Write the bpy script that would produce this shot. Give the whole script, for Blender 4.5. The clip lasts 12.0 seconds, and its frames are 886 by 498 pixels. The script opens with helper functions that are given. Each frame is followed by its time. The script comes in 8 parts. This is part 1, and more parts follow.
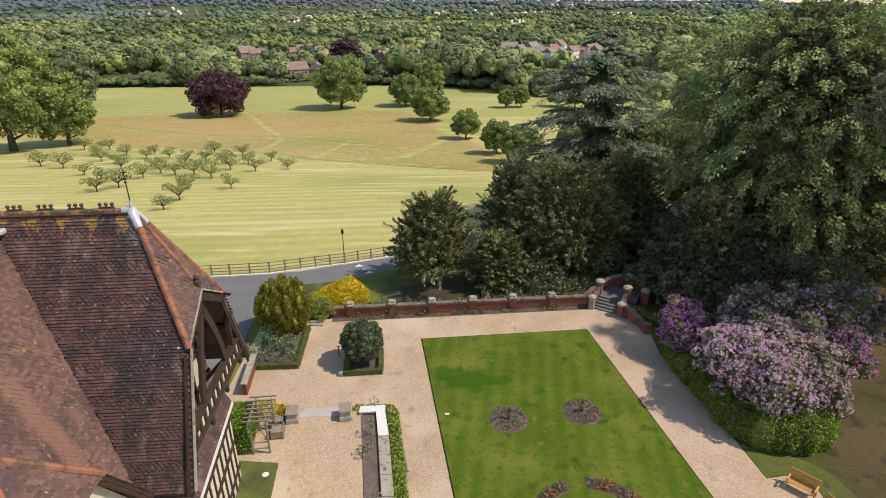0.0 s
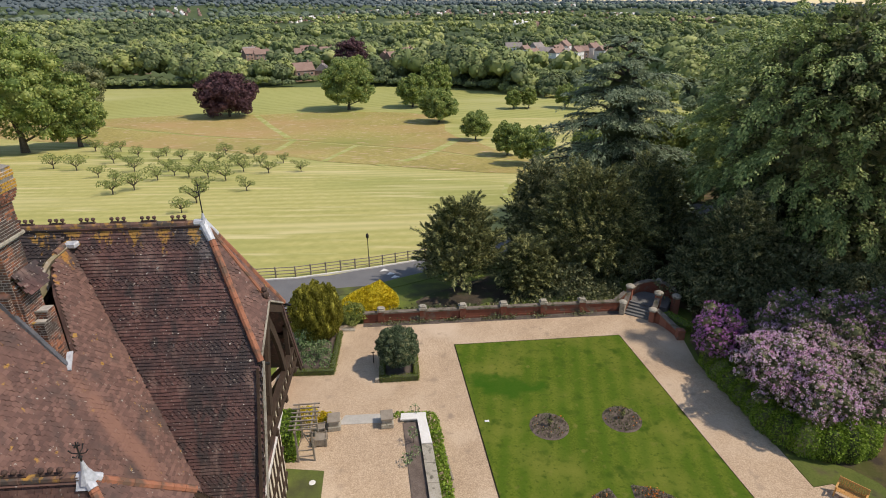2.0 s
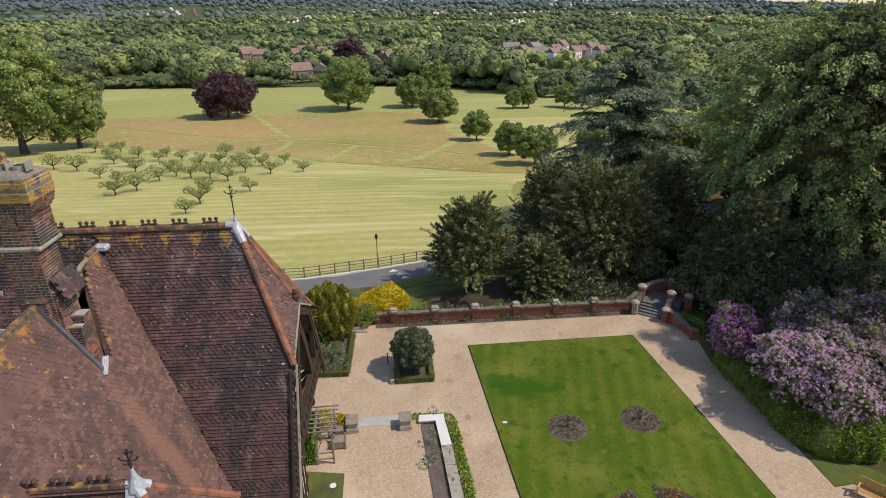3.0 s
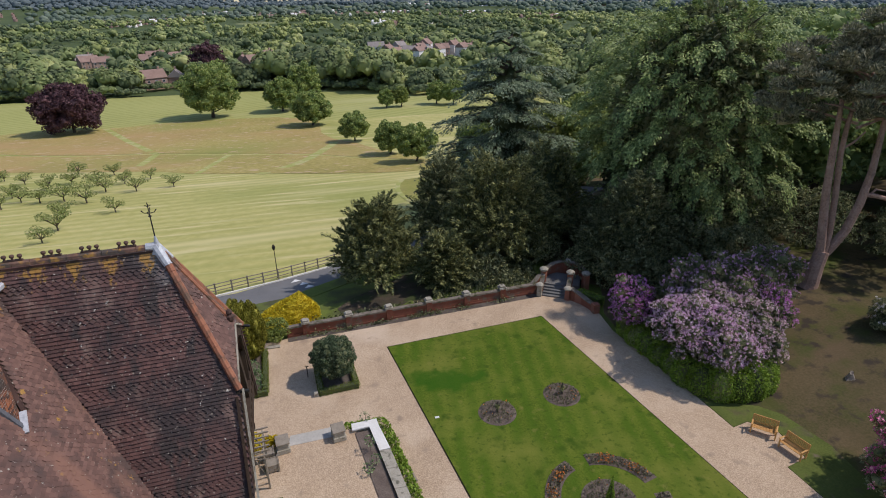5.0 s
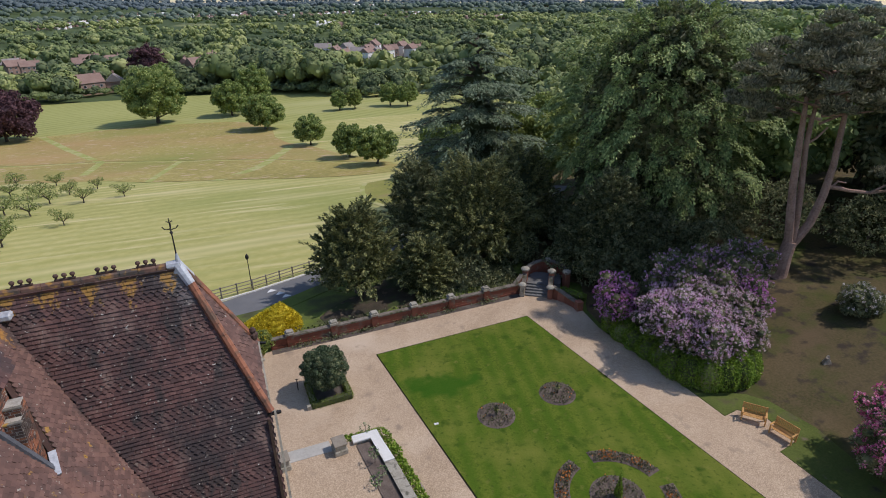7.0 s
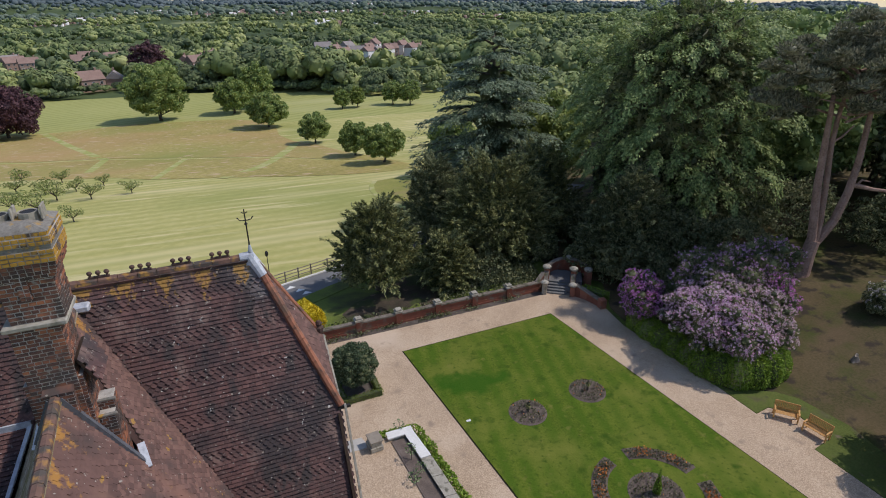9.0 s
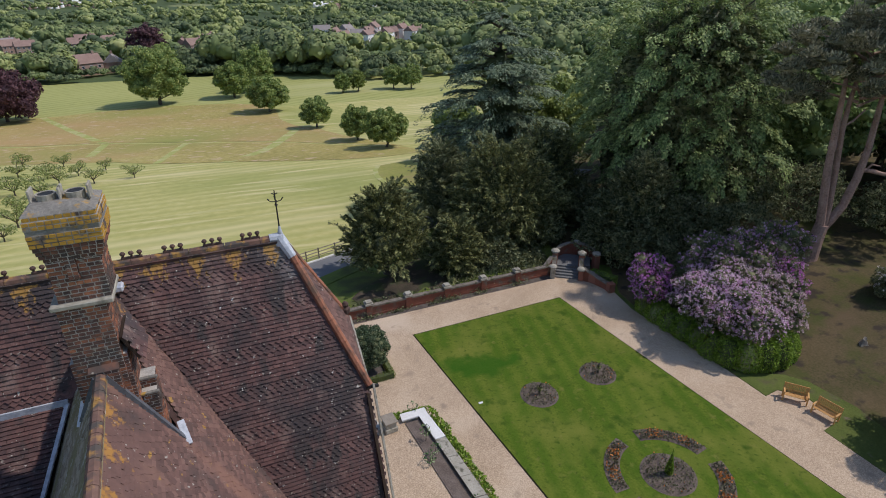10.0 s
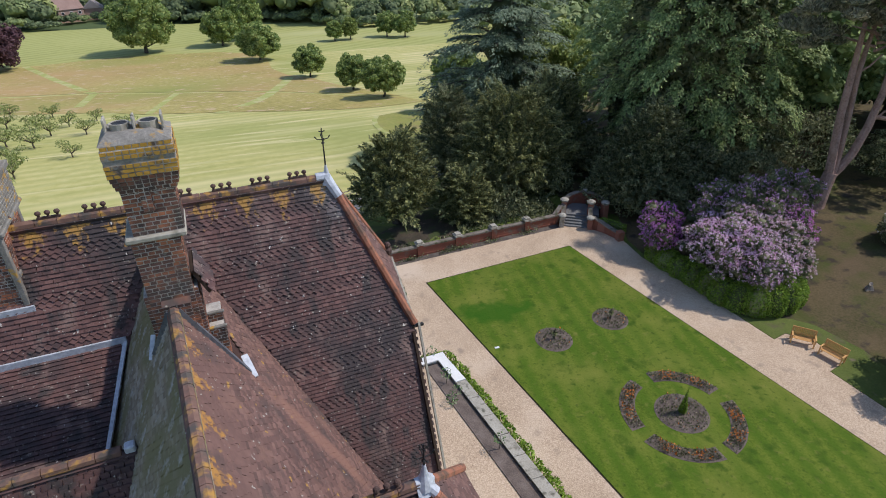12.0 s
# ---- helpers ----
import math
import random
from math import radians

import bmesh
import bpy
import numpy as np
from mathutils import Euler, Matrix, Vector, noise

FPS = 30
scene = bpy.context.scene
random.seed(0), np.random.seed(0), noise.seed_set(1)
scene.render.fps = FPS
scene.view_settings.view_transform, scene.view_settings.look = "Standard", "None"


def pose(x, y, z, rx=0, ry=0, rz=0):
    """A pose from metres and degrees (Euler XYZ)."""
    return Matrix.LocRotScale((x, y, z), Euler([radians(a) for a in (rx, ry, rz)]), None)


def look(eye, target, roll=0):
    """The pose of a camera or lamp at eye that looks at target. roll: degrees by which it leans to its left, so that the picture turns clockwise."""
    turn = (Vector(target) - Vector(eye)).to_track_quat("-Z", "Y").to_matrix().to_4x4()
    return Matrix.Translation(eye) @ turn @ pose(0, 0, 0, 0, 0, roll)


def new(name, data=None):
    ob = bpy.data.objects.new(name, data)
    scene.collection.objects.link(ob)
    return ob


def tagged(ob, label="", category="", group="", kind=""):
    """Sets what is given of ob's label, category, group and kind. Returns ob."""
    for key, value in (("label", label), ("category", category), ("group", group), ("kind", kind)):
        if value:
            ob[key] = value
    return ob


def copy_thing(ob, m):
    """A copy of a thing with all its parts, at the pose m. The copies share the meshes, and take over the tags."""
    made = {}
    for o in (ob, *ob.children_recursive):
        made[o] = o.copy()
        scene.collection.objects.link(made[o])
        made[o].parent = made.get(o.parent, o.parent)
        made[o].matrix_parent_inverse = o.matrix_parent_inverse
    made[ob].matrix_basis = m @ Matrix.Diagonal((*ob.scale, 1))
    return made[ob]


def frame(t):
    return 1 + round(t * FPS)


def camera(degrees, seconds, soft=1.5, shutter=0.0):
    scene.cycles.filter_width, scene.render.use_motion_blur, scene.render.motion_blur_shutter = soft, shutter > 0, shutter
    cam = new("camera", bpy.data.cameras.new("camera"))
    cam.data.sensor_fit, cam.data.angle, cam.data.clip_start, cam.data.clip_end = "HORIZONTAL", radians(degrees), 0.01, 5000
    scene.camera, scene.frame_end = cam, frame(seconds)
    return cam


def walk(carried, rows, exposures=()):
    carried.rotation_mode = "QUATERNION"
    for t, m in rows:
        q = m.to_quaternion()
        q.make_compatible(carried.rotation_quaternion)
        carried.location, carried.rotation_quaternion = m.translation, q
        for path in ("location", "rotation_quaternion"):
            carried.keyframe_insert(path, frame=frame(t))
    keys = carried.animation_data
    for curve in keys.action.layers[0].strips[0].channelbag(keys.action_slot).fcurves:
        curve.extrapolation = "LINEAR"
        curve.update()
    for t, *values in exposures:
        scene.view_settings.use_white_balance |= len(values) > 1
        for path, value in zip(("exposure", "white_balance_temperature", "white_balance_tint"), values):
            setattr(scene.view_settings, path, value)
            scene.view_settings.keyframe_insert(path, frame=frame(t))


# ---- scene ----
cam = camera(75.8, 12.0, 1.0)
METRES, EYE, TILT, LEAN, TURN = 12.5, 23.0, -24.0, 0.4, 0.0
ROWS = [
    (0.0, 0.0, 0.0, 0.0, 0.0, 0.0, -0.0),
    (0.5, -0.0468, 0.0035, 0.0086, 0.04, -0.0, 0.02),
    (1.0, -0.0932, 0.005, 0.0161, 0.04, 0.02, -0.02),
    (1.5, -0.1372, 0.0034, 0.0217, 0.05, 0.02, -0.02),
    (2.0, -0.1837, 0.003, 0.0319, 0.16, 0.02, -0.01),
    (2.5, -0.2326, 0.0086, 0.0351, 0.39, 0.0, -0.09),
    (4.5, -0.3983, 0.0322, 0.039, -7.54, -0.28, 3.77),
    (5.0, -0.4319, 0.0393, 0.0413, -11.93, -0.65, 5.88),
    (5.5, -0.4787, 0.0583, 0.0509, -16.22, -1.14, 7.92),
    (6.0, -0.5284, 0.0806, 0.0584, -16.5, -1.12, 7.96),
    (6.5, -0.5725, 0.0998, 0.0694, -16.6, -1.12, 7.87),
    (7.0, -0.6094, 0.1151, 0.0796, -16.74, -1.13, 7.84),
    (9.0, -0.7709, 0.1739, 0.087, -17.07, -1.22, 7.6),
    (9.5, -0.8045, 0.1826, 0.0857, -17.1, -1.56, 7.58),
    (10.0, -0.8354, 0.1883, 0.0865, -17.17, -2.69, 7.54),
    (10.5, -0.8613, 0.1909, 0.0828, -17.54, -3.84, 7.6),
    (11.0, -0.8891, 0.1999, 0.0787, -17.86, -4.97, 7.72),
    (11.5, -0.9226, 0.2117, 0.0733, -17.94, -6.19, 7.7),
    (12.0, -0.9556, 0.2223, 0.0706, -18.05, -7.43, 7.66),
]
PATH = [(t, pose(0, 0, EYE, TILT, LEAN, TURN) @ pose(METRES * x, METRES * y, METRES * z, 90 + pitch, roll, yaw)) for t, x, y, z, yaw, pitch, roll in ROWS]
walk(cam, PATH, [(0.0, 0.55, 7400, 14), (1.5, 0.47, 7400, 14), (2.5, 0.38, 7200, 14), (4.5, 0.2, 6700, 16), (5.5, 0.13, 6550, 16), (9.5, 0.11, 6400, 15), (11.0, 0.3, 6300, 14), (12.0, 0.44, 6250, 14)])

# ---------------------------------------------------------------- light
SUN_ELEVATION, SUN_AZIMUTH = 53.0, -9.0          # degrees; azimuth counted from +x towards +y
world = bpy.data.worlds.new("sky")
scene.world = world
world.use_nodes = True
wn = world.node_tree.nodes
sky = wn.new("ShaderNodeTexSky")
sky.sky_type, sky.sun_disc = "NISHITA", False
sky.sun_elevation, sky.sun_rotation = radians(SUN_ELEVATION), radians(90 - SUN_AZIMUTH)
sky.dust_density, sky.ozone_density = 0.4, 1.0
wn["Background"].inputs["Strength"].default_value = 0.12
world.node_tree.links.new(sky.outputs[0], wn["Background"].inputs["Color"])
sun = new("sun", bpy.data.lights.new("sun", "SUN"))
sun.data.energy, sun.data.angle, sun.data.color = 2.6, radians(1.2), (1.0, 0.95, 0.87)
ce = math.cos(radians(SUN_ELEVATION))
to_sun = Vector((ce * math.cos(radians(SUN_AZIMUTH)), ce * math.sin(radians(SUN_AZIMUTH)), math.sin(radians(SUN_ELEVATION))))
sun.matrix_world = look(to_sun * 200, (0, 0, 0))


# ---------------------------------------------------------------- materials
def shader(name, colours, scale=3.0, fine=40.0, rough=0.85, bump=0.3, bump_scale=None, island=0.0, metal=0.0,
           through_light=0.0, spec=0.3, mix=0.5, distance=0.02, each=0.0):
    """A worn surface: three colours mixed by broad and fine noise, with relief and, if asked, a tone for each loose piece."""
    m = bpy.data.materials.new(name)
    m.use_nodes = True
    nt, n, l = m.node_tree, m.node_tree.nodes, m.node_tree.links.new
    b = n["Principled BSDF"]
    b.inputs["Roughness"].default_value, b.inputs["Metallic"].default_value = rough, metal
    b.inputs["Specular IOR Level"].default_value = spec
    geo = n.new("ShaderNodeNewGeometry")
    big, small = n.new("ShaderNodeTexNoise"), n.new("ShaderNodeTexNoise")
    for node, s, d in ((big, scale, 4), (small, fine, 5)):
        node.inputs["Scale"].default_value, node.inputs["Detail"].default_value = s, d
        l(geo.outputs["Position"], node.inputs["Vector"])
    add = n.new("ShaderNodeMix")
    add.inputs["Factor"].default_value = mix
    l(big.outputs["Fac"], add.inputs["A"])
    l(small.outputs["Fac"], add.inputs["B"])
    fac = add.outputs["Result"]
    if island:
        isl = n.new("ShaderNodeMix")
        isl.inputs["Factor"].default_value = island
        l(fac, isl.inputs["A"])
        l(geo.outputs["Random Per Island"], isl.inputs["B"])
        fac = isl.outputs["Result"]
    if each:
        info, own = n.new("ShaderNodeObjectInfo"), n.new("ShaderNodeMix")
        own.inputs["Factor"].default_value = each
        l(fac, own.inputs["A"])
        l(info.outputs["Random"], own.inputs["B"])
        fac = own.outputs["Result"]
    ramp = n.new("ShaderNodeValToRGB")
    stops = ramp.color_ramp.elements
    stops[0].position, stops[1].position = 0.3, 0.7
    stops[0].color, stops[1].color = (*colours[0], 1), (*colours[-1], 1)
    for i, c in enumerate(colours[1:-1]):
        e = stops.new(0.3 + 0.4 * (i + 1) / (len(colours) - 1))
        e.color = (*c, 1)
    l(fac, ramp.inputs["Fac"])
    l(ramp.outputs["Color"], b.inputs["Base Color"])
    if bump:
        bm = n.new("ShaderNodeBump")
        bm.inputs["Strength"].default_value, bm.inputs["Distance"].default_value = bump, distance
        l(small.outputs["Fac"], bm.inputs["Height"])
        l(bm.outputs["Normal"], b.inputs["Normal"])
    if through_light:
        t = n.new("ShaderNodeBsdfTranslucent")
        l(ramp.outputs["Color"], t.inputs["Color"])
        ms = n.new("ShaderNodeMixShader")
        ms.inputs["Fac"].default_value = through_light
        l(b.outputs[0], ms.inputs[1])
        l(t.outputs[0], ms.inputs[2])
        l(ms.outputs[0], n["Material Output"].inputs["Surface"])
    return m


def leafy(name, colours, scale=0.5, rough=0.6, island=0.6, light=0.25):
    return shader(name, colours, scale, 6.0, rough, 0, None, island, 0, light, 0.25, 0.35)


def layered(m, colour, low, high, scale, detail=5, stretch=(1, 1, 1), rough=None):
    """Lays patches of a second colour over a material, where a noise is between low and high."""
    n, l = m.node_tree.nodes, m.node_tree.links.new
    b = n["Principled BSDF"]
    was = b.inputs["Base Color"].links[0].from_socket
    geo, mp, no = n.new("ShaderNodeNewGeometry"), n.new("ShaderNodeMapping"), n.new("ShaderNodeTexNoise")
    mp.inputs["Scale"].default_value = stretch
    l(geo.outputs["Position"], mp.inputs["Vector"])
    l(mp.outputs[0], no.inputs["Vector"])
    no.inputs["Scale"].default_value, no.inputs["Detail"].default_value = scale, detail
    mr = n.new("ShaderNodeMapRange")
    mr.inputs["From Min"].default_value, mr.inputs["From Max"].default_value = low, high
    l(no.outputs["Fac"], mr.inputs["Value"])
    mix = n.new("ShaderNodeMix")
    mix.data_type = "RGBA"
    l(mr.outputs[0], mix.inputs[0])
    l(was, mix.inputs[6])
    mix.inputs[7].default_value = (*colour, 1)
    for link in list(b.inputs["Base Color"].links):
        m.node_tree.links.remove(link)
    l(mix.outputs[2], b.inputs["Base Color"])
    return m


def marked(m, colour, spot, reach, ragged=1.0):
    """A lusher patch of a second colour round a spot of the ground, with a ragged edge."""
    n, l = m.node_tree.nodes, m.node_tree.links.new
    b = n["Principled BSDF"]
    was = b.inputs["Base Color"].links[0].from_socket
    geo, mp, no = n.new("ShaderNodeNewGeometry"), n.new("ShaderNodeMapping"), n.new("ShaderNodeTexNoise")
    mp.vector_type = "TEXTURE"
    mp.inputs["Location"].default_value = spot
    mp.inputs["Rotation"].default_value = (0, 0, radians(-14))
    mp.inputs["Scale"].default_value = (*reach, 50)
    l(geo.outputs["Position"], mp.inputs["Vector"])
    ln = n.new("ShaderNodeVectorMath")
    ln.operation = "LENGTH"
    l(mp.outputs[0], ln.inputs[0])
    no.inputs["Scale"].default_value, no.inputs["Detail"].default_value = 0.7, 6
    l(geo.outputs["Position"], no.inputs["Vector"])
    sm = n.new("ShaderNodeMath")
    sm.operation = "MULTIPLY_ADD"
    sm.inputs[1].default_value = ragged
    l(no.outputs["Fac"], sm.inputs[0])
    l(ln.outputs["Value"], sm.inputs[2])
    mr = n.new("ShaderNodeMapRange")
    mr.inputs["From Min"].default_value, mr.inputs["From Max"].default_value = 1.0 + ragged / 2, 0.55 + ragged / 2
    mr.inputs["To Max"].default_value = 0.85
    l(sm.outputs[0], mr.inputs["Value"])
    mix = n.new("ShaderNodeMix")
    mix.data_type = "RGBA"
    l(mr.outputs[0], mix.inputs[0])
    l(was, mix.inputs[6])
    mix.inputs[7].default_value = (*colour, 1)
    for link in list(b.inputs["Base Color"].links):
        m.node_tree.links.remove(link)
    l(mix.outputs[2], b.inputs["Base Color"])
    return m


def fanned(m, colour, top, turn, pitch, start, reach, fan, ragged):
    """Lichen that fans down a slope from its ridge: patches every pitch metres along it, longest in the middle of each."""
    n, l = m.node_tree.nodes, m.node_tree.links.new
    b = n["Principled BSDF"]
    was = b.inputs["Base Color"].links[0].from_socket

    def calc(op, a, b_, c=None):
        k = n.new("ShaderNodeMath")
        k.operation = op
        for i, v in enumerate((a, b_, c)):
            if v is None:
                continue
            if isinstance(v, (int, float)):
                k.inputs[i].default_value = v
            else:
                l(v, k.inputs[i])
        return k.outputs[0]

    geo, mp, cut = n.new("ShaderNodeNewGeometry"), n.new("ShaderNodeMapping"), n.new("ShaderNodeSeparateXYZ")
    mp.vector_type = "TEXTURE"
    mp.inputs["Location"].default_value = top
    mp.inputs["Rotation"].default_value = (0, 0, radians(turn))
    l(geo.outputs["Position"], mp.inputs["Vector"])
    l(mp.outputs[0], cut.inputs[0])
    no, st = n.new("ShaderNodeTexNoise"), n.new("ShaderNodeMapping")
    st.inputs["Scale"].default_value = (1, 1, 0.55)
    l(mp.outputs[0], st.inputs["Vector"])
    l(st.outputs[0], no.inputs["Vector"])
    no.inputs["Scale"].default_value, no.inputs["Detail"].default_value = 8.0, 8
    if reach > -5:
        wave = calc("COSINE", calc("MULTIPLY", calc("SUBTRACT", cut.outputs[0], start), 2 * math.pi / pitch), 0)
        far = calc("MULTIPLY_ADD", wave, fan, reach)
    else:                                              # one wash below the ridge's end only
        far = calc("SUBTRACT", fan, calc("MULTIPLY", calc("ABSOLUTE", calc("SUBTRACT", cut.outputs[0], start), 0), pitch))
    val = calc("ADD", calc("ADD", far, cut.outputs[2]), calc("MULTIPLY", calc("SUBTRACT", no.outputs["Fac"], 0.5), ragged * 2))
    mr = n.new("ShaderNodeMapRange")
    mr.inputs["From Min"].default_value, mr.inputs["From Max"].default_value = 0.0, 0.3 if reach > -5 else 1.1
    mr.inputs["To Max"].default_value = 0.85 if reach > -5 else 0.4
    l(val, mr.inputs["Value"])
    mix = n.new("ShaderNodeMix")
    mix.data_type = "RGBA"
    l(mr.outputs[0], mix.inputs[0])
    l(was, mix.inputs[6])
    mix.inputs[7].default_value = (*colour, 1)
    for link in list(b.inputs["Base Color"].links):
        m.node_tree.links.remove(link)
    l(mix.outputs[2], b.inputs["Base Color"])
    return m


def striped(m, colour, turn, width, strength=0.5):
    """Mowing stripes across a grass material: bands of a second tone, width metres wide."""
    n, l = m.node_tree.nodes, m.node_tree.links.new
    b = n["Principled BSDF"]
    was = b.inputs["Base Color"].links[0].from_socket
    geo, mp, wv = n.new("ShaderNodeNewGeometry"), n.new("ShaderNodeMapping"), n.new("ShaderNodeTexWave")
    mp.inputs["Rotation"].default_value = (0, 0, radians(turn))
    l(geo.outputs["Position"], mp.inputs["Vector"])
    l(mp.outputs[0], wv.inputs["Vector"])
    wv.inputs["Scale"].default_value = math.pi / 10 / width
    wv.inputs["Distortion"].default_value, wv.inputs["Detail"].default_value = 0.5, 2
    wv.inputs["Detail Scale"].default_value = 0.6
    fac = n.new("ShaderNodeMath")
    fac.operation = "MULTIPLY"
    fac.inputs[1].default_value = strength
    l(wv.outputs["Fac"], fac.inputs[0])
    mix = n.new("ShaderNodeMix")
    mix.data_type = "RGBA"
    l(fac.outputs[0], mix.inputs[0])
    l(was, mix.inputs[6])
    mix.inputs[7].default_value = (*colour, 1)
    for link in list(b.inputs["Base Color"].links):
        m.node_tree.links.remove(link)
    l(mix.outputs[2], b.inputs["Base Color"])
    return m


GRAVEL = layered(layered(shader("gravel", [(0.28, 0.2, 0.133), (0.475, 0.352, 0.24), (0.645, 0.51, 0.37)], 0.35, 16, 0.95, 0.9, mix=0.75), (0.60, 0.48, 0.36), 0.52, 0.75, 0.18), (0.33, 0.25, 0.18), 0.60, 0.72, 1.1, 8)
LAWN = marked(layered(layered(layered(layered(striped(shader("garden_lawn_grass", [(0.056, 0.092, 0.009), (0.098, 0.140, 0.015), (0.148, 0.178, 0.026)], 0.30, 9, 0.9, 1.0, mix=0.55, spec=0.1), (0.058, 0.114, 0.009), 8.5, 1.1, 0.75), (0.165, 0.178, 0.032), 0.48, 0.74, 0.24), (0.18, 0.18, 0.04), 0.60, 0.76, 2.0, 8), (0.048, 0.088, 0.009), 0.56, 0.74, 4.0, 8), (0.042, 0.084, 0.008), 0.58, 0.70, 0.8, 6), (0.030, 0.095, 0.006), (1.0, 30.7, 0), (3.3, 1.3), 2.2)
FIELD = layered(striped(layered(layered(shader("mown_field_grass", [(0.341, 0.330, 0.105), (0.459, 0.418, 0.148), (0.553, 0.494, 0.215)], 0.03, 0.9, 0.95, 0.2), (0.271, 0.301, 0.080), 0.47, 0.68, 0.02), (0.589, 0.518, 0.246), 0.52, 0.72, 0.10, 6, (0.2, 1, 1)), (0.271, 0.294, 0.080), 84, 2.9, 0.42), (0.589, 0.518, 0.258), 0.57, 0.70, 0.5, 6, (0.12, 1, 1))
FAR_FIELD = striped(layered(shader("far_field_grass", [(0.235, 0.259, 0.074), (0.318, 0.330, 0.098), (0.400, 0.388, 0.136)], 0.02, 0.6, 0.95, 0.2), (0.424, 0.412, 0.184), 0.54, 0.68, 0.03, 5, (0.3, 1, 1)), (0.424, 0.412, 0.148), 60, 4.5, 0.6)
MEADOW = layered(layered(layered(shader("long_meadow_grass", [(0.235, 0.209, 0.056), (0.353, 0.294, 0.091), (0.471, 0.385, 0.144)], 0.05, 1.1, 0.95, 0.6, mix=0.6, distance=0.15), (0.428, 0.284, 0.123), 0.44, 0.66, 0.045, 8, (0.5, 1, 1)), (0.268, 0.268, 0.070), 0.52, 0.68, 0.025), (0.492, 0.364, 0.214), 0.58, 0.68, 0.7, 7, (0.5, 1, 1))
OLIVE_GRASS = layered(shader("olive_grass", [(0.20, 0.215, 0.045), (0.27, 0.265, 0.065), (0.34, 0.31, 0.09)], 0.2, 2, 0.95, 0.3), (0.28, 0.23, 0.09), 0.52, 0.68, 0.3, 6)
MOWN_PATH = layered(shader("mown_path_grass", [(0.29, 0.315, 0.085), (0.40, 0.405, 0.13)], 0.2, 2, 0.95, 0.2), (0.45, 0.42, 0.19), 0.48, 0.62, 0.4, 5)
# Worn brown grass, its base colour also darkened for the trees' shade.
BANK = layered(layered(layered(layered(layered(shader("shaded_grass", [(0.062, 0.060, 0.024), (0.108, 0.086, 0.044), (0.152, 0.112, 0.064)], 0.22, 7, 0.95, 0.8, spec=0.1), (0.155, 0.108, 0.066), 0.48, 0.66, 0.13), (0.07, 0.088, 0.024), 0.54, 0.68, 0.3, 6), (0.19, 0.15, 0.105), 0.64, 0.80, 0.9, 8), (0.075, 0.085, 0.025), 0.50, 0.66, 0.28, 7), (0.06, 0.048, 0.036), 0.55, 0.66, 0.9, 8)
VERGE = layered(shader("verge_grass", [(0.085, 0.12, 0.02), (0.13, 0.17, 0.03), (0.18, 0.21, 0.045)], 0.4, 9, 0.95, 0.5), (0.07, 0.075, 0.03), 0.5, 0.65, 0.3)
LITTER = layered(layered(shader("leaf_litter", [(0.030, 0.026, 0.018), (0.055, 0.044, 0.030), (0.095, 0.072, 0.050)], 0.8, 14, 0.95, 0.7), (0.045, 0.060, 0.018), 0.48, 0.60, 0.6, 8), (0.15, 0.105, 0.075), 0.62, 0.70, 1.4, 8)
BENCH_GRASS = layered(layered(layered(shader("patchy_grass", [(0.060, 0.082, 0.016), (0.092, 0.118, 0.024), (0.128, 0.146, 0.036)], 0.5, 9, 0.95, 0.6), (0.10, 0.085, 0.045), 0.58, 0.70, 0.55, 8), (0.16, 0.125, 0.085), 0.66, 0.74, 0.8, 8), (0.05, 0.05, 0.028), 0.64, 0.72, 1.1, 8)
WOODFLOOR = layered(shader("far_country", [(0.045, 0.07, 0.022), (0.07, 0.10, 0.032), (0.10, 0.135, 0.045)], 0.006, 0.05, 0.95, 0), (0.22, 0.24, 0.10), 0.60, 0.64, 0.005)
# Bluish far ground: distance haze is mixed into its base colour.
HAZED_HILL = shader("hazed_wooded_hill", [(0.085, 0.115, 0.12), (0.11, 0.14, 0.142), (0.135, 0.165, 0.165)], 0.004, 0.03, 0.95, 0)
ASPHALT = shader("asphalt", [(0.13, 0.13, 0.135), (0.19, 0.19, 0.19)], 0.5, 18, 0.9, 0.3)
WHITE_PAINT = shader("road_paint", [(0.6, 0.6, 0.58), (0.8, 0.8, 0.78)], 3, 20, 0.8, 0.1)
BRICK = layered(shader("red_brick", [(0.16, 0.058, 0.038), (0.24, 0.085, 0.053), (0.30, 0.125, 0.085)], 2.5, 12, 0.9, 0.5, island=0.5), (0.16, 0.13, 0.10), 0.55, 0.7, 1.2)
MORTAR = layered(shader("mortar", [(0.33, 0.30, 0.26), (0.46, 0.425, 0.375), (0.60, 0.565, 0.51)], 3, 30, 0.95, 0.4), (0.16, 0.14, 0.12), 0.52, 0.66, 1.6, 5)
STONE = layered(shader("weathered_stone", [(0.24, 0.22, 0.18), (0.36, 0.33, 0.27), (0.46, 0.43, 0.37)], 1.5, 14, 0.9, 0.4), (0.13, 0.12, 0.09), 0.55, 0.7, 3)
MOSSY_STONE = layered(shader("mossy_coping_stone", [(0.12, 0.10, 0.082), (0.19, 0.16, 0.13), (0.27, 0.235, 0.195)], 1.5, 12, 0.9, 0.5), (0.085, 0.085, 0.045), 0.52, 0.66, 2.2)
SLATE = shader("slate_step", [(0.085, 0.085, 0.085), (0.14, 0.14, 0.138), (0.20, 0.20, 0.195)], 1.5, 12, 0.8, 0.3)
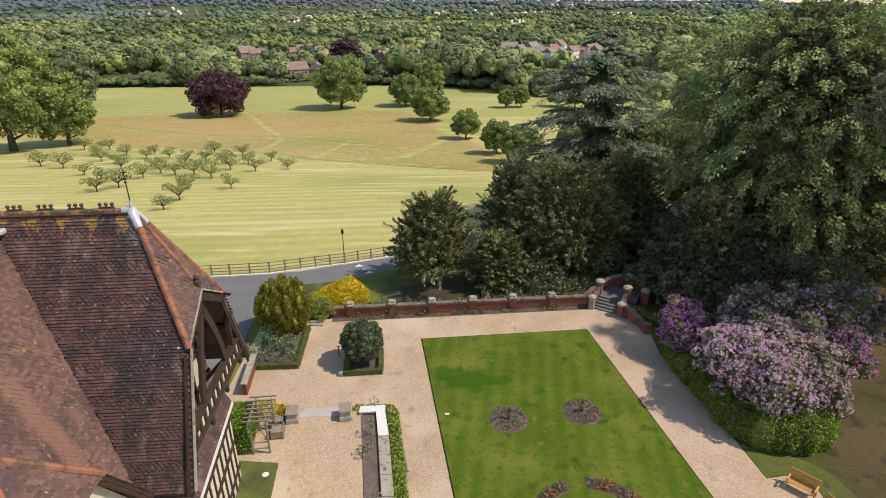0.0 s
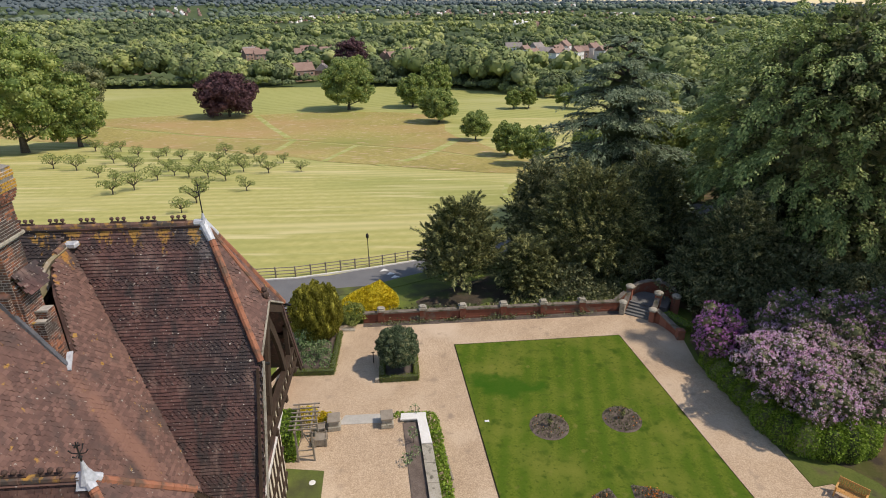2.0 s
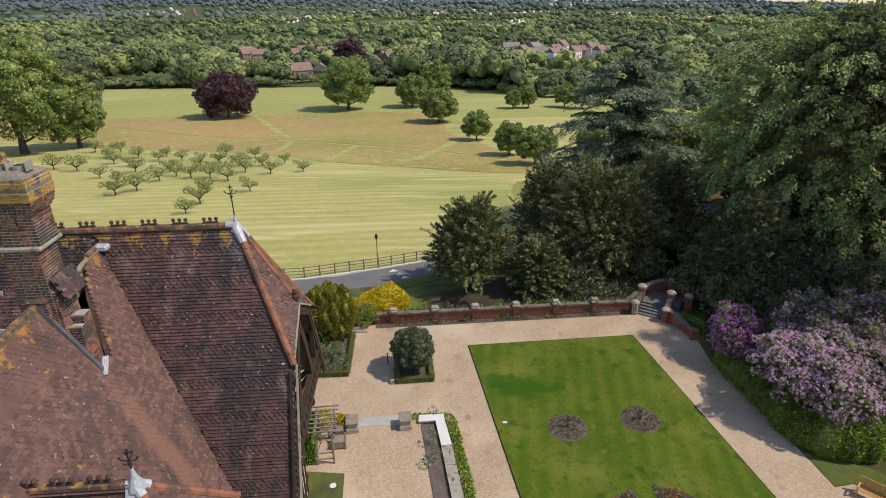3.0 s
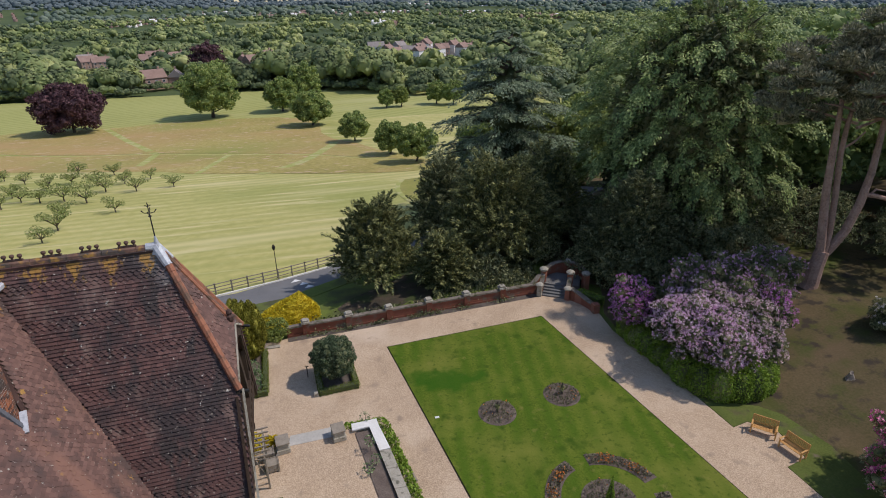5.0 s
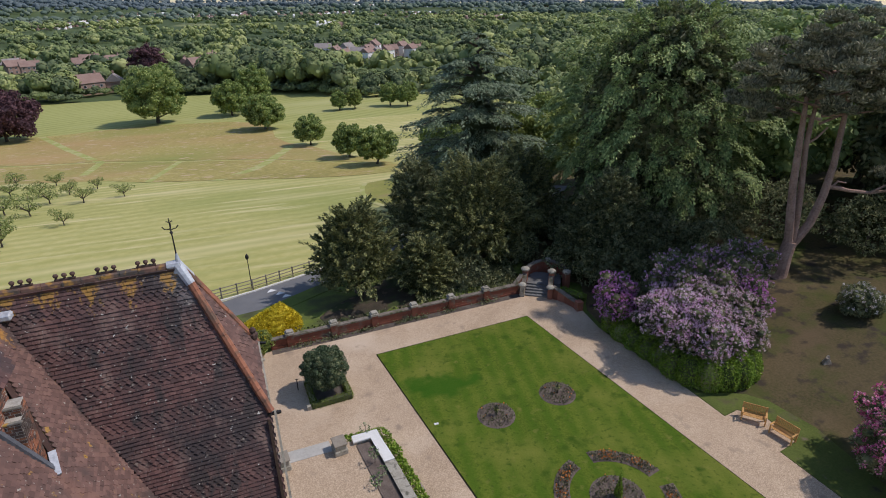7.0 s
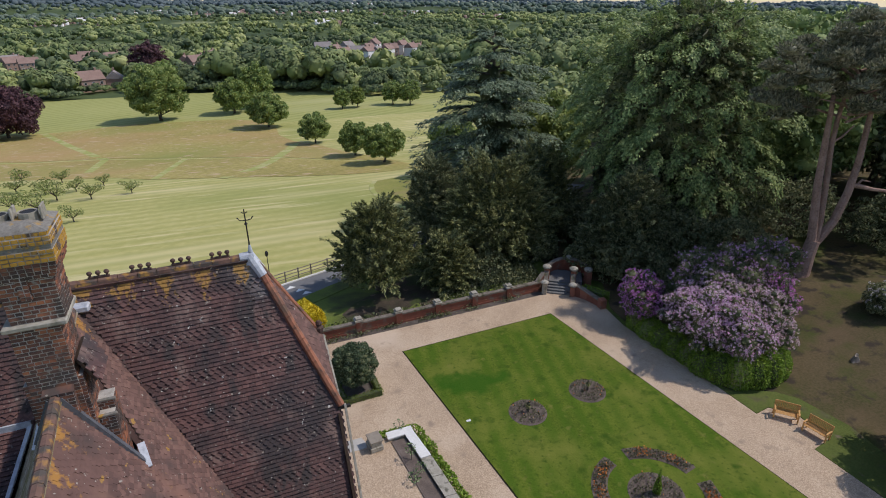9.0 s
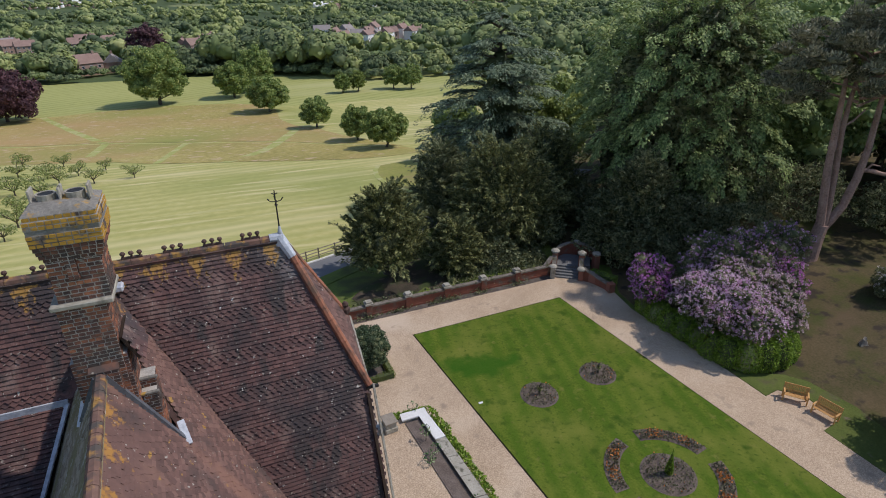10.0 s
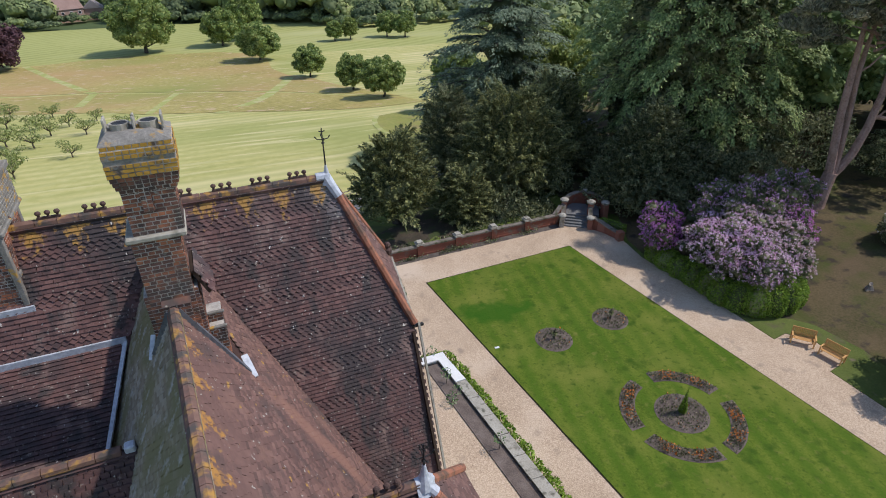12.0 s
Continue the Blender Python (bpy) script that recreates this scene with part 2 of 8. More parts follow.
PALE_STONE = shader("pale_stone", [(0.62, 0.60, 0.56), (0.78, 0.77, 0.74)], 1.5, 10, 0.8, 0.2)
BED_SOIL = shader("bed_soil", [(0.077, 0.059, 0.050), (0.140, 0.108, 0.090), (0.203, 0.164, 0.140)], 2, 18, 0.95, 0.7)
# Cut soil, near black so that it also paints the edge's shadow line.
EDGE_SOIL_SHADE = shader("cut_turf_soil_shade", [(0.022, 0.02, 0.014), (0.04, 0.036, 0.022)], 2, 18, 0.95, 0.5, spec=0.05)
SOIL = shader("soil", [(0.055, 0.045, 0.04), (0.11, 0.09, 0.075), (0.16, 0.14, 0.12)], 2, 18, 0.95, 0.7)
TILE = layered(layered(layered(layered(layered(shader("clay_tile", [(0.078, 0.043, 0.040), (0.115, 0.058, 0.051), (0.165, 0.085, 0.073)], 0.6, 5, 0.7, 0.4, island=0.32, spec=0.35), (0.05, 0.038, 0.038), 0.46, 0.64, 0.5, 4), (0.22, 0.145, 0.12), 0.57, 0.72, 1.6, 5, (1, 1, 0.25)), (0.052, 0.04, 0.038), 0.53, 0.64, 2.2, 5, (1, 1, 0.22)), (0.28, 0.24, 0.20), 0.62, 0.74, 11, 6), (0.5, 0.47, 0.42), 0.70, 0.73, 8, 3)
RIDGE_TILES = fanned(fanned(TILE.copy(), (0.36, 0.36, 0.36), (-10.15, 17.42, 16.7), 4.0, 1.3, 0.1, -9.0, 1.4, 0.75), (0.37, 0.20, 0.045), (-10.15, 17.42, 16.7), 4.0, 0.95, -0.32, 0.30, 0.30, 1.35)
# Redder, paler tile for the sunward slopes, part of that sunlight in its colour.
TILE_SUN = layered(layered(layered(layered(shader("red_clay_tile_sun_side", [(0.100, 0.058, 0.050), (0.146, 0.082, 0.068), (0.200, 0.114, 0.092)], 0.6, 5, 0.85, 0.6, island=0.34), (0.085, 0.058, 0.052), 0.50, 0.68, 1.1, 8), (0.20, 0.112, 0.085), 0.60, 0.72, 0.9, 6), (0.37, 0.21, 0.055), 0.665, 0.72, 3.4, 8), (0.36, 0.33, 0.29), 0.67, 0.715, 9, 4)
WING_TILES = marked(fanned(TILE_SUN.copy(), (0.40, 0.20, 0.045), (-14.45, 17.12, 16.25), 97.7, 1.05, 0.2, 0.2, 0.36, 0.95), (0.23, 0.122, 0.09), (-11.75, 12.9, 12.6), (1.3, 0.5), 1.6)
# Mossy tile; base raised to lend the sunless west slope light.
TILE_MOSS = layered(layered(shader("mossy_tile_lightened", [(0.195, 0.155, 0.105), (0.275, 0.222, 0.155), (0.36, 0.305, 0.225)], 0.8, 7, 0.9, 0.5, island=0.4), (0.20, 0.175, 0.085), 0.44, 0.60, 0.7), (0.38, 0.35, 0.30), 0.55, 0.70, 5.0, 8, (1, 1, 0.16))
CHIM_BRICK = layered(layered(shader("old_chimney_brick", [(0.085, 0.052, 0.043), (0.145, 0.073, 0.055), (0.26, 0.105, 0.062), (0.42, 0.16, 0.078)], 1.2, 8, 0.95, 0.6, each=0.38), (0.08, 0.06, 0.052), 0.48, 0.62, 1.3, 6), (0.30, 0.275, 0.23), 0.62, 0.70, 7, 6)
DULL_MORTAR = layered(shader("weathered_mortar", [(0.13, 0.12, 0.10), (0.21, 0.195, 0.17), (0.30, 0.28, 0.245)], 3, 20, 0.95, 0.6), (0.42, 0.25, 0.06), 0.56, 0.64, 4.5, 8)
HEAD = layered(layered(shader("lichened_brick", [(0.075, 0.058, 0.05), (0.13, 0.10, 0.085), (0.19, 0.145, 0.115)], 2, 9, 0.95, 0.6, each=0.35), (0.46, 0.26, 0.045), 0.43, 0.50, 3.6, 8), (0.24, 0.23, 0.21), 0.58, 0.66, 3)
HIP_TILE = layered(shader("orange_hip_tile", [(0.23, 0.09, 0.052), (0.32, 0.128, 0.075), (0.39, 0.18, 0.11)], 2, 12, 0.8, 0.3, island=0.45), (0.14, 0.085, 0.06), 0.48, 0.62, 3)
RIDGE = layered(layered(shader("ridge_clay", [(0.11, 0.066, 0.052), (0.17, 0.098, 0.075), (0.24, 0.145, 0.11)], 1.6, 8, 0.9, 0.6, island=0.3), (0.09, 0.075, 0.065), 0.5, 0.62, 3.0), (0.40, 0.22, 0.055), 0.53, 0.66, 4.0, 8)
RIDGE_DARK = shader("dark_crest_clay", [(0.05, 0.034, 0.03), (0.09, 0.055, 0.045), (0.14, 0.085, 0.065)], 2, 9, 0.9, 0.4)
WORN_STONE = shader("trodden_stone", [(0.36, 0.34, 0.30), (0.50, 0.48, 0.44)], 1.5, 10, 0.85, 0.3)
LEAD = shader("lead_sheet", [(0.34, 0.36, 0.40), (0.50, 0.52, 0.56), (0.66, 0.68, 0.71)], 4, 14, 0.5, 0.2, metal=0.1)
DARK_LEAD = shader("dark_lead_sheet", [(0.07, 0.075, 0.085), (0.12, 0.125, 0.14), (0.17, 0.175, 0.19)], 4, 14, 0.55, 0.2, metal=0.1)
IRON = shader("black_iron", [(0.012, 0.012, 0.013), (0.03, 0.028, 0.026)], 5, 30, 0.6, 0.2)
TIMBER = shader("dark_timber", [(0.035, 0.022, 0.016), (0.07, 0.045, 0.03)], 3, 25, 0.8, 0.3)
CREAM = shader("cream_render", [(0.58, 0.52, 0.40), (0.70, 0.64, 0.52)], 1.5, 10, 0.9, 0.2)
GREY_WOOD = shader("weathered_wood", [(0.17, 0.14, 0.11), (0.27, 0.23, 0.18), (0.33, 0.29, 0.24)], 3, 22, 0.85, 0.3)
TEAK = shader("new_teak", [(0.48, 0.25, 0.085), (0.64, 0.36, 0.13)], 3, 25, 0.55, 0.2, island=0.3)
BARK = shader("bark", [(0.06, 0.05, 0.04), (0.13, 0.11, 0.085)], 3, 14, 0.95, 0.8, distance=0.06)
PINE_BARK = shader("pine_bark", [(0.18, 0.115, 0.09), (0.33, 0.21, 0.165), (0.42, 0.29, 0.24)], 1.4, 8, 0.95, 0.8, distance=0.06)
GLASS = shader("window_glass", [(0.02, 0.025, 0.03), (0.05, 0.06, 0.07)], 2, 10, 0.08, 0, spec=0.6)
WHITE_WALL = shader("white_house_wall", [(0.78, 0.76, 0.72), (0.88, 0.87, 0.84)], 0.5, 3, 0.9, 0.1)
BRICK_WALL = shader("house_brick", [(0.34, 0.22, 0.17), (0.46, 0.32, 0.26)], 0.6, 5, 0.9, 0.1)
FAR_ROOF = shader("far_roof_tile", [(0.24, 0.155, 0.125), (0.35, 0.24, 0.20)], 0.4, 3, 0.9, 0.1)
GREY_ROOF = shader("grey_roof_tile", [(0.24, 0.21, 0.20), (0.34, 0.30, 0.28)], 0.4, 3, 0.9, 0.1)
WATER = shader("still_water", [(0.35, 0.38, 0.42), (0.45, 0.48, 0.5)], 0.01, 0.1, 0.1, 0)

L_BEECH = leafy("beech_leaves", [(0.116, 0.174, 0.062), (0.226, 0.308, 0.106), (0.451, 0.515, 0.200)], 0.35, island=0.4, light=0.25)
L_YEW = leafy("yew_needles", [(0.080, 0.100, 0.042), (0.166, 0.186, 0.072), (0.335, 0.33, 0.13)], 0.5, light=0.15)
L_CEDAR = leafy("cedar_needles", [(0.08, 0.118, 0.066), (0.155, 0.208, 0.122), (0.30, 0.36, 0.225)], 0.4, light=0.15, island=0.45)
L_PINE = leafy("pine_needles", [(0.115, 0.125, 0.08), (0.22, 0.22, 0.14), (0.37, 0.345, 0.23)], 0.5, light=0.15)
L_OAK = leafy("oak_leaves", [(0.142, 0.211, 0.061), (0.234, 0.308, 0.086), (0.383, 0.435, 0.146)], 0.25)
L_LIME = leafy("lime_leaves", [(0.148, 0.197, 0.044), (0.239, 0.296, 0.075), (0.365, 0.404, 0.125)], 0.25)
L_PURPLE = leafy("copper_beech_leaves", [(0.056, 0.029, 0.036), (0.102, 0.048, 0.057), (0.173, 0.09, 0.097)], 0.25)
L_ORCHARD = leafy("apple_leaves", [(0.168, 0.213, 0.06), (0.264, 0.312, 0.1), (0.36, 0.4, 0.16)], 0.5)
L_DARK = leafy("shrub_and_inner_shade_leaves", [(0.082, 0.102, 0.050), (0.156, 0.180, 0.082), (0.295, 0.300, 0.155)], 0.6)
L_HEDGE = leafy("hedge_leaves", [(0.112, 0.199, 0.021), (0.199, 0.311, 0.036), (0.311, 0.431, 0.067)], 0.8)
L_BOX = leafy("box_leaves", [(0.07, 0.11, 0.012), (0.125, 0.175, 0.022), (0.19, 0.24, 0.04)], 0.8)
L_BAY = leafy("clipped_bay_leaves", [(0.042, 0.072, 0.037), (0.09, 0.138, 0.066), (0.192, 0.24, 0.139)], 0.8)
L_GOLD = leafy("golden_yew_needles", [(0.44, 0.33, 0.014), (0.66, 0.517, 0.022), (0.825, 0.682, 0.06)], 0.8)
L_OLIVE = leafy("clipped_yew_needles", [(0.151, 0.147, 0.023), (0.289, 0.277, 0.042), (0.439, 0.411, 0.075)], 0.9)
L_ROSE = leafy("rose_leaves", [(0.065, 0.135, 0.045), (0.15, 0.235, 0.09), (0.32, 0.40, 0.21)], 1)
F_LILAC = leafy("lilac_petals", [(0.66, 0.33, 0.60), (0.87, 0.60, 0.78), (0.98, 0.88, 0.92)], 0.9, 0.7, 0.5, 0.42)
F_FADED = leafy("faded_pink_petals", [(0.58, 0.34, 0.46), (0.80, 0.58, 0.68), (0.94, 0.82, 0.84)], 0.9, 0.7, 0.5, 0.4)
F_PURPLE = leafy("purple_petals", [(0.48, 0.12, 0.46), (0.66, 0.26, 0.62), (0.84, 0.52, 0.78)], 0.9, 0.7, 0.5, 0.42)
F_VIOLET = leafy("faded_violet_petals", [(0.46, 0.19, 0.45), (0.64, 0.36, 0.61), (0.80, 0.58, 0.76)], 0.9, 0.7, 0.5, 0.4)
F_PINK = leafy("pink_petals", [(0.66, 0.11, 0.36), (0.84, 0.27, 0.5), (0.94, 0.58, 0.68)], 0.9, 0.7, 0.5, 0.42)
F_WHITE = leafy("pale_petals", [(0.55, 0.50, 0.50), (0.7, 0.66, 0.64)], 0.8, 0.7, 0.6, 0.2)
F_ORANGE = leafy("orange_petals", [(0.55, 0.16, 0.03), (0.65, 0.28, 0.08)], 2, 0.7, 0.6, 0.2)
# The two farthest tones carry a bluish haze in their leaf colour.
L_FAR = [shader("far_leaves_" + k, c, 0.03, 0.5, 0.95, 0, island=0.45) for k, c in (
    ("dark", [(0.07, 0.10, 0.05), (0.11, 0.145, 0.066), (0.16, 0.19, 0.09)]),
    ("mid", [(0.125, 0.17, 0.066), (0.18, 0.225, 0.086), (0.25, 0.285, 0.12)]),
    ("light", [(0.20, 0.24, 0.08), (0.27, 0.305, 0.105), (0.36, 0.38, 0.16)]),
    ("hazed", [(0.085, 0.12, 0.092), (0.125, 0.165, 0.12), (0.175, 0.21, 0.155)]),
    ("hill_hazed", [(0.085, 0.115, 0.125), (0.11, 0.14, 0.15), (0.14, 0.17, 0.175)]))]


# ---------------------------------------------------------------- builders
def thing(name, label, category, place=(0, 0, 0), turn=0.0, group="", kind=""):
    ob = new(name)
    ob.matrix_basis = pose(*place, 0, 0, turn)
    return tagged(ob, label, category, group, kind)


def part(name, data, material, parent=None, label="", kind=""):
    """Links a bmesh or a mesh as one object under a thing or a part."""
    if isinstance(data, bmesh.types.BMesh):
        me = bpy.data.meshes.new(name)
        bmesh.ops.recalc_face_normals(data, faces=data.faces)
        data.to_mesh(me)
        data.free()
    else:
        me = data
    if material and not me.materials:
        me.materials.append(material)
    ob = new(name, me)
    if parent:
        ob.parent = parent
    return tagged(ob, label, kind=kind)


def arrays(name, verts, faces):
    """A mesh from arrays of corners and of four-cornered faces."""
    me = bpy.data.meshes.new(name)
    verts, faces = np.asarray(verts, np.float32), np.asarray(faces, np.int32)
    k = faces.shape[1]
    me.vertices.add(len(verts))
    me.vertices.foreach_set("co", verts.ravel())
    me.loops.add(faces.size)
    me.loops.foreach_set("vertex_index", faces.ravel())
    me.polygons.add(len(faces))
    me.polygons.foreach_set("loop_start", np.arange(0, faces.size, k, dtype=np.int32))
    me.polygons.foreach_set("loop_total", np.full(len(faces), k, np.int32))
    me.update(calc_edges=True)
    me.validate()
    return me


def box(bm, x0, x1, y0, y1, z0, z1, bevel=0.0):
    v = [bm.verts.new((x, y, z)) for z in (z0, z1) for x, y in ((x0, y0), (x1, y0), (x1, y1), (x0, y1))]
    fs = [bm.faces.new([v[i] for i in q]) for q in ((3, 2, 1, 0), (4, 5, 6, 7), (0, 1, 5, 4), (1, 2, 6, 5), (2, 3, 7, 6), (3, 0, 4, 7))]
    if bevel:
        bmesh.ops.bevel(bm, geom=list({e for q in fs for e in q.edges}), offset=bevel, segments=1, affect="EDGES")
    return bm


def bar(bm, a, b, w, h=None):
    """A square bar from a to b."""
    a, b, h = Vector(a), Vector(b), h or w
    d = (b - a).normalized()
    s = d.cross(Vector((0, 0, 1)))
    s = s.normalized() if s.length > 1e-3 else Vector((1, 0, 0))
    u = s.cross(d).normalized()
    r = [[bm.verts.new(p + s * w / 2 * i + u * h / 2 * j) for i, j in ((-1, -1), (1, -1), (1, 1), (-1, 1))] for p in (a, b)]
    for i in range(4):
        bm.faces.new((r[0][i], r[0][(i + 1) % 4], r[1][(i + 1) % 4], r[1][i]))
    bm.faces.new(r[0][::-1])
    bm.faces.new(r[1])
    return bm


def tube(bm, pts, radii, seg=8):
    """A round limb along points, with a radius at each."""
    rings = []
    pts = [Vector(p) for p in pts]
    for i, (p, r) in enumerate(zip(pts, radii)):
        d = (pts[min(i + 1, len(pts) - 1)] - pts[max(i - 1, 0)]).normalized()
        s = d.cross(Vector((0.3, 1, 0.2))).normalized()
        u = s.cross(d)
        rings.append([bm.verts.new(p + (s * math.cos(2 * math.pi * k / seg) + u * math.sin(2 * math.pi * k / seg)) * r) for k in range(seg)])
    for a, b in zip(rings, rings[1:]):
        for k in range(seg):
            bm.faces.new((a[k], a[(k + 1) % seg], b[(k + 1) % seg], b[k]))
    bm.faces.new(rings[0][::-1])
    bm.faces.new(rings[-1])
    return bm


def lathe(bm, profile, x=0, y=0, seg=16):
    """A turned shape from (radius, height) pairs."""
    rings = [[bm.verts.new((x + r * math.cos(2 * math.pi * k / seg), y + r * math.sin(2 * math.pi * k / seg), z)) for k in range(seg)] for r, z in profile]
    for a, b in zip(rings, rings[1:]):
        for k in range(seg):
            bm.faces.new((a[k], a[(k + 1) % seg], b[(k + 1) % seg], b[k]))
    bm.faces.new(rings[0][::-1])
    bm.faces.new(rings[-1])
    return bm


def slab(bm, outline, z0, z1):
    """A flat plate with upright sides."""
    lo, hi = ([bm.verts.new((x, y, z)) for x, y in outline] for z in (z0, z1))
    bm.faces.new(lo[::-1])
    bm.faces.new(hi)
    for i in range(len(lo)):
        j = (i + 1) % len(lo)
        bm.faces.new((lo[i], lo[j], hi[j], hi[i]))
    return bm


def unit(v):
    return v / np.maximum(np.linalg.norm(v, axis=-1, keepdims=True), 1e-9)


def leaves(name, rng, places, normals, length, width, droop=0.2, spread=0.8):
    """Folded four-cornered leaves or sprays at the places, growing outwards."""
    n = len(places)
    way = unit(normals * 0.6 + rng.normal(size=(n, 3)) * spread * 0.6 + np.array([0, 0, -droop]))
    side = unit(np.cross(way, rng.normal(size=(n, 3))))
    lift = np.cross(side, way)
    ln = length * rng.uniform(0.65, 1.3, (n, 1))
    wd = width * rng.uniform(0.65, 1.3, (n, 1))
    mid = places + way * ln * 0.1
    v = np.stack([places - way * ln / 2, mid + side * wd / 2 + lift * wd * 0.18, places + way * ln / 2, mid - side * wd / 2 + lift * wd * 0.18], 1)
    return arrays(name, v.reshape(-1, 3), np.arange(4 * n).reshape(-1, 4))


def blades(name, rng, places, way, up, length, width):
    """Folded four-cornered leaves that lie along way, with their upper side towards up."""
    n = len(places)
    side = unit(np.cross(way, up))
    lift = np.cross(side, way)
    ln, wd = length * rng.uniform(0.65, 1.3, (n, 1)), width * rng.uniform(0.65, 1.3, (n, 1))
    mid = places + way * ln * 0.1
    v = np.stack([places - way * ln / 2, mid + side * wd / 2 - lift * wd * 0.15, places + way * ln / 2, mid - side * wd / 2 - lift * wd * 0.15], 1)
    return arrays(name, v.reshape(-1, 3), np.arange(4 * n).reshape(-1, 4))


def fans(rng, base, way, length, width, droop, count, tilt=0.35, thick=0.06):
    """Leafy sprays that spread like flat fans from their bases along way and hang at the tips: places, ways and upper sides of their leaves."""
    base, way = np.asarray(base, float), unit(np.asarray(way, float))
    m = len(base)
    length, width, droop = (np.broadcast_to(np.asarray(k, float), (m,)) for k in (length, width, droop))
    side = unit(np.cross(way, np.array([0.001, 0, 1.0])))
    k = np.repeat(np.arange(m), count)
    t = rng.uniform(0, 1, len(k)) ** 0.75
    s = rng.uniform(-1, 1, len(k))
    spread = np.sin(np.pi * (0.12 + 0.8 * t)) * width[k] / 2
    drop = droop[k] * t * t * length[k] + 0.25 * droop[k] * s * s * width[k]
    p = base[k] + way[k] * (t * length[k])[:, None] + side[k] * (s * spread)[:, None]
    p[:, 2] += -drop + rng.normal(0, 1, len(k)) * thick * length[k]
    fall = (2 * droop[k] * t)[:, None] * np.array([0, 0, -1.0])
    ways = unit(way[k] * 0.9 + side[k] * (s * 0.7)[:, None] + fall + rng.normal(0, 0.22, (len(k), 3)))
    ups = unit(np.array([0, 0, 1.0]) - (way[k] * way[k][:, 2:]) + way[k] * (droop[k] * t)[:, None] + rng.normal(0, tilt, (len(k), 3)))
    return p, ways, ups


def spiral(rng, count, low=-0.6, high=1.0):
    """Directions spread evenly over a ball, from low to high."""
    i = np.arange(count)
    z = high - (high - low) * (i + 0.5) / count
    a = i * 2.39996 + rng.uniform(-0.35, 0.35, count)
    q = np.sqrt(np.maximum(0, 1 - z * z))
    return np.stack([q * np.cos(a), q * np.sin(a), z], 1)


def shell(rng, lobes, total, deep=0.8, floor=None, hollow=0.55):
    """Points near the outside of a heap of rounded lobes, with outward normals."""
    c = np.array([l[0] for l in lobes], float)
    r = np.array([l[1] if np.ndim(l[1]) else (l[1],) * 3 for l in lobes], float)
    area = r.prod(1) ** (2 / 3)
    which = rng.choice(len(c), total, p=area / area.sum())
    u = unit(rng.normal(size=(total, 3)))
    k = rng.uniform(deep, 1.04, (total, 1))
    p = c[which] + r[which] * u * k
    keep = np.ones(total, bool)
    for i in range(len(c)):
        keep &= ~((((p - c[i]) / r[i]) ** 2).sum(1) < hollow)
    if floor is not None:
        keep &= p[:, 2] > floor
    return p[keep], unit(u / r[which])[keep]


def clumps(rng, centre, radii, count, size, low=-0.45):
    """Lobes spread over an ellipsoid, to make an uneven crown."""
    out = []
    centre, radii = np.array(centre, float), np.array(radii, float)
    for i in range(count):
        z = 1 - (1 - low) * (i + 0.5) / count
        a = i * 2.39996 + rng.uniform(-0.4, 0.4)
        q = math.sqrt(max(0, 1 - z * z))
        u = np.array([q * math.cos(a), q * math.sin(a), z]) * rng.uniform(0.72, 1.02)
        s = size * rng.uniform(0.7, 1.35)
        out.append((centre + radii * u - unit(radii * u) * s * 0.5, (s, s, s * rng.uniform(0.6, 0.85))))
    out.append((centre, radii * 0.72))
    return out


def round_shape(fine):
    bm = bmesh.new()
    bmesh.ops.create_icosphere(bm, subdivisions=fine, radius=1.0)
    bm.verts.index_update()
    out = np.array([v.co[:] for v in bm.verts]), np.array([[v.index for v in f.verts] for f in bm.faces])
    bm.free()
    return out


ROUND = {fine: round_shape(fine) for fine in (1, 2)}


def lumps(name, rng, centres, radii, rough=0.16, fine=2):
    """Uneven rounded masses, as one mesh."""
    c, r = np.asarray(centres, float), np.asarray(radii, float)
    n, (rv, rf) = len(c), ROUND[fine]
    v = rv[None] * (1 + rng.normal(0, rough, (n, len(rv), 1))) * r[:, None] + c[:, None]
    f = rf[None] + (np.arange(n) * len(rv))[:, None, None]
    return arrays(name, v.reshape(-1, 3), f.reshape(-1, 3))


def core(rng, lobes, material, parent, size=0.8, floor=0.0):
    """The dense inside of a crown, which keeps it from being seen through."""
    c = [l[0] for l in lobes]
    r = [np.array(l[1] if np.ndim(l[1]) else (l[1],) * 3) * size for l in lobes]
    keep = [i for i in range(len(c)) if c[i][2] - r[i][2] > floor - 2]
    return part("inner_foliage", lumps("inner_foliage", rng, [c[i] for i in keep], [r[i] for i in keep], 0.08, 2 if len(keep) < 40 else 1), material, parent)


# ---------------------------------------------------------------- lie of the land
PROFILE = [(-400, -6), (-20, 0), (39.5, 0), (46, -0.7), (50, -1.0), (60, -2.2), (123, -10.3), (150, -13), (165, -14.2), (190, -15.2), (226, -16.6),
           (290, -18), (400, -22), (800, -28), (6000, -28)]
SKYLINE = [(-0.8, 0.3), (-0.3, 0.22), (-0.18, 0.05), (-0.08, -0.2), (0.1, -0.35), (0.3, -0.58), (0.6, -0.85), (1.0, -1.08), (1.6, -1.15)]     # bearing, degrees above the eye


def ease(a, b, x):
    t = min(1, max(0, (x - a) / (b - a)))
    return t * t * (3 - 2 * t)


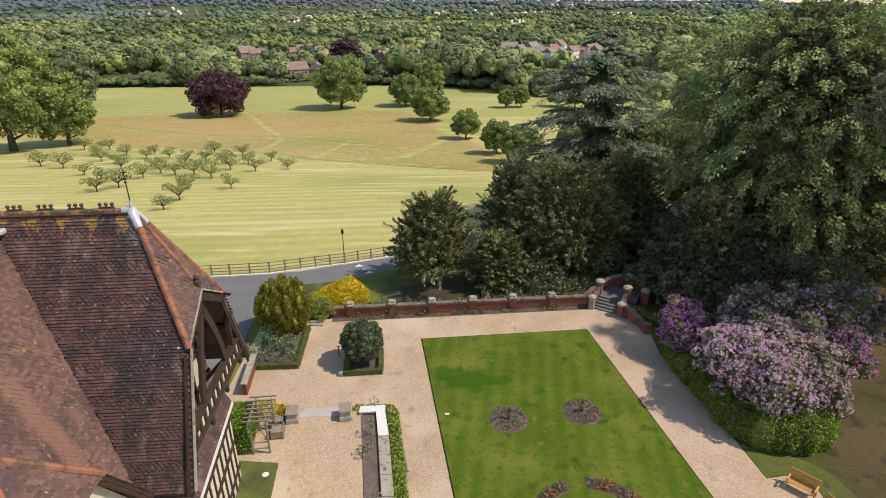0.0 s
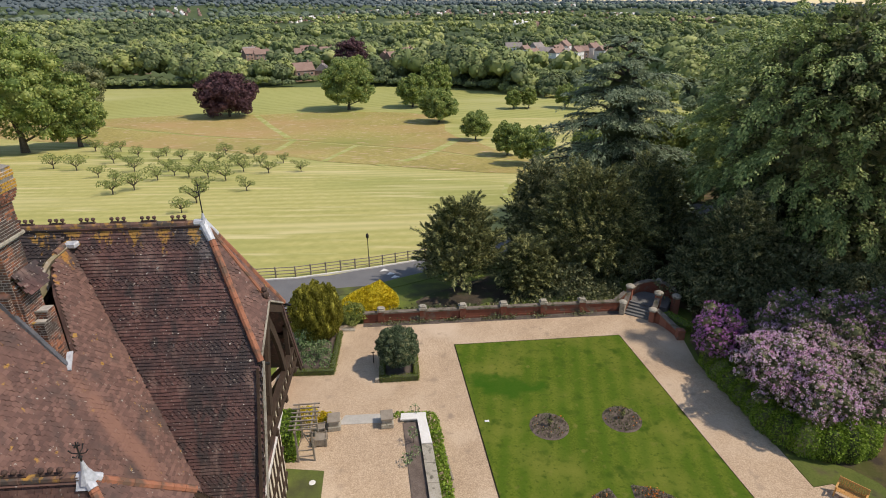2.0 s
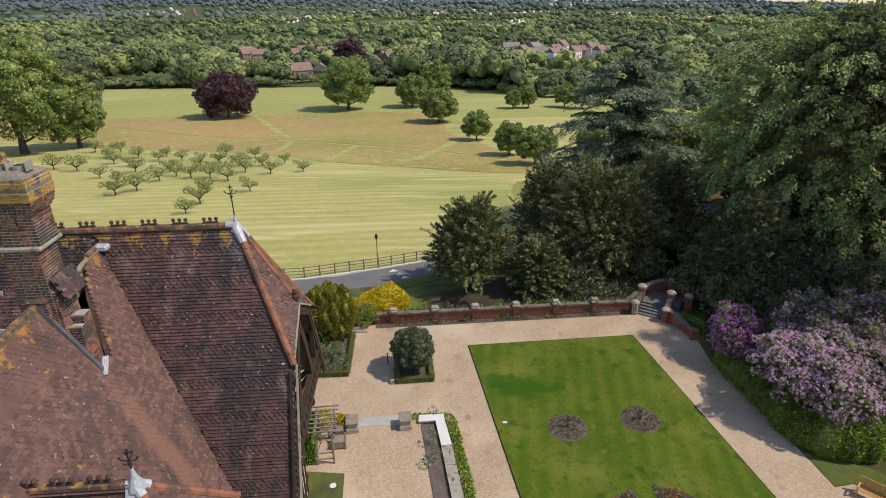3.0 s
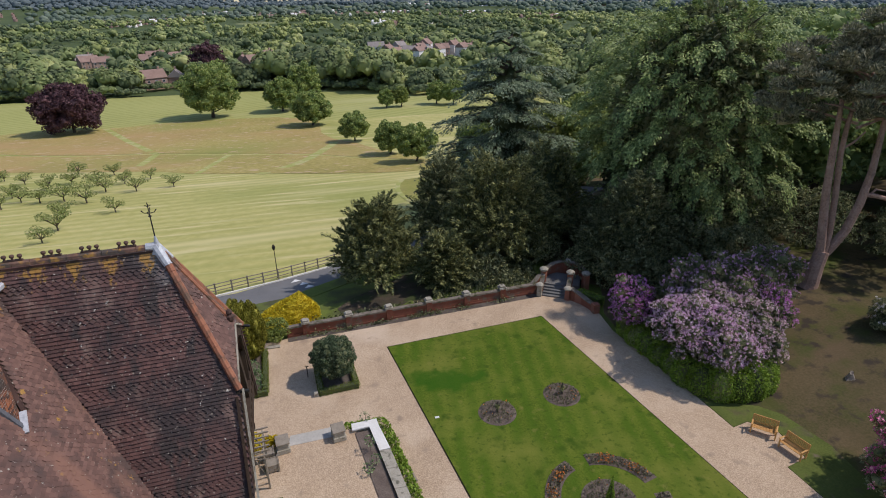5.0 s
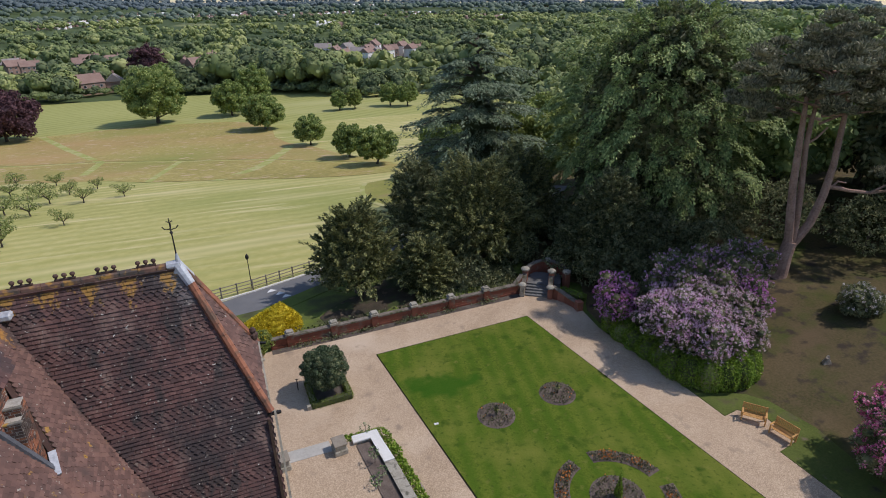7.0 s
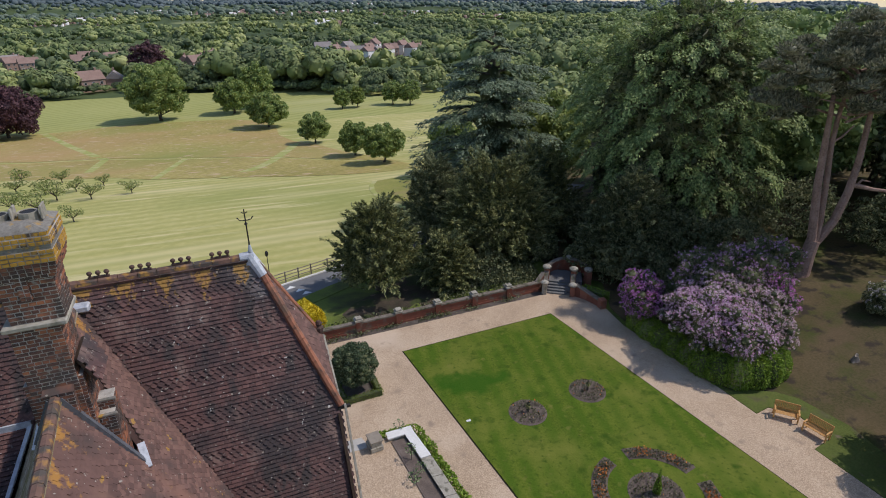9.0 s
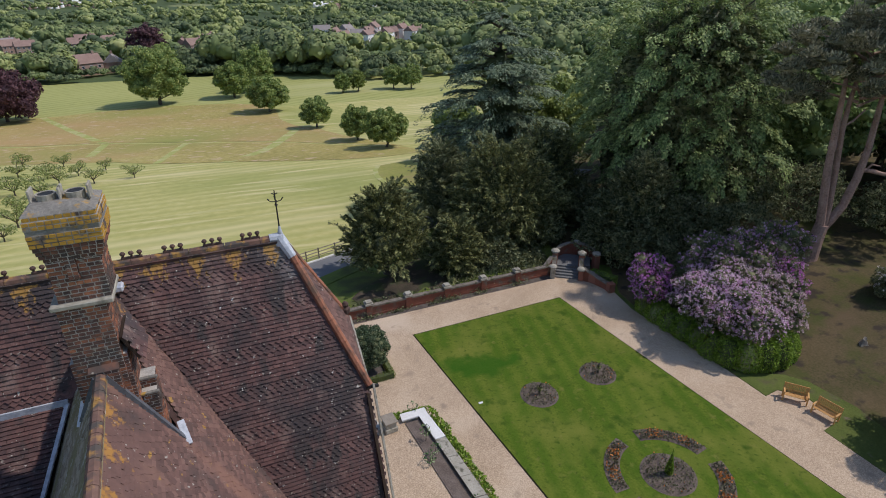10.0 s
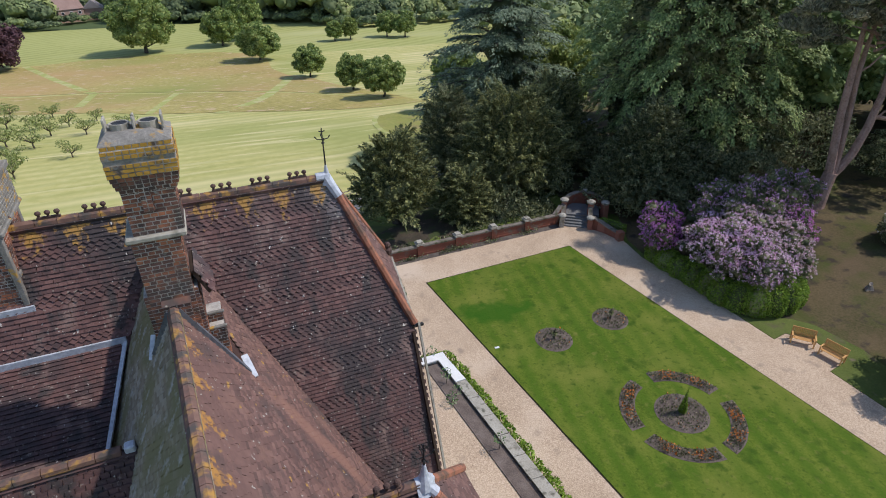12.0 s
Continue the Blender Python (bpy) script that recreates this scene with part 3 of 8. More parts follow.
def height(x, y):
    for (y0, z0), (y1, z1) in zip(PROFILE, PROFILE[1:]):
        if y <= y1:
            break
    z = z0 + (z1 - z0) * min(1, max(0, (y - y0) / (y1 - y0)))
    z += (1 - ease(60, 100, y)) * (2.2 * ease(19, 33, x) + 0.9 * ease(-2, 8, x) * ease(40.9, 43, y))
    far = math.hypot(x, y)
    if far > 1500 and y > 0:
        b = min(1.59, max(-0.79, x / y))
        for (b0, e0), (b1, e1) in zip(SKYLINE, SKYLINE[1:]):
            if b <= b1:
                break
        crest = 23 + 4300 * math.tan(radians(e0 + (e1 - e0) * (b - b0) / (b1 - b0) - 0.12)) + 5 * math.sin(b * 17) + 3 * math.sin(b * 41 + 1)
        t = ease(1500, 4300, far)
        z = z * (1 - t) + crest * t + 9 * math.sin(far / 300 + 3 * b) * ease(1500, 2200, far) * (1 - ease(3500, 4200, far)) - max(0, far - 4300) * 0.06
    return z


def steps_out(near, start, grow, far):
    out, d, s = [], 0.0, start
    while d < far:
        out.append(d)
        d += s
        if d > near:
            s *= grow
    return out + [far]


gx = steps_out(60, 2.0, 1.09, 4900)
gx = sorted({-v for v in gx} | set(gx))
gy = sorted({-v for v in steps_out(10, 5, 1.3, 400)} | set(steps_out(70, 2.0, 1.045, 4900)) | {y for y, z in PROFILE if 0 < y < 900})
gv = [(x, y, height(x, y) - 0.02) for y in gy for x in gx]
w = len(gx)
gf = [(j * w + i, j * w + i + 1, (j + 1) * w + i + 1, (j + 1) * w + i) for j in range(len(gy) - 1) for i in range(w - 1)]
ground = part("ground", arrays("ground", gv, gf), FIELD)
ground.data.materials.append(WOODFLOOR)
ground.data.materials.append(VERGE)
ground.data.materials.append(FAR_FIELD)
ground.data.materials.append(HAZED_HILL)
mid = np.array([(gv[f[0]][1] + gv[f[2]][1]) / 2 for f in gf])
mid_x = np.array([(gv[f[0]][0] + gv[f[2]][0]) / 2 for f in gf])
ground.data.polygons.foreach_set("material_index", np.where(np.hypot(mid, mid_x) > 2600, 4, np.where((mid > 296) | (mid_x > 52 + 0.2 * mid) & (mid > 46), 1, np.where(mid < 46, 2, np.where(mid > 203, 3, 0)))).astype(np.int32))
tagged(ground, "pale mown parkland grass running down to wooded country", "ground", kind="structure")


def draped(name, outline, lift, material, label, category, step=2.0, skirt=0.3):
    """A sheet that follows the ground inside an outline."""
    bm = bmesh.new()
    f = bm.faces.new([bm.verts.new((x, y, 0)) for x, y in outline])
    lo = [min(p[i] for p in outline) for i in (0, 1)]
    hi = [max(p[i] for p in outline) for i in (0, 1)]
    for i in (0, 1):
        v = lo[i] + step
        while v < hi[i]:
            bmesh.ops.bisect_plane(bm, geom=bm.verts[:] + bm.edges[:] + bm.faces[:], plane_co=(v, v, 0), plane_no=(1 - i, i, 0))
            v += step
    edge = [e for e in bm.edges if e.is_boundary]
    for v in bm.verts:
        v.co.z = height(v.co.x, v.co.y) + lift
    for v in bmesh.ops.extrude_edge_only(bm, edges=edge)["geom"] if skirt else ():
        if isinstance(v, bmesh.types.BMVert):
            v.co.z -= skirt
    return tagged(part(name, bm, material), label, category, kind="structure")


def ribbon(points, width):
    """An outline round a line of points."""
    left, right = [], []
    for i, p in enumerate(points):
        a, b = points[max(i - 1, 0)], points[min(i + 1, len(points) - 1)]
        d = Vector((b[0] - a[0], b[1] - a[1])).normalized() * width / 2
        left.append((p[0] - d.y, p[1] + d.x))
        right.append((p[0] + d.y, p[1] - d.x))
    return left + right[::-1]

# ---------------------------------------------------------------- fields, road, garden ground
CROSS_PATH = [(-160, 200), (-116, 187.3), (-95, 178), (-77, 169.6), (-63, 164.6), (-45.5, 160.4), (-36.8, 155.8), (-28, 152), (-17.5, 146.8), (-5.8, 140.6), (5.6, 129.8), (14.3, 123.2), (19.6, 117)]
draped("meadow", [(-160, 222), (-124.5, 203), (-95.6, 213), (-68, 211), (-46, 218), (-17.3, 214), (-2.6, 204), (-2.4, 176), (0.7, 165), (6, 156), (11, 140), (17, 126)]
       + [(x, y + 0.8) for x, y in CROSS_PATH[::-1]], 0.035, MEADOW, "long reddish unmown meadow grass in the field", "meadow", 6, 0)
draped("meadow", [(x, y - 0.8) for x, y in CROSS_PATH] + [(22, 108), (12.5, 107), (6.3, 108.2), (-3, 112), (-16, 119.4), (-30.8, 126), (-38.2, 132), (-71, 145.4), (-95, 153.4), (-160, 176)], 0.035, MEADOW,
       "strip of long dry meadow grass between mown paths", "meadow", 6, 0)
draped("meadow", [(9.6, 98), (16, 100), (24, 94), (16, 70), (8.6, 73), (7.4, 78), (7.0, 84), (7.3, 89), (8.2, 94)], 0.035, OLIVE_GRASS, "patch of longer olive grass beside the yews", "meadow", 6, 0)
for pts, wide in (([(-72, 211), (-58.5, 184), (-45.5, 160.4)], 1.9), ([(-45.3, 160), (-45.3, 142.5)], 1.9), ([(-26.2, 150.5), (-29.8, 125.6)], 1.5), ([(0.6, 160), (-0.3, 155.5), (-6.5, 135), (-9.4, 128.5), (-16.6, 118.6)], 2.4), ([(9.6, 98), (8.2, 94), (7.3, 89), (7.0, 84), (7.4, 78), (8.6, 72)], 0.8)):
    draped("mown_path", ribbon(pts, wide), 0.045, MOWN_PATH, "pale green mown path through long grass", "path", 5, 0)

ROAD_AXIS = [(-40, 43), (-24, 44.5), (-13, 46.5), (-7, 49.3), (-2, 52), (5, 56), (14, 61), (30, 66)]
road = draped("road", ribbon(ROAD_AXIS, 4.4), 0.03, ASPHALT, "grey asphalt drive curving past the garden", "road", 2)
draped("road", [(-20, 45), (-12.5, 45.8), (-15.0, 39), (-14.2, 30), (-14.2, 18), (-19, 18), (-18.5, 36)], 0.035, ASPHALT, "grey asphalt branch of the drive by the house", "road", 2)
for x, y in ((-8.3, 49.9), (-7.6, 49.0), (-7.1, 48.2), (-6.5, 47.5)):
    bm = bmesh.new()
    z = height(x, y) + 0.035
    slab(bm, [(x - 0.45, y - 0.3), (x + 0.45, y - 0.05), (x - 0.1, y + 0.35)], z, z + 0.012)
    tagged(part("road_marking", bm, WHITE_PAINT), "white painted triangle on the asphalt drive", "road marking", "give way triangles", "structure")


def lawn_left(y):
    return -1.7 + (35.38 - y) * 0.1487


def lawn_right(y):
    return 10.6 + (36.55 - y) * 0.1700


bm = slab(bmesh.new(), [(-14, 37.6), (-8.5, 38.45), (11.4, 40.2), (14.4, 38.9), (15.2, 36.0), (15.0, 33.2), (16.3, 24.8), (16.6, 22.1), (17.7, 22.3), (18.8, 21.3),
                        (18.75, 19.1), (17.3, 18.8), (17.9, 12), (18.8, 2), (-3, 2), (-14, 12)], -0.25, 0.02)
tagged(part("gravel_court", bm, GRAVEL), "pale buff gravel paths and court round the lawn", "gravel", kind="structure")
bm = slab(bmesh.new(), [(-1.7, 35.38), (10.6, 36.55), (lawn_right(3), 3), (lawn_left(3), 3)], -0.2, 0.055)
# Dark strip draws the shadow along the cut lawn edge.
edge_ = slab(bmesh.new(), [(-1.78, 35.46), (10.66, 36.64), (lawn_right(3) + 0.08, 2.95), (lawn_left(3) - 0.08, 2.95)], -0.2, 0.03)
tagged(part("lawn_edging", edge_, EDGE_SOIL_SHADE), "dark strip of cut soil and painted shadow round the lawn", "edging", kind="structure")
tagged(part("lawn", bm, LAWN), "bright green mown lawn with faint stripes", "lawn", kind="structure")
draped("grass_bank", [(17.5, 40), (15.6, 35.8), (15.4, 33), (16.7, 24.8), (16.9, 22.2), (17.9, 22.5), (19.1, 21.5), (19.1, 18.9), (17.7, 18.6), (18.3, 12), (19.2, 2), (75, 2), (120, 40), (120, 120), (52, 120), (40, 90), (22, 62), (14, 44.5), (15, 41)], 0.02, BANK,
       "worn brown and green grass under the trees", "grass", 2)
draped("grass_bank", [(-8.6, 39.3), (11.5, 41.0), (14, 44.5), (20, 60), (6, 54), (-4.5, 48.0), (-9.5, 44.5), (-14, 43.5), (-14.4, 38.2)], 0.05, VERGE,
       "shaded grass bank between garden wall and drive", "grass", 2)

draped("grass_patch", [(16.32, 24.8), (16.62, 22.12), (17.71, 22.32), (18.82, 21.31), (18.77, 19.08), (17.32, 18.78), (17.92, 12), (20.2, 12.5), (20.4, 16), (20.7, 19.5), (20.1, 22.3), (19.3, 23.3)], 0.045, BENCH_GRASS,
       "green mown grass beside the benches", "grass", 2)
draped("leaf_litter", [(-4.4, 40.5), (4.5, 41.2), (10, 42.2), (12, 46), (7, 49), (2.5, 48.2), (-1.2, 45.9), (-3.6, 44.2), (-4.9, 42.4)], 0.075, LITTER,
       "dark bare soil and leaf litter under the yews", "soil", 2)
draped("verge", ribbon([(-14, 44.2), (-9.0, 45.3), (-4.5, 48.2), (1, 51.2), (8, 55)], 1.7), 0.09, VERGE, "bright green grass verge along the drive", "grass", 2)

# raised terrace beside the house, with its planted edge
TZ = 0.85
bm = slab(bmesh.new(), [(-11.4, 26.0), (-4.9, 26.55), (-4.75, 26.0), (-2.1, 10), (-11, 8)], -0.1, TZ)
tagged(part("terrace", bm, GRAVEL), "raised terrace of pale buff gravel", "terrace", kind="structure")
bm = slab(bmesh.new(), [(-11.2, 22.7), (-8.7, 22.5), (-8.3, 18.5), (-11.2, 18.5)], TZ - 0.1, TZ + 0.03)
tagged(part("grass_square", bm, VERGE), "small square of worn grass set in gravel", "grass", kind="structure")
bm = lathe(bmesh.new(), [(0.16, TZ + 0.02), (0.17, TZ + 0.05), (0.13, TZ + 0.06)], -9.15, 21.7, 14)
tagged(part("drain_cover", bm, PALE_STONE), "round pale cover set in the grass", "cover")
tw = thing("terrace_wall", "low wall with white stone coping round the terrace bed", "wall", kind="structure")
bm = bmesh.new()
slab(bm, [(-4.95, 26.62), (-3.62, 26.72), (-3.55, 26.3), (-4.95, 26.2)], -0.1, 1.0)
slab(bm, [(-3.99, 26.3), (-3.55, 26.3), (-1.35, 12), (-1.8, 12)], -0.1, 1.0)
part("wall", bm, STONE, tw)
part("coping", slab(bmesh.new(), [(-5.0, 26.7), (-3.55, 26.8), (-3.5, 26.28), (-5.0, 26.15)], 1.0, 1.08), PALE_STONE, tw, "white stone coping")
part("coping", slab(bmesh.new(), [(-4.03, 26.24), (-3.5, 26.28), (-3.12, 24.3), (-3.7, 24.25)], 1.0, 1.082), PALE_STONE, tw, "white stone coping")
for i in range(9):
    y = 24.24 - i * 1.38
    bm = slab(bmesh.new(), [(-3.12 + (24.3 - y) * 0.147, y), (-3.72 + (24.3 - y) * 0.147, y), (-3.72 + (25.66 - y) * 0.147, y - 1.35), (-3.12 + (25.66 - y) * 0.147, y - 1.35)][::-1], 1.0, 1.06 + 0.006 * (i % 3))
    part("coping", bm, STONE, tw, "weathered grey coping stone")
bm = slab(bmesh.new(), [(-4.85, 26.1), (-4.05, 26.15), (-1.85, 12), (-2.75, 12)], TZ - 0.1, TZ + 0.05)
tagged(part("planting_bed", bm, BED_SOIL), "bare soil bed along the terrace wall", "flower bed", kind="structure")
st = thing("terrace_steps", "pale stone steps between two stone troughs", "steps", kind="structure")
for i in range(5):
    part("step", slab(bmesh.new(), [(-8.45, 26.0), (-6.15, 26.15), (-6.15 - 0.01 * i, 26.55 + 0.3 * i), (-8.45 - 0.01 * i, 26.4 + 0.3 * i)], -0.1, 0.87 - 0.17 * i), WORN_STONE, st)


def stone_trough(place, turn):
    t = thing("stone_trough", "weathered stone trough on a block at the steps", "planter", place, turn, "troughs at the steps")
    part("plinth", box(bmesh.new(), -0.36, 0.36, -0.42, 0.42, 0, 0.3, 0.03), STONE, t)
    b = box(bmesh.new(), -0.3, 0.3, -0.36, 0.36, 0.3, 0.62, 0.03)
    part("bowl", b, STONE, t)
    part("rim", box(bmesh.new(), -0.36, 0.36, -0.42, 0.42, 0.62, 0.7, 0.02), GREY_WOOD, t)


stone_trough((-8.75, 25.85, TZ), 8)
stone_trough((-5.75, 26.05, TZ), 8)


def slatted_tub(place, size, label):
    t = thing("wooden_tub", label, "planter", place, 8)
    s = size / 2
    for i in range(5):
        a = -s + size * (i + 0.5) / 5
        for j in (-1, 1):
            part("slat", box(bmesh.new(), a - size * 0.09, a + size * 0.09, j * s - 0.02, j * s + 0.02, 0.08, 0.5), GREY_WOOD, t)
            part("slat", box(bmesh.new(), j * s - 0.02, j * s + 0.02, a - size * 0.09, a + size * 0.09, 0.08, 0.5), GREY_WOOD, t)
    for i in (-1, 1):
        for j in (-1, 1):
            part("leg", box(bmesh.new(), i * s - 0.04, i * s + 0.04, j * s - 0.04, j * s + 0.04, 0, 0.56), GREY_WOOD, t)
    part("top", box(bmesh.new(), -s, s, -s, s, 0.42, 0.46), GREY_WOOD, t)


slatted_tub((-9.25, 24.55, TZ), 0.6, "square weathered wooden tub on the gravel")
slatted_tub((-9.45, 25.35, TZ), 0.5, "small pale wooden tub beside the pergola")

pg = thing("pergola", "weathered wooden garden pergola with open slatted top", "pergola", (-9.85, 24.1, TZ), 6)
for x in (-0.42, 0.42):
    for y in (-0.9, 0.9):
        part("post", box(bmesh.new(), x - 0.05, x + 0.05, y - 0.05, y + 0.05, 0, 2.1, 0.008), GREY_WOOD, pg)
for x in (-0.42, 0.42):
    part("beam", box(bmesh.new(), x - 0.035, x + 0.035, -1.15, 1.15, 2.1, 2.2, 0.008), GREY_WOOD, pg)
for i in range(7):
    y = -1.0 + i * 0.333
    part("slat", box(bmesh.new(), -0.72, 0.72, y - 0.03, y + 0.03, 2.2, 2.28, 0.006), GREY_WOOD, pg)
for y in (-0.9, 0.9):
    for z in (0.35, 0.75):
        part("rail", bar(bmesh.new(), (-0.42, y, z), (0.42, y, z), 0.05), GREY_WOOD, pg)
    part("brace", bar(bmesh.new(), (-0.4, y, 0.8), (0.0, y, 1.9), 0.04), GREY_WOOD, pg)
    part("brace", bar(bmesh.new(), (0.4, y, 0.8), (0.0, y, 1.9), 0.04), GREY_WOOD, pg)
bm = bar(bmesh.new(), (-2.75, 26.1, 0.07), (-2.0, 22.65, 0.07), 0.1, 0.08)
tagged(part("edging_board", bm, GREY_WOOD), "long weathered board lying on the gravel", "board")

# ---------------------------------------------------------------- garden wall and gate
gw = thing("garden_wall", "low red brick garden wall with stone copings and piers", "wall", kind="structure")
WA, WB = Vector((-8.5, 38.65)), Vector((11.5, 40.35))
wd = (WB - WA).normalized()
wn2 = Vector((-wd.y, wd.x))
wl = (WB - WA).length


def wall_spot(s, d, z):
    p = WA + wd * s + wn2 * d
    return (p.x, p.y, z)


def wall_run(s0, s1, d0, d1, z0, z1):
    bm = bmesh.new()
    return slab(bm, [wall_spot(s0, d0, 0)[:2], wall_spot(s1, d0, 0)[:2], wall_spot(s1, d1, 0)[:2], wall_spot(s0, d1, 0)[:2]], z0, z1)


piers = [1.1, 4.35, 7.5, 10.75, 13.95, 17.1]
ends = [-0.3] + piers + [wl + 0.2]
for a, b in zip(ends, ends[1:]):
    part("brick_panel", wall_run(a, b, -0.13, 0.13, -0.9, 0.78), BRICK, gw)
    part("plinth", wall_run(a, b, -0.17, 0.17, -0.9, 0.2), BRICK, gw)
    n = max(1, round((b - a) / 0.75))
    for i in range(n):
        s0, s1 = a + (b - a) * i / n + 0.006, a + (b - a) * (i + 1) / n - 0.006
        part("coping_stone", wall_run(s0, s1, -0.19, 0.19, 0.78, 0.9 + 0.01 * (i % 2)), MOSSY_STONE, gw)
for s in piers:
    part("pier", wall_run(s - 0.24, s + 0.24, -0.24, 0.24, -0.9, 1.0), BRICK, gw)
    part("pier_cap", wall_run(s - 0.31, s + 0.31, -0.31, 0.31, 1.0, 1.14), STONE, gw, "weathered stone cap")
    part("pier_cap", wall_run(s - 0.22, s + 0.22, -0.22, 0.22, 1.14, 1.27), STONE, gw, "weathered stone cap")

lw = thing("path_wall", "short low brick wall with pale coping by the rose bed", "wall", kind="structure")
part("brickwork", slab(bmesh.new(), [(-12.75, 29.1), (-12.5, 29.1), (-12.85, 32.3), (-13.1, 32.3)], -0.1, 0.82), BRICK, lw)
part("coping", slab(bmesh.new(), [(-12.82, 29.04), (-12.43, 29.04), (-12.78, 32.36), (-13.17, 32.36)], 0.82, 0.92), STONE, lw, "pale stone coping")
gate = thing("garden_gateway", "dark stone steps between brick piers with stone caps", "gateway", (12.7, 39.15, 0), -32, kind="structure")
for i in range(5):
    part("step", box(bmesh.new(), -0.95, 0.95, 0.05 + 0.29 * i, 0.45 + 0.29 * i, -0.1, 0.13 * (i + 1), 0.015), SLATE, gate)
part("landing", box(bmesh.new(), -1.0, 1.9, 1.5, 3.5, -0.1, 0.66, 0.01), SLATE, gate)
part("apex_stone", box(bmesh.new(), 0.4, 0.84, 3.68, 4.12, 1.7, 1.86, 0.03), STONE, gate, "weathered stone block on the coping")
for sx in (-1, 1):
    bm = bmesh.new()
    prof = [(0.1, 0.62), (0.5, 0.7), (0.9, 0.95), (1.3, 1.3), (1.55, 1.4), (2.5, 1.4)]
    lo = [[bm.verts.new((sx * (0.98 + k), y, -0.2)) for y, z in prof] for k in (0.0, 0.28)]
    hi = [[bm.verts.new((sx * (0.98 + k), y, z)) for y, z in prof] for k in (0.0, 0.28)]
    for i in range(len(prof) - 1):
        for q in ((lo[0][i], lo[0][i + 1], hi[0][i + 1], hi[0][i]), (lo[1][i + 1], lo[1][i], hi[1][i], hi[1][i + 1]), (hi[0][i], hi[0][i + 1], hi[1][i + 1], hi[1][i])):
            bm.faces.new(q)
    for k in (0, -1):
        bm.faces.new((lo[0][k], lo[1][k], hi[1][k], hi[0][k]))
    part("side_wall", bm, BRICK, gate)
    bm = bmesh.new()
    for (ya, za), (yb, zb) in zip(prof, prof[1:]):
        bar(bm, (sx * 1.12, ya, za + 0.04), (sx * 1.12, yb, zb + 0.04), 0.38, 0.08)
    part("side_coping", bm, MOSSY_STONE, gate, "mossy stone coping")
    part("front_pier", box(bmesh.new(), sx * 1.15 - 0.2, sx * 1.15 + 0.2, -0.2, 0.2, -0.1, 0.92, 0.015), STONE if sx < 0 else BRICK, gate)
    part("pier_cap", lathe(bmesh.new(), [(0.22, 0.92), (0.33, 0.99), (0.34, 1.1), (0.24, 1.19), (0.08, 1.24)], sx * 1.15, 0, 12), STONE, gate, "rounded stone cap")
    part("rear_pier", box(bmesh.new(), sx * 1.12 - 0.23, sx * 1.12 + 0.23, 1.38, 1.84, -0.1, 1.62, 0.015), BRICK, gate)
    part("pier_cap", lathe(bmesh.new(), [(0.25, 1.62), (0.36, 1.7), (0.37, 1.82), (0.24, 1.92), (0.08, 1.96)], sx * 1.12, 1.61, 12), STONE, gate, "rounded stone cap")
for name_, r0, r1, za, zb, m_, lab in (("back_wall", 1.55, 1.83, -0.1, 1.32, BRICK, ""), ("back_coping", 1.49, 1.89, 1.32, 1.42, MOSSY_STONE, "mossy stone coping")):
    bm = bmesh.new()
    ring = []
    for i in range(13):
        a_ = math.pi * i / 12
        lift_ = 0.3 * math.sin(a_) ** 2
        ring.append([bm.verts.new((0.62 + q * math.cos(a_), 2.3 + 0.95 * q * math.sin(a_), z_ + (lift_ if z_ > 1 else 0))) for q, z_ in ((r0, za), (r1, za), (r1, zb), (r0, zb))])
    for ra, rb in zip(ring, ring[1:]):
        for i in range(4):
            bm.faces.new((ra[i], ra[(i + 1) % 4], rb[(i + 1) % 4], rb[i]))
    bm.faces.new(ring[0])
    bm.faces.new(ring[-1][::-1])
    part(name_, bm, m_, gate, lab)
bm = bmesh.new()
v = [bm.verts.new(p) for p in ((11.3, 40.2, -0.2), (12.25, 40.75, -0.2), (12.25, 40.75, 1.35), (11.3, 40.2, 0.85), (11.2, 40.45, -0.2), (12.1, 41.0, -0.2), (12.1, 41.0, 1.35), (11.2, 40.45, 0.85))]
for q in ((0, 1, 2, 3), (5, 4, 7, 6), (3, 2, 6, 7), (1, 0, 4, 5), (0, 3, 7, 4), (1, 5, 6, 2)):
    bm.faces.new([v[i] for i in q])
part("wall_ramp", bm, BRICK, gw)
part("ramp_coping", bar(bmesh.new(), (11.25, 40.32, 0.9), (12.17, 40.87, 1.4), 0.36, 0.09), MOSSY_STONE, gw, "rising stone coping")
ww = thing("wing_wall", "curved low brick wing wall falling away from the gate", "wall", kind="structure")
bm = bmesh.new()
bend = [(13.75, 38.45, 1.05), (14.1, 38.05, 0.85), (14.4, 37.5, 0.66), (14.6, 36.95, 0.55), (14.78, 36.3, 0.52)]
for (xa, ya, za), (xb, yb, zb) in zip(bend, bend[1:]):
    v = [bm.verts.new(p) for p in ((xa, ya, -0.2), (xb, yb, -0.2), (xb, yb, zb), (xa, ya, za), (xa + 0.32, ya + 0.15, -0.2), (xb + 0.34, yb + 0.1, -0.2), (xb + 0.34, yb + 0.1, zb), (xa + 0.32, ya + 0.15, za))]
    for q in ((0, 1, 2, 3), (5, 4, 7, 6), (3, 2, 6, 7), (1, 0, 4, 5), (0, 3, 7, 4), (1, 5, 6, 2)):
        bm.faces.new([v[i] for i in q])
part("brickwork", bm, BRICK, ww)
bm = bmesh.new()
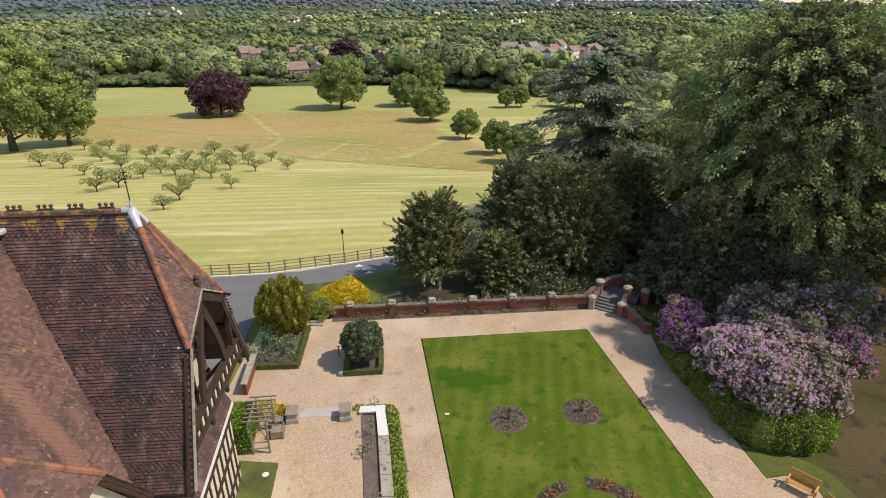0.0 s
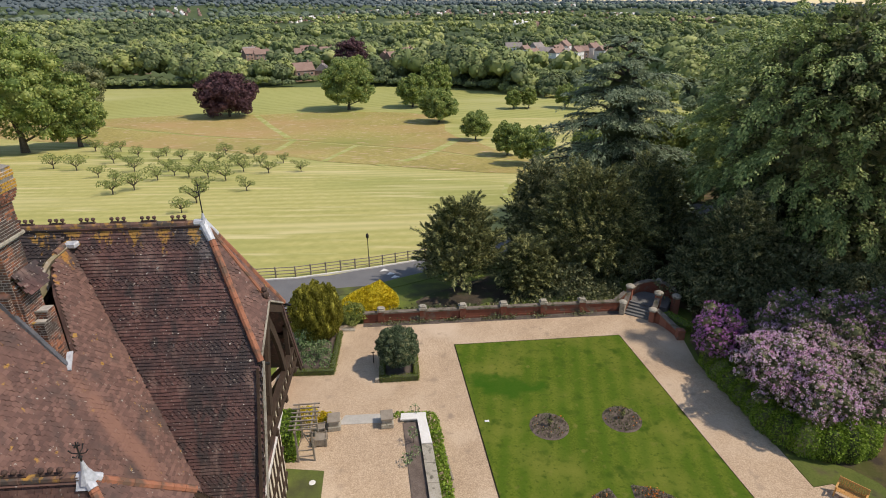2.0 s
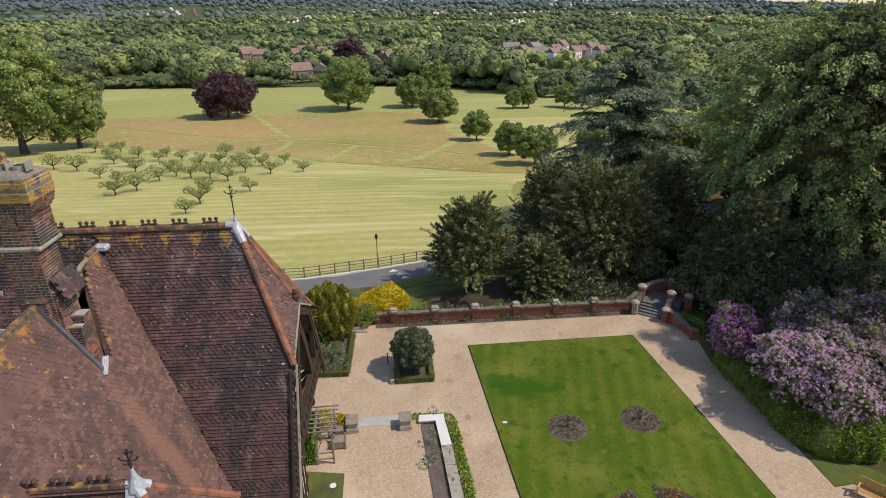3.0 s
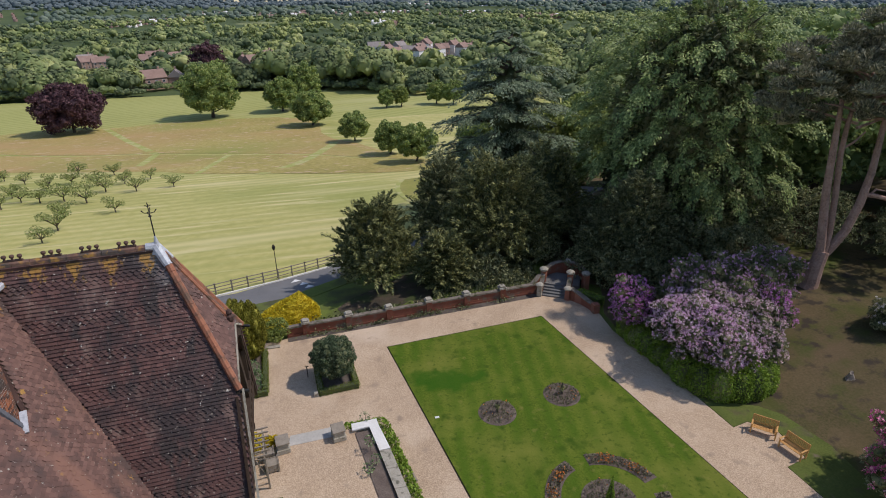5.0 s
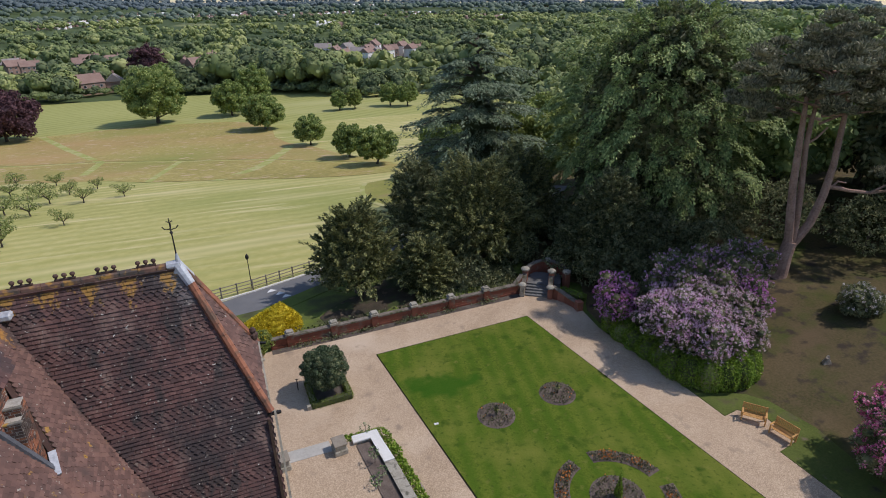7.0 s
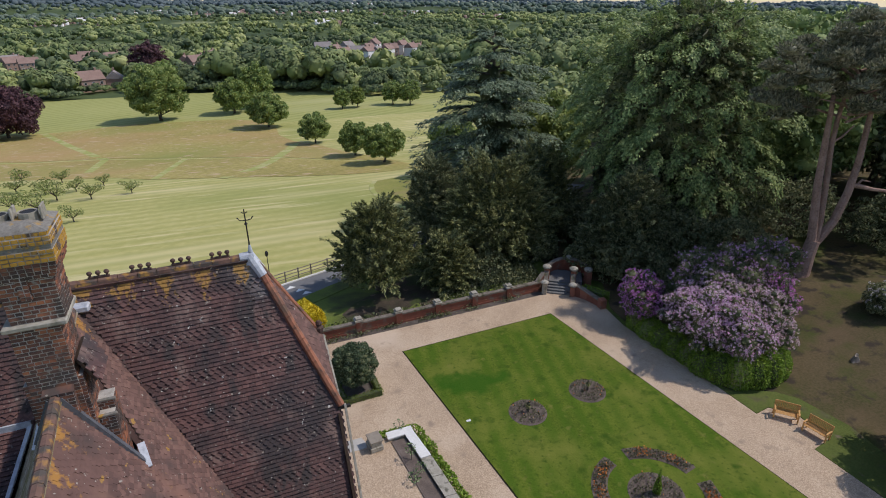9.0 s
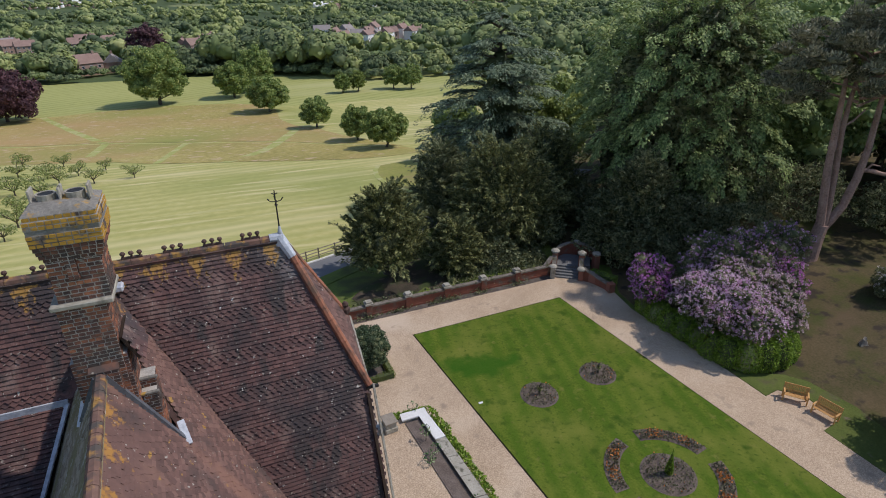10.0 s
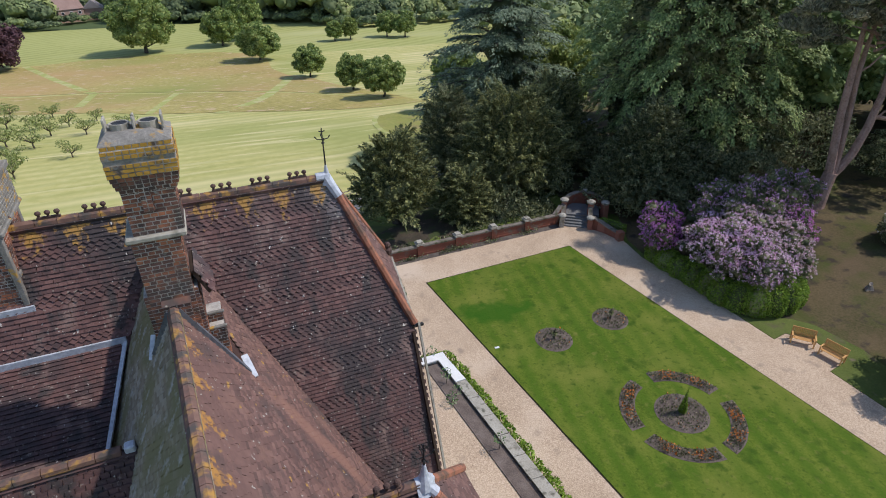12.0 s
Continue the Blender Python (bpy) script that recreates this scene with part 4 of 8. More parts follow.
for (xa, ya, za), (xb, yb, zb) in zip(bend, bend[1:]):
    bar(bm, (xa + 0.17, ya + 0.06, za + 0.05), (xb + 0.17, yb + 0.05, zb + 0.05), 0.44, 0.09)
part("coping", bm, MOSSY_STONE, ww, "sloping stone coping")
part("end_pier", box(bmesh.new(), 14.68, 15.22, 35.85, 36.35, -0.2, 0.8, 0.02), BRICK, ww)
part("pier_cap", lathe(bmesh.new(), [(0.3, 1.36), (0.36, 1.42), (0.37, 1.56), (0.24, 1.66), (0.08, 1.7)], 15.91, 39.86, 14), STONE, ww, "rounded stone cap")
part("rear_pier", box(bmesh.new(), 15.66, 16.16, 39.61, 40.11, -0.2, 1.36, 0.02), BRICK, ww)

# ---------------------------------------------------------------- the house
HO, HT = (-10.15, 17.42, 0), 4.0
house = thing("mansion", "gabled Victorian brick mansion with steep clay tile roofs", "house", HO, HT)
RA, SA = 16.7, math.tan(radians(65))       # main ridge and slope
RB, SB, UB = 16.25, 1.95, -3.95            # wing ridge, slope and axis
RC, SC, VC, UC = 14.0, 1.43, -8.05, -0.45  # small front gable
EAVE = 8.35


def roof_plane(name, corners, material, thick=0.12, label=""):
    """A thick roof board under the tiles."""
    c = [Vector(p) for p in corners]
    nrm = (c[1] - c[0]).cross(c[2] - c[0]).normalized()
    if nrm.z < 0:
        nrm = -nrm
    bm = bmesh.new()
    hi = [bm.verts.new(p - nrm * 0.03) for p in c]
    lo = [bm.verts.new(p - nrm * (thick + 0.03)) for p in c]
    bm.faces.new(hi)
    bm.faces.new(lo[::-1])
    for i in range(len(c)):
        j = (i + 1) % len(c)
        bm.faces.new((hi[i], hi[j], lo[j], lo[i]))
    return part(name, bm, material, house, label)


def inside(poly, a, b):
    hit = False
    for (x0, y0), (x1, y1) in zip(poly, poly[1:] + poly[:1]):
        if (y0 > b) != (y1 > b) and a < (x1 - x0) * (b - y0) / (y1 - y0) + x0:
            hit = not hit
    return hit


GAUGE, TILE_W, BAND = 0.1085, 0.172, 10
tile_rng = np.random.default_rng(7)
single = {}


def single_tile(kind, material):
    if (kind, material.name) not in single:
        v, f = tile_shape(kind)
        me = bpy.data.meshes.new("roof_tile")
        me.from_pydata(v, [], f)
        me.materials.append(material)
        single[kind, material.name] = me
    return single[kind, material.name]


def tile_shape(kind):
    """Corners and faces of one tile: x across, y up the slope from its lower edge, z off the slope."""
    h, g = TILE_W / 2 - 0.0012, GAUGE * 1.12
    if kind == "plain":
        top = [(-h, g, 0.0), (-h, 0, 0.036), (h, 0, 0.036), (h, g, 0.0)]
    else:
        d = 0.042 if kind == "pointed" else 0.03
        top = [(-h, g, 0.0), (-h, d, 0.02), (0, -0.012, 0.04), (h, d, 0.02), (h, g, 0.0)]
    n = len(top)
    low = [(x, y, z - 0.03) for x, y, z in top[1:-1]]
    v = top + low
    f = [tuple(range(n))] + [(1 + i, n + i, n + i + 1, 2 + i) for i in range(n - 3)]
    f += [(0, n, 1), (n - 1, n - 2, n + n - 3)]
    return v, f


def tile_field(name, origin, across, up, poly, material, top_s, singles=None, bands=True, parent=None, label="", hole=None):
    """Lays clay tiles over a roof slope. poly: the outline in (across, up) metres from the origin."""
    origin, across, up = Vector(origin), Vector(across).normalized(), Vector(up).normalized()
    off = across.cross(up).normalized()
    frame_m = Matrix((across, up, off)).transposed()
    amin, amax = min(p[0] for p in poly), max(p[0] for p in poly)
    bmin, bmax = min(p[1] for p in poly), max(p[1] for p in poly)
    verts, faces, base = [], [], 0
    shapes = {k: tile_shape(k) for k in ("plain", "pointed", "eared")}
    row, b = 0, top_s - GAUGE
    lone = 0
    while b > bmin - GAUGE:
        kind = (bands if isinstance(bands, str) else "pointed") if bands and row % BAND in (5, 6, 7) else "plain"
        a = amin + (TILE_W / 2 if row % 2 else 0)
        while a < amax + TILE_W:
            if inside(poly, a, b + GAUGE / 2) and not (hole and hole(a, b)):
                ja, jb, jz, jr = tile_rng.normal(0, 1, 4)
                place = origin + across * (a + ja * 0.003) + up * (b + jb * 0.004) + off * (0.004 * jz)
                turn = Matrix.Rotation(jr * 0.012, 3, "Z")
                if singles and lone < 300 and singles[0] < a < singles[1] and singles[2] < b < singles[3]:
                    ob = new("roof_tile", single_tile(kind, material))
                    ob.parent = parent
                    ob.matrix_basis = Matrix.Translation(place) @ (frame_m @ turn).to_4x4()
                    lone += 1
                else:
                    v, f = shapes[kind]
                    m = frame_m @ turn
                    verts += [place + m @ Vector(p) for p in v]
                    faces += [tuple(base + i for i in q) for q in f]
                    base += len(v)
            a += TILE_W
        b -= GAUGE
        row += 1
    me = bpy.data.meshes.new(name)
    me.from_pydata([tuple(p) for p in verts], [], faces)
    return part(name, me, material, parent, label, kind="stuff")


VE = -(RA - EAVE) / SA                       # eave of the main slope, north-south
UE = 1.66                                    # verge of the main gable
HV, HZ = 1.93, RA - 1.93 * SA                # foot of the half hip
UL = -13.0
roof_a = roof_plane("roof_south", [(UL, 0, RA), (0, 0, RA), (UE, -HV, HZ), (UE, VE, EAVE), (UL, VE, EAVE)], TILE)
roof_an = roof_plane("roof_north", [(UL, 0, RA), (0, 0, RA), (UE, HV, HZ), (UE, -VE, EAVE), (UL, -VE, EAVE)], TILE)
KU, KZ = 1.67, 13.72                         # peak of the gable under the half hip
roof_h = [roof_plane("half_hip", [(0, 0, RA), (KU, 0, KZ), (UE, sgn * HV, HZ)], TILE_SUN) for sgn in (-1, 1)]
VBF = -17.0
SKEW = 0.065                                 # the wing runs a little askew to the main range


def wing_u(v, z=RB, side=1):
    """Where the wing's east (1) or west (-1) slope lies, v metres along the house at height z."""
    return -4.313 - SKEW * v + side * (RB - z) / SB


NOTCH_E = [(-1.0, RB), (-1.78, 15.8), (-2.25, 15.43), (-2.83, 14.75), (-3.36, 14.12), (-3.95, 14.05), (-4.12, RB)]
NOTCH_W = [(-1.5, RB), (-3.2, 15.2), (-3.95, 15.2), (-4.12, RB)]
EAST = [(-0.2, RB)] + NOTCH_E + [(VBF, RB), (VBF, 7.5), (-4.29, 7.5)]
WEST = [(-0.2, RB)] + NOTCH_W + [(VBF, RB), (VBF, 7.5), (-4.29, 7.5)]
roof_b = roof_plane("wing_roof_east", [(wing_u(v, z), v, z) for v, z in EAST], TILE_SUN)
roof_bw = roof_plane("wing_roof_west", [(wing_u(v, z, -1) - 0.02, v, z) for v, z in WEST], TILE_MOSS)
for side, edge, m_ in ((1, NOTCH_E, TIMBER), (-1, NOTCH_W, TILE_MOSS)):
    for (va, za), (vb, zb) in zip(edge, edge[1:]):
        bm = bmesh.new()
        rim = [(wing_u(va, za, side), va, za - 0.03), (wing_u(vb, zb, side), vb, zb - 0.03)]
        outer = [bm.verts.new((u_, v_, z_ - d_)) for d_ in (0, 0.7) for u_, v_, z_ in rim]
        inner = [bm.verts.new((u_ + 0.05 * side, v_ - 0.03, z_ - d_ - 0.06)) for d_ in (0, 0.7) for u_, v_, z_ in rim]
        for q in ((0, 1, 3, 2), (0, 1), (2, 3), (0, 2), (1, 3)):
            bm.faces.new([outer[i] for i in q] if len(q) == 4 else [outer[q[0]], outer[q[1]], inner[q[1]], inner[q[0]]])
        bm.faces.new([inner[i] for i in (0, 1, 3, 2)])
        part("notch_cheek", bm, m_, house)
part("notch_floor", box(bmesh.new(), -4.9, -3.0, -4.05, -1.6, 13.84, 13.92), IRON, house, "near-black floor behind the stack")
up_a = Vector((0, 1, SA)).normalized()
LA = math.hypot(VE, RA - EAVE)


def valley_u(s):
    """Where the wing's east slope cuts the main slope, s metres down from the ridge."""
    z = RA - s * math.sin(radians(65))
    return wing_u(-s * math.cos(radians(65)), min(z, RB))


poly_a = [(valley_u(0) - 0.1, 0), (0, 0), (UE, -HV / math.cos(radians(65))), (UE, -LA), (valley_u(LA), -LA), (valley_u(0.5), -0.5)]
tile_field("roof_tiles", (0, 0, RA), (1, 0, 0), up_a, poly_a, RIDGE_TILES, 0.0, (-1.0, 1.66, -9.3, -6.2), parent=roof_a, label="brown clay tiles in plain and pointed courses")
tile_field("roof_tiles", (0, 0, RA), (1, 0, 0), up_a, [(UL, 0), (valley_u(0) - 0.1, 0), (valley_u(0) - 0.1, -0.5), (wing_u(-1.65, 13.16, -1), -3.9), (UL, -3.9)], RIDGE_TILES, 0.0, parent=roof_a)
tile_field("roof_tiles", (0, 0, RA), (-1, 0, 0), Vector((0, -1, SA)), [(0, 0), (13, 0), (13, -6), (-UE, -6), (-UE, -HV / math.cos(radians(65)))], TILE, 0.0, parent=roof_an)
for sgn, board in zip((-1, 1), roof_h):
    peak, foot = Vector((KU, 0, KZ - RA)), Vector((UE, sgn * HV, HZ - RA))
    nrm = peak.cross(foot).normalized()
    nrm = nrm if nrm.z > 0 else -nrm
    flat = Vector((0, 0, 1)).cross(nrm).normalized()
    rise = nrm.cross(flat).normalized()
    tile_field("roof_tiles", (0, 0, RA), flat, rise, [(0, 0), (peak.dot(flat), peak.dot(rise)), (foot.dot(flat), foot.dot(rise))], TILE_SUN, 0.0, parent=board)


def wing_tiles(board, side, outline, hole, material, singles, bands, label):
    """Tiles on one slope of the wing; outline and hole as places along the house and heights."""
    origin, along = Vector((wing_u(0), 0, RB)), Vector((-SKEW, 1, 0)).normalized() * side
    rise = Vector((SB * side, SKEW * SB * side, 1)).cross(along).normalized()
    flat = lambda pts: [((Vector((wing_u(v, z, side), v, z)) - origin).dot(along), (Vector((wing_u(v, z, side), v, z)) - origin).dot(rise)) for v, z in pts]
    gap = flat(hole)
    tile_field("roof_tiles", origin, along, rise, flat(outline), material, 0.0, singles, bands, board, label, hole=lambda a, b: inside(gap, a, b))


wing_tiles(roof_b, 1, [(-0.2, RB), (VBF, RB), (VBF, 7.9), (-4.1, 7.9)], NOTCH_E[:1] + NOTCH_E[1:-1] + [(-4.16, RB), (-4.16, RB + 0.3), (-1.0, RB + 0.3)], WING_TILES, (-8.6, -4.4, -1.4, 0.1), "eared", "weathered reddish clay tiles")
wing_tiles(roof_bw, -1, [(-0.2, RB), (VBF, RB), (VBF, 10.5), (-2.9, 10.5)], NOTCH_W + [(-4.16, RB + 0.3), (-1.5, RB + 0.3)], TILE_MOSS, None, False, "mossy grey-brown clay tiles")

# small front gable
UCE, VCH = 0.98, 1.42
ZCH = RC - 1.42 * SC
UCL = wing_u(VC, RC)
ceav = 9.4
vce = (RC - ceav) / SC
ucl2 = wing_u(VC, ceav)
for sgn in (1, -1):
    rc = roof_plane("porch_roof", [(UCL - 0.1, VC, RC), (UC, VC, RC), (UCE, VC + sgn * VCH, ZCH), (UCE, VC + sgn * vce, ceav), (ucl2, VC + sgn * vce, ceav)], TILE_SUN)
    upc = Vector((0, -sgn, SC))
    lc = math.hypot(1, SC)
    k = sgn
    tile_field("roof_tiles", (0, VC, RC), (k, 0, 0), upc, [(k * p, q) for p, q in ((UCL, 0), (UC, 0), (UCE, -VCH * lc), (UCE, -vce * lc), (ucl2, -vce * lc))], TILE_SUN, 0.0, parent=rc)
hc = roof_plane("porch_half_hip", [(UC, VC, RC), (UCE, VC - VCH, ZCH), (UCE, VC + VCH, ZCH)], TILE_SUN)
tile_field("roof_tiles", (UC, VC, RC), (0, 1, 0), Vector((-(UCE - UC), 0, RC - ZCH)), [(0, 0), (VCH, -math.hypot(UCE - UC, RC - ZCH)), (-VCH, -math.hypot(UCE - UC, RC - ZCH))], TILE_SUN, 0.0, parent=hc, bands=False)

# lower roofs behind the chimney
UD, ZD, VD = -5.6, 13.85, -1.33
UF = -6.35                                   # foot of its valley against the wing
rd = roof_plane("low_roof", [(-13, VD, ZD), (UD, VD, ZD), (UF, -4.0, ZD - 1.62), (-13, -4.0, ZD - 1.62)], TILE)
tile_field("roof_tiles", (0, VD, ZD), (1, 0, 0), Vector((0, 2.67, 1.62)), [(-13, 0), (UD, 0), (UF, -3.1), (-13, -3.1)], TILE, 0.0, parent=rd, bands=False)
for sgn in (1, -1):
    re_ = roof_plane("back_roof", [(-13, -5.0, 13.9), (-5.25, -5.0, 13.9), (-5.25, -5.0 + sgn * 2.2, 11.3), (-13, -5.0 + sgn * 2.2, 11.3)], TILE)
    tile_field("roof_tiles", (0, -5.0, 13.9), (sgn, 0, 0), Vector((0, -sgn * 2.2, 2.6)), [(-13 * sgn, 0), (-5.25 * sgn, 0), (-5.25 * sgn, -3.3), (-13 * sgn, -3.3)], TILE, 0.0, parent=re_, bands=False)


def ridge_run(a, b, radius, material, piece=0.33, name="ridge_tile", label=""):
    """Half-round tiles end to end along a ridge or hip."""
    a, b = Vector(a), Vector(b)
    n = max(1, round((b - a).length / piece))
    d = (b - a) / n
    for i in range(n):
        bm = bmesh.new()
        tube(bm, [a + d * i, a + d * (i + 0.97)], [radius * (1 + 0.05 * (i % 2)), radius * 1.06], 8)
        part(name, bm, material, house, label)


ridge_run((UL, 0, RA - 0.02), (-0.1, 0, RA - 0.02), 0.11, RIDGE, 0.45)
ridge_run((0.05, -0.05, RA - 0.1), (UE + 0.02, -HV - 0.02, HZ), 0.105, HIP_TILE, 0.36, "hip_tile", "orange clay hip tile")
ridge_run((0.05, 0.05, RA - 0.1), (UE + 0.02, HV + 0.02, HZ), 0.105, HIP_TILE, 0.36, "hip_tile", "orange clay hip tile")
ridge_run((wing_u(-4.12), -4.12, RB - 0.03), (wing_u(VBF), VBF, RB - 0.035), 0.105, RIDGE, 0.3)
ridge_run((wing_u(-0.3), -0.3, RB - 0.02), (wing_u(-1.1), -1.1, RB - 0.02), 0.09, RIDGE, 0.4)
ridge_run((UCL, VC, RC), (UC - 0.1, VC, RC), 0.1, RIDGE, 0.4)
for sgn in (1, -1):
    ridge_run((UC, VC, RC - 0.06), (UCE + 0.02, VC + sgn * (VCH + 0.02), ZCH), 0.1, HIP_TILE, 0.36, "hip_tile", "orange clay hip tile")
ridge_run((-13, -5.0, 13.9), (-5.5, -5.0, 13.9), 0.1, RIDGE, 0.45)

def crest(u, v, z):
    """A ridge crest with three knobs."""
    bm = box(bmesh.new(), u - 0.24, u + 0.24, v - 0.04, v + 0.04, z + 0.06, z + 0.13)
    for k in (-0.19, 0, 0.19):
        lathe(bm, [(0.03, z + 0.13), (0.028, z + 0.17), (0.06, z + 0.2), (0.066, z + 0.235), (0.045, z + 0.27), (0.0, z + 0.285)], u + k, v, 8)
    part("ridge_crest", bm, RIDGE_DARK, house, "dark clay ridge crest with three knobs")


for i in range(13):
    crest(-0.78 - i * 0.95, 0, RA)
for i in range(3):
    crest(-1.15 - i * 0.75, VC, RC)


def finial(u, v, z, tall):
    bm = lathe(bmesh.new(), [(0.2, z - 0.2), (0.13, z - 0.02), (0.075, z + 0.1), (0.045, z + 0.24), (0.03, z + 0.33)], u, v, 10)
    part("finial_base", bm, LEAD, house, "grey lead finial cap")
    bm = tube(bmesh.new(), [(u, v, z + 0.33), (u, v, z + tall)], [0.022, 0.014], 6)
    top = z + tall
    for a in range(4):
        c, s = math.cos(a * math.pi / 2), math.sin(a * math.pi / 2)
        tube(bm, [(u, v, top - 0.32), (u + 0.14 * c, v + 0.14 * s, top - 0.30), (u + 0.2 * c, v + 0.2 * s, top - 0.22)], [0.014, 0.012, 0.02], 5)
        tube(bm, [(u, v, top - 0.12), (u + 0.08 * c, v + 0.08 * s, top - 0.08)], [0.012, 0.016], 5)
    lathe(bm, [(0.02, top - 0.45), (0.05, top - 0.41), (0.02, top - 0.37)], u, v, 8)
    part("finial_rod", bm, IRON, house, "wrought iron finial")


finial(0.0, 0.0, RA, 1.35)
for sgn in (-1, 1):
    k = 0.13
    part("lead_hip", tube(bmesh.new(), [(-0.04, 0, RA), (UE * k, sgn * HV * k, RA - (RA - HZ) * k + 0.01)], [0.15, 0.125], 9), LEAD, house, "pale lead flashing over the hip")
part("lead_ridge", tube(bmesh.new(), [(-0.3, 0, RA), (0.06, 0, RA)], [0.125, 0.14], 9), LEAD, house, "pale lead flashing over the ridge end")
finial(UC, VC, RC + 0.1, 0.85)
for sgn in (-1, 1):
    k = 0.11
    part("lead_hip", tube(bmesh.new(), [(UC - 0.04, VC, RC + 0.03), (UC + (UCE - UC) * k, VC + sgn * VCH * k, RC + (ZCH - RC) * k + 0.02)], [0.09, 0.11], 9), LEAD, house, "pale lead flashing over the hip")
    part("lead_apron", bar(bmesh.new(), (UC - 0.07, VC + sgn * 0.02, RC + 0.05), (UC - 0.07, VC + sgn * 0.2, RC + 0.05 - 0.18 * SC), 0.22, 0.03), LEAD, house, "pale lead apron over the ridge end")
part("lead_ridge", tube(bmesh.new(), [(UC - 0.18, VC, RC + 0.01), (UC + 0.04, VC, RC + 0.02)], [0.1, 0.11], 9), LEAD, house, "pale lead flashing over the ridge end")

# lead and gutters
part("lead_cap", box(bmesh.new(), -4.34, -3.92, -0.5, -0.2, RB - 0.12, RB + 0.06, 0.04), LEAD, house, "white lead saddle at the roof junction")
part("flashing", bar(bmesh.new(), (-13, VD - 0.03, ZD + 0.05), (UD + 0.05, VD - 0.03, ZD + 0.05), 0.05, 0.2), LEAD, house, "pale lead flashing")
part("flashing", bar(bmesh.new(), (UD + 0.02, VD, ZD + 0.03), (UF + 0.02, -4.0, ZD - 1.58), 0.09, 0.06), LEAD, house, "pale lead flashing")
part("lead_cap", box(bmesh.new(), -5.45, -5.25, -5.1, -4.9, 13.84, 14.02, 0.03), LEAD, house, "lead saddle at the ridge end")
bm = tube(bmesh.new(), [(-5.1, -5.6, 12.6), (-5.1, -5.6, 13.75)], [0.07, 0.07], 10)
part("vent_pipe", bm, IRON, house)
part("gutter", bar(bmesh.new(), (-0.4, VE - 0.05, EAVE - 0.05), (UE + 0.05, VE - 0.05, EAVE - 0.05), 0.12, 0.1), IRON, house)
part("gutter_end", bar(bmesh.new(), (UE - 0.1, -HV - 0.05, HZ - 0.05), (UE + 0.28, -HV + 0.02, HZ - 0.12), 0.09, 0.07), IRON, house)
part("gutter_end", bar(bmesh.new(), (UE - 0.1, HV + 0.05, HZ - 0.05), (UE + 0.3, HV - 0.02, HZ - 0.1), 0.09, 0.07), IRON, house)
part("barge_trim", bar(bmesh.new(), (UE + 0.12, -HV - 0.05, HZ + 0.03), (UE + 0.12, VE, EAVE + 0.03), 0.06, 0.08), STONE, house, "pale verge trim")
for sgn in (-1, 1):
    part("barge_trim", bar(bmesh.new(), (KU + 0.03, 0, KZ), (UE + 0.03, sgn * HV, HZ), 0.05, 0.06), STONE, house, "pale verge trim")
    part("bargeboard", bar(bmesh.new(), (KU - 0.06, 0, KZ - 0.22), (UE - 0.06, sgn * HV, HZ - 0.22), 0.08, 0.36), TIMBER, house)
    bm = bmesh.new()
    bend = [(0.0, 12.95), (0.45, 12.2), (0.85, 11.4), (1.15, 10.6), (1.35, 9.75)]
    for (ya, za), (yb, zb) in zip(bend, bend[1:]):
        bar(bm, (UE - 0.14, sgn * ya, za), (UE - 0.14, sgn * yb, zb), 0.12, 0.34)
    part("arch_brace", bm, TIMBER, house, "dark curved timber arch")
ridge_run((0.06, 0.0, RA - 0.1), (1.52, 0.0, RA + (KZ - RA) * 1.52 / KU + 0.02), 0.075, HIP_TILE, 0.36, "hip_tile", "orange clay hip tile")
part("hip_knob", lathe(bmesh.new(), [(0.1, 13.86), (0.14, 13.95), (0.14, 14.05), (0.08, 14.1), (0.11, 14.18), (0.06, 14.26), (0.0, 14.28)], 1.58, 0.0, 8), RIDGE_DARK, house)

# east gable: set-back timbered wall, open bargeboards and brackets, tiled apron and bay below
part("gable_wall", box(bmesh.new(), -0.35, -0.1, -3.4, 3.4, 0, 9.2), CREAM, house)
bm = bmesh.new()
v = [bm.verts.new(p) for p in ((-0.1, -3.4, 9.2), (-0.1, 3.4, 9.2), (-0.1, 1.95, 12.3), (-0.1, -1.95, 12.3))]
bm.faces.new(v)
w_ = [bm.verts.new(p) for p in ((-0.35, -3.4, 9.2), (-0.35, 3.4, 9.2), (-0.35, 1.95, 12.3), (-0.35, -1.95, 12.3))]
bm.faces.new(w_[::-1])
for i in range(4):
    bm.faces.new((v[i], v[(i + 1) % 4], w_[(i + 1) % 4], w_[i]))
part("gable_panel", bm, CREAM, house)
for y in (-2.6, -1.7, -0.85, 0.0, 0.85, 1.7, 2.6):
    part("stud", box(bmesh.new(), -0.1, -0.02, y - 0.09, y + 0.09, 6.2, min(12.2, 9.2 + (3.4 - abs(y)) * 2.14)), TIMBER, house)
for z in (6.4, 8.0, 9.5, 10.6, 11.7):
    hw = 3.4 if z < 9.2 else 3.4 - (z - 9.2) / 2.14
    part("rail", box(bmesh.new(), -0.1, 0.0, -hw, hw, z - 0.09, z + 0.09), TIMBER, house)
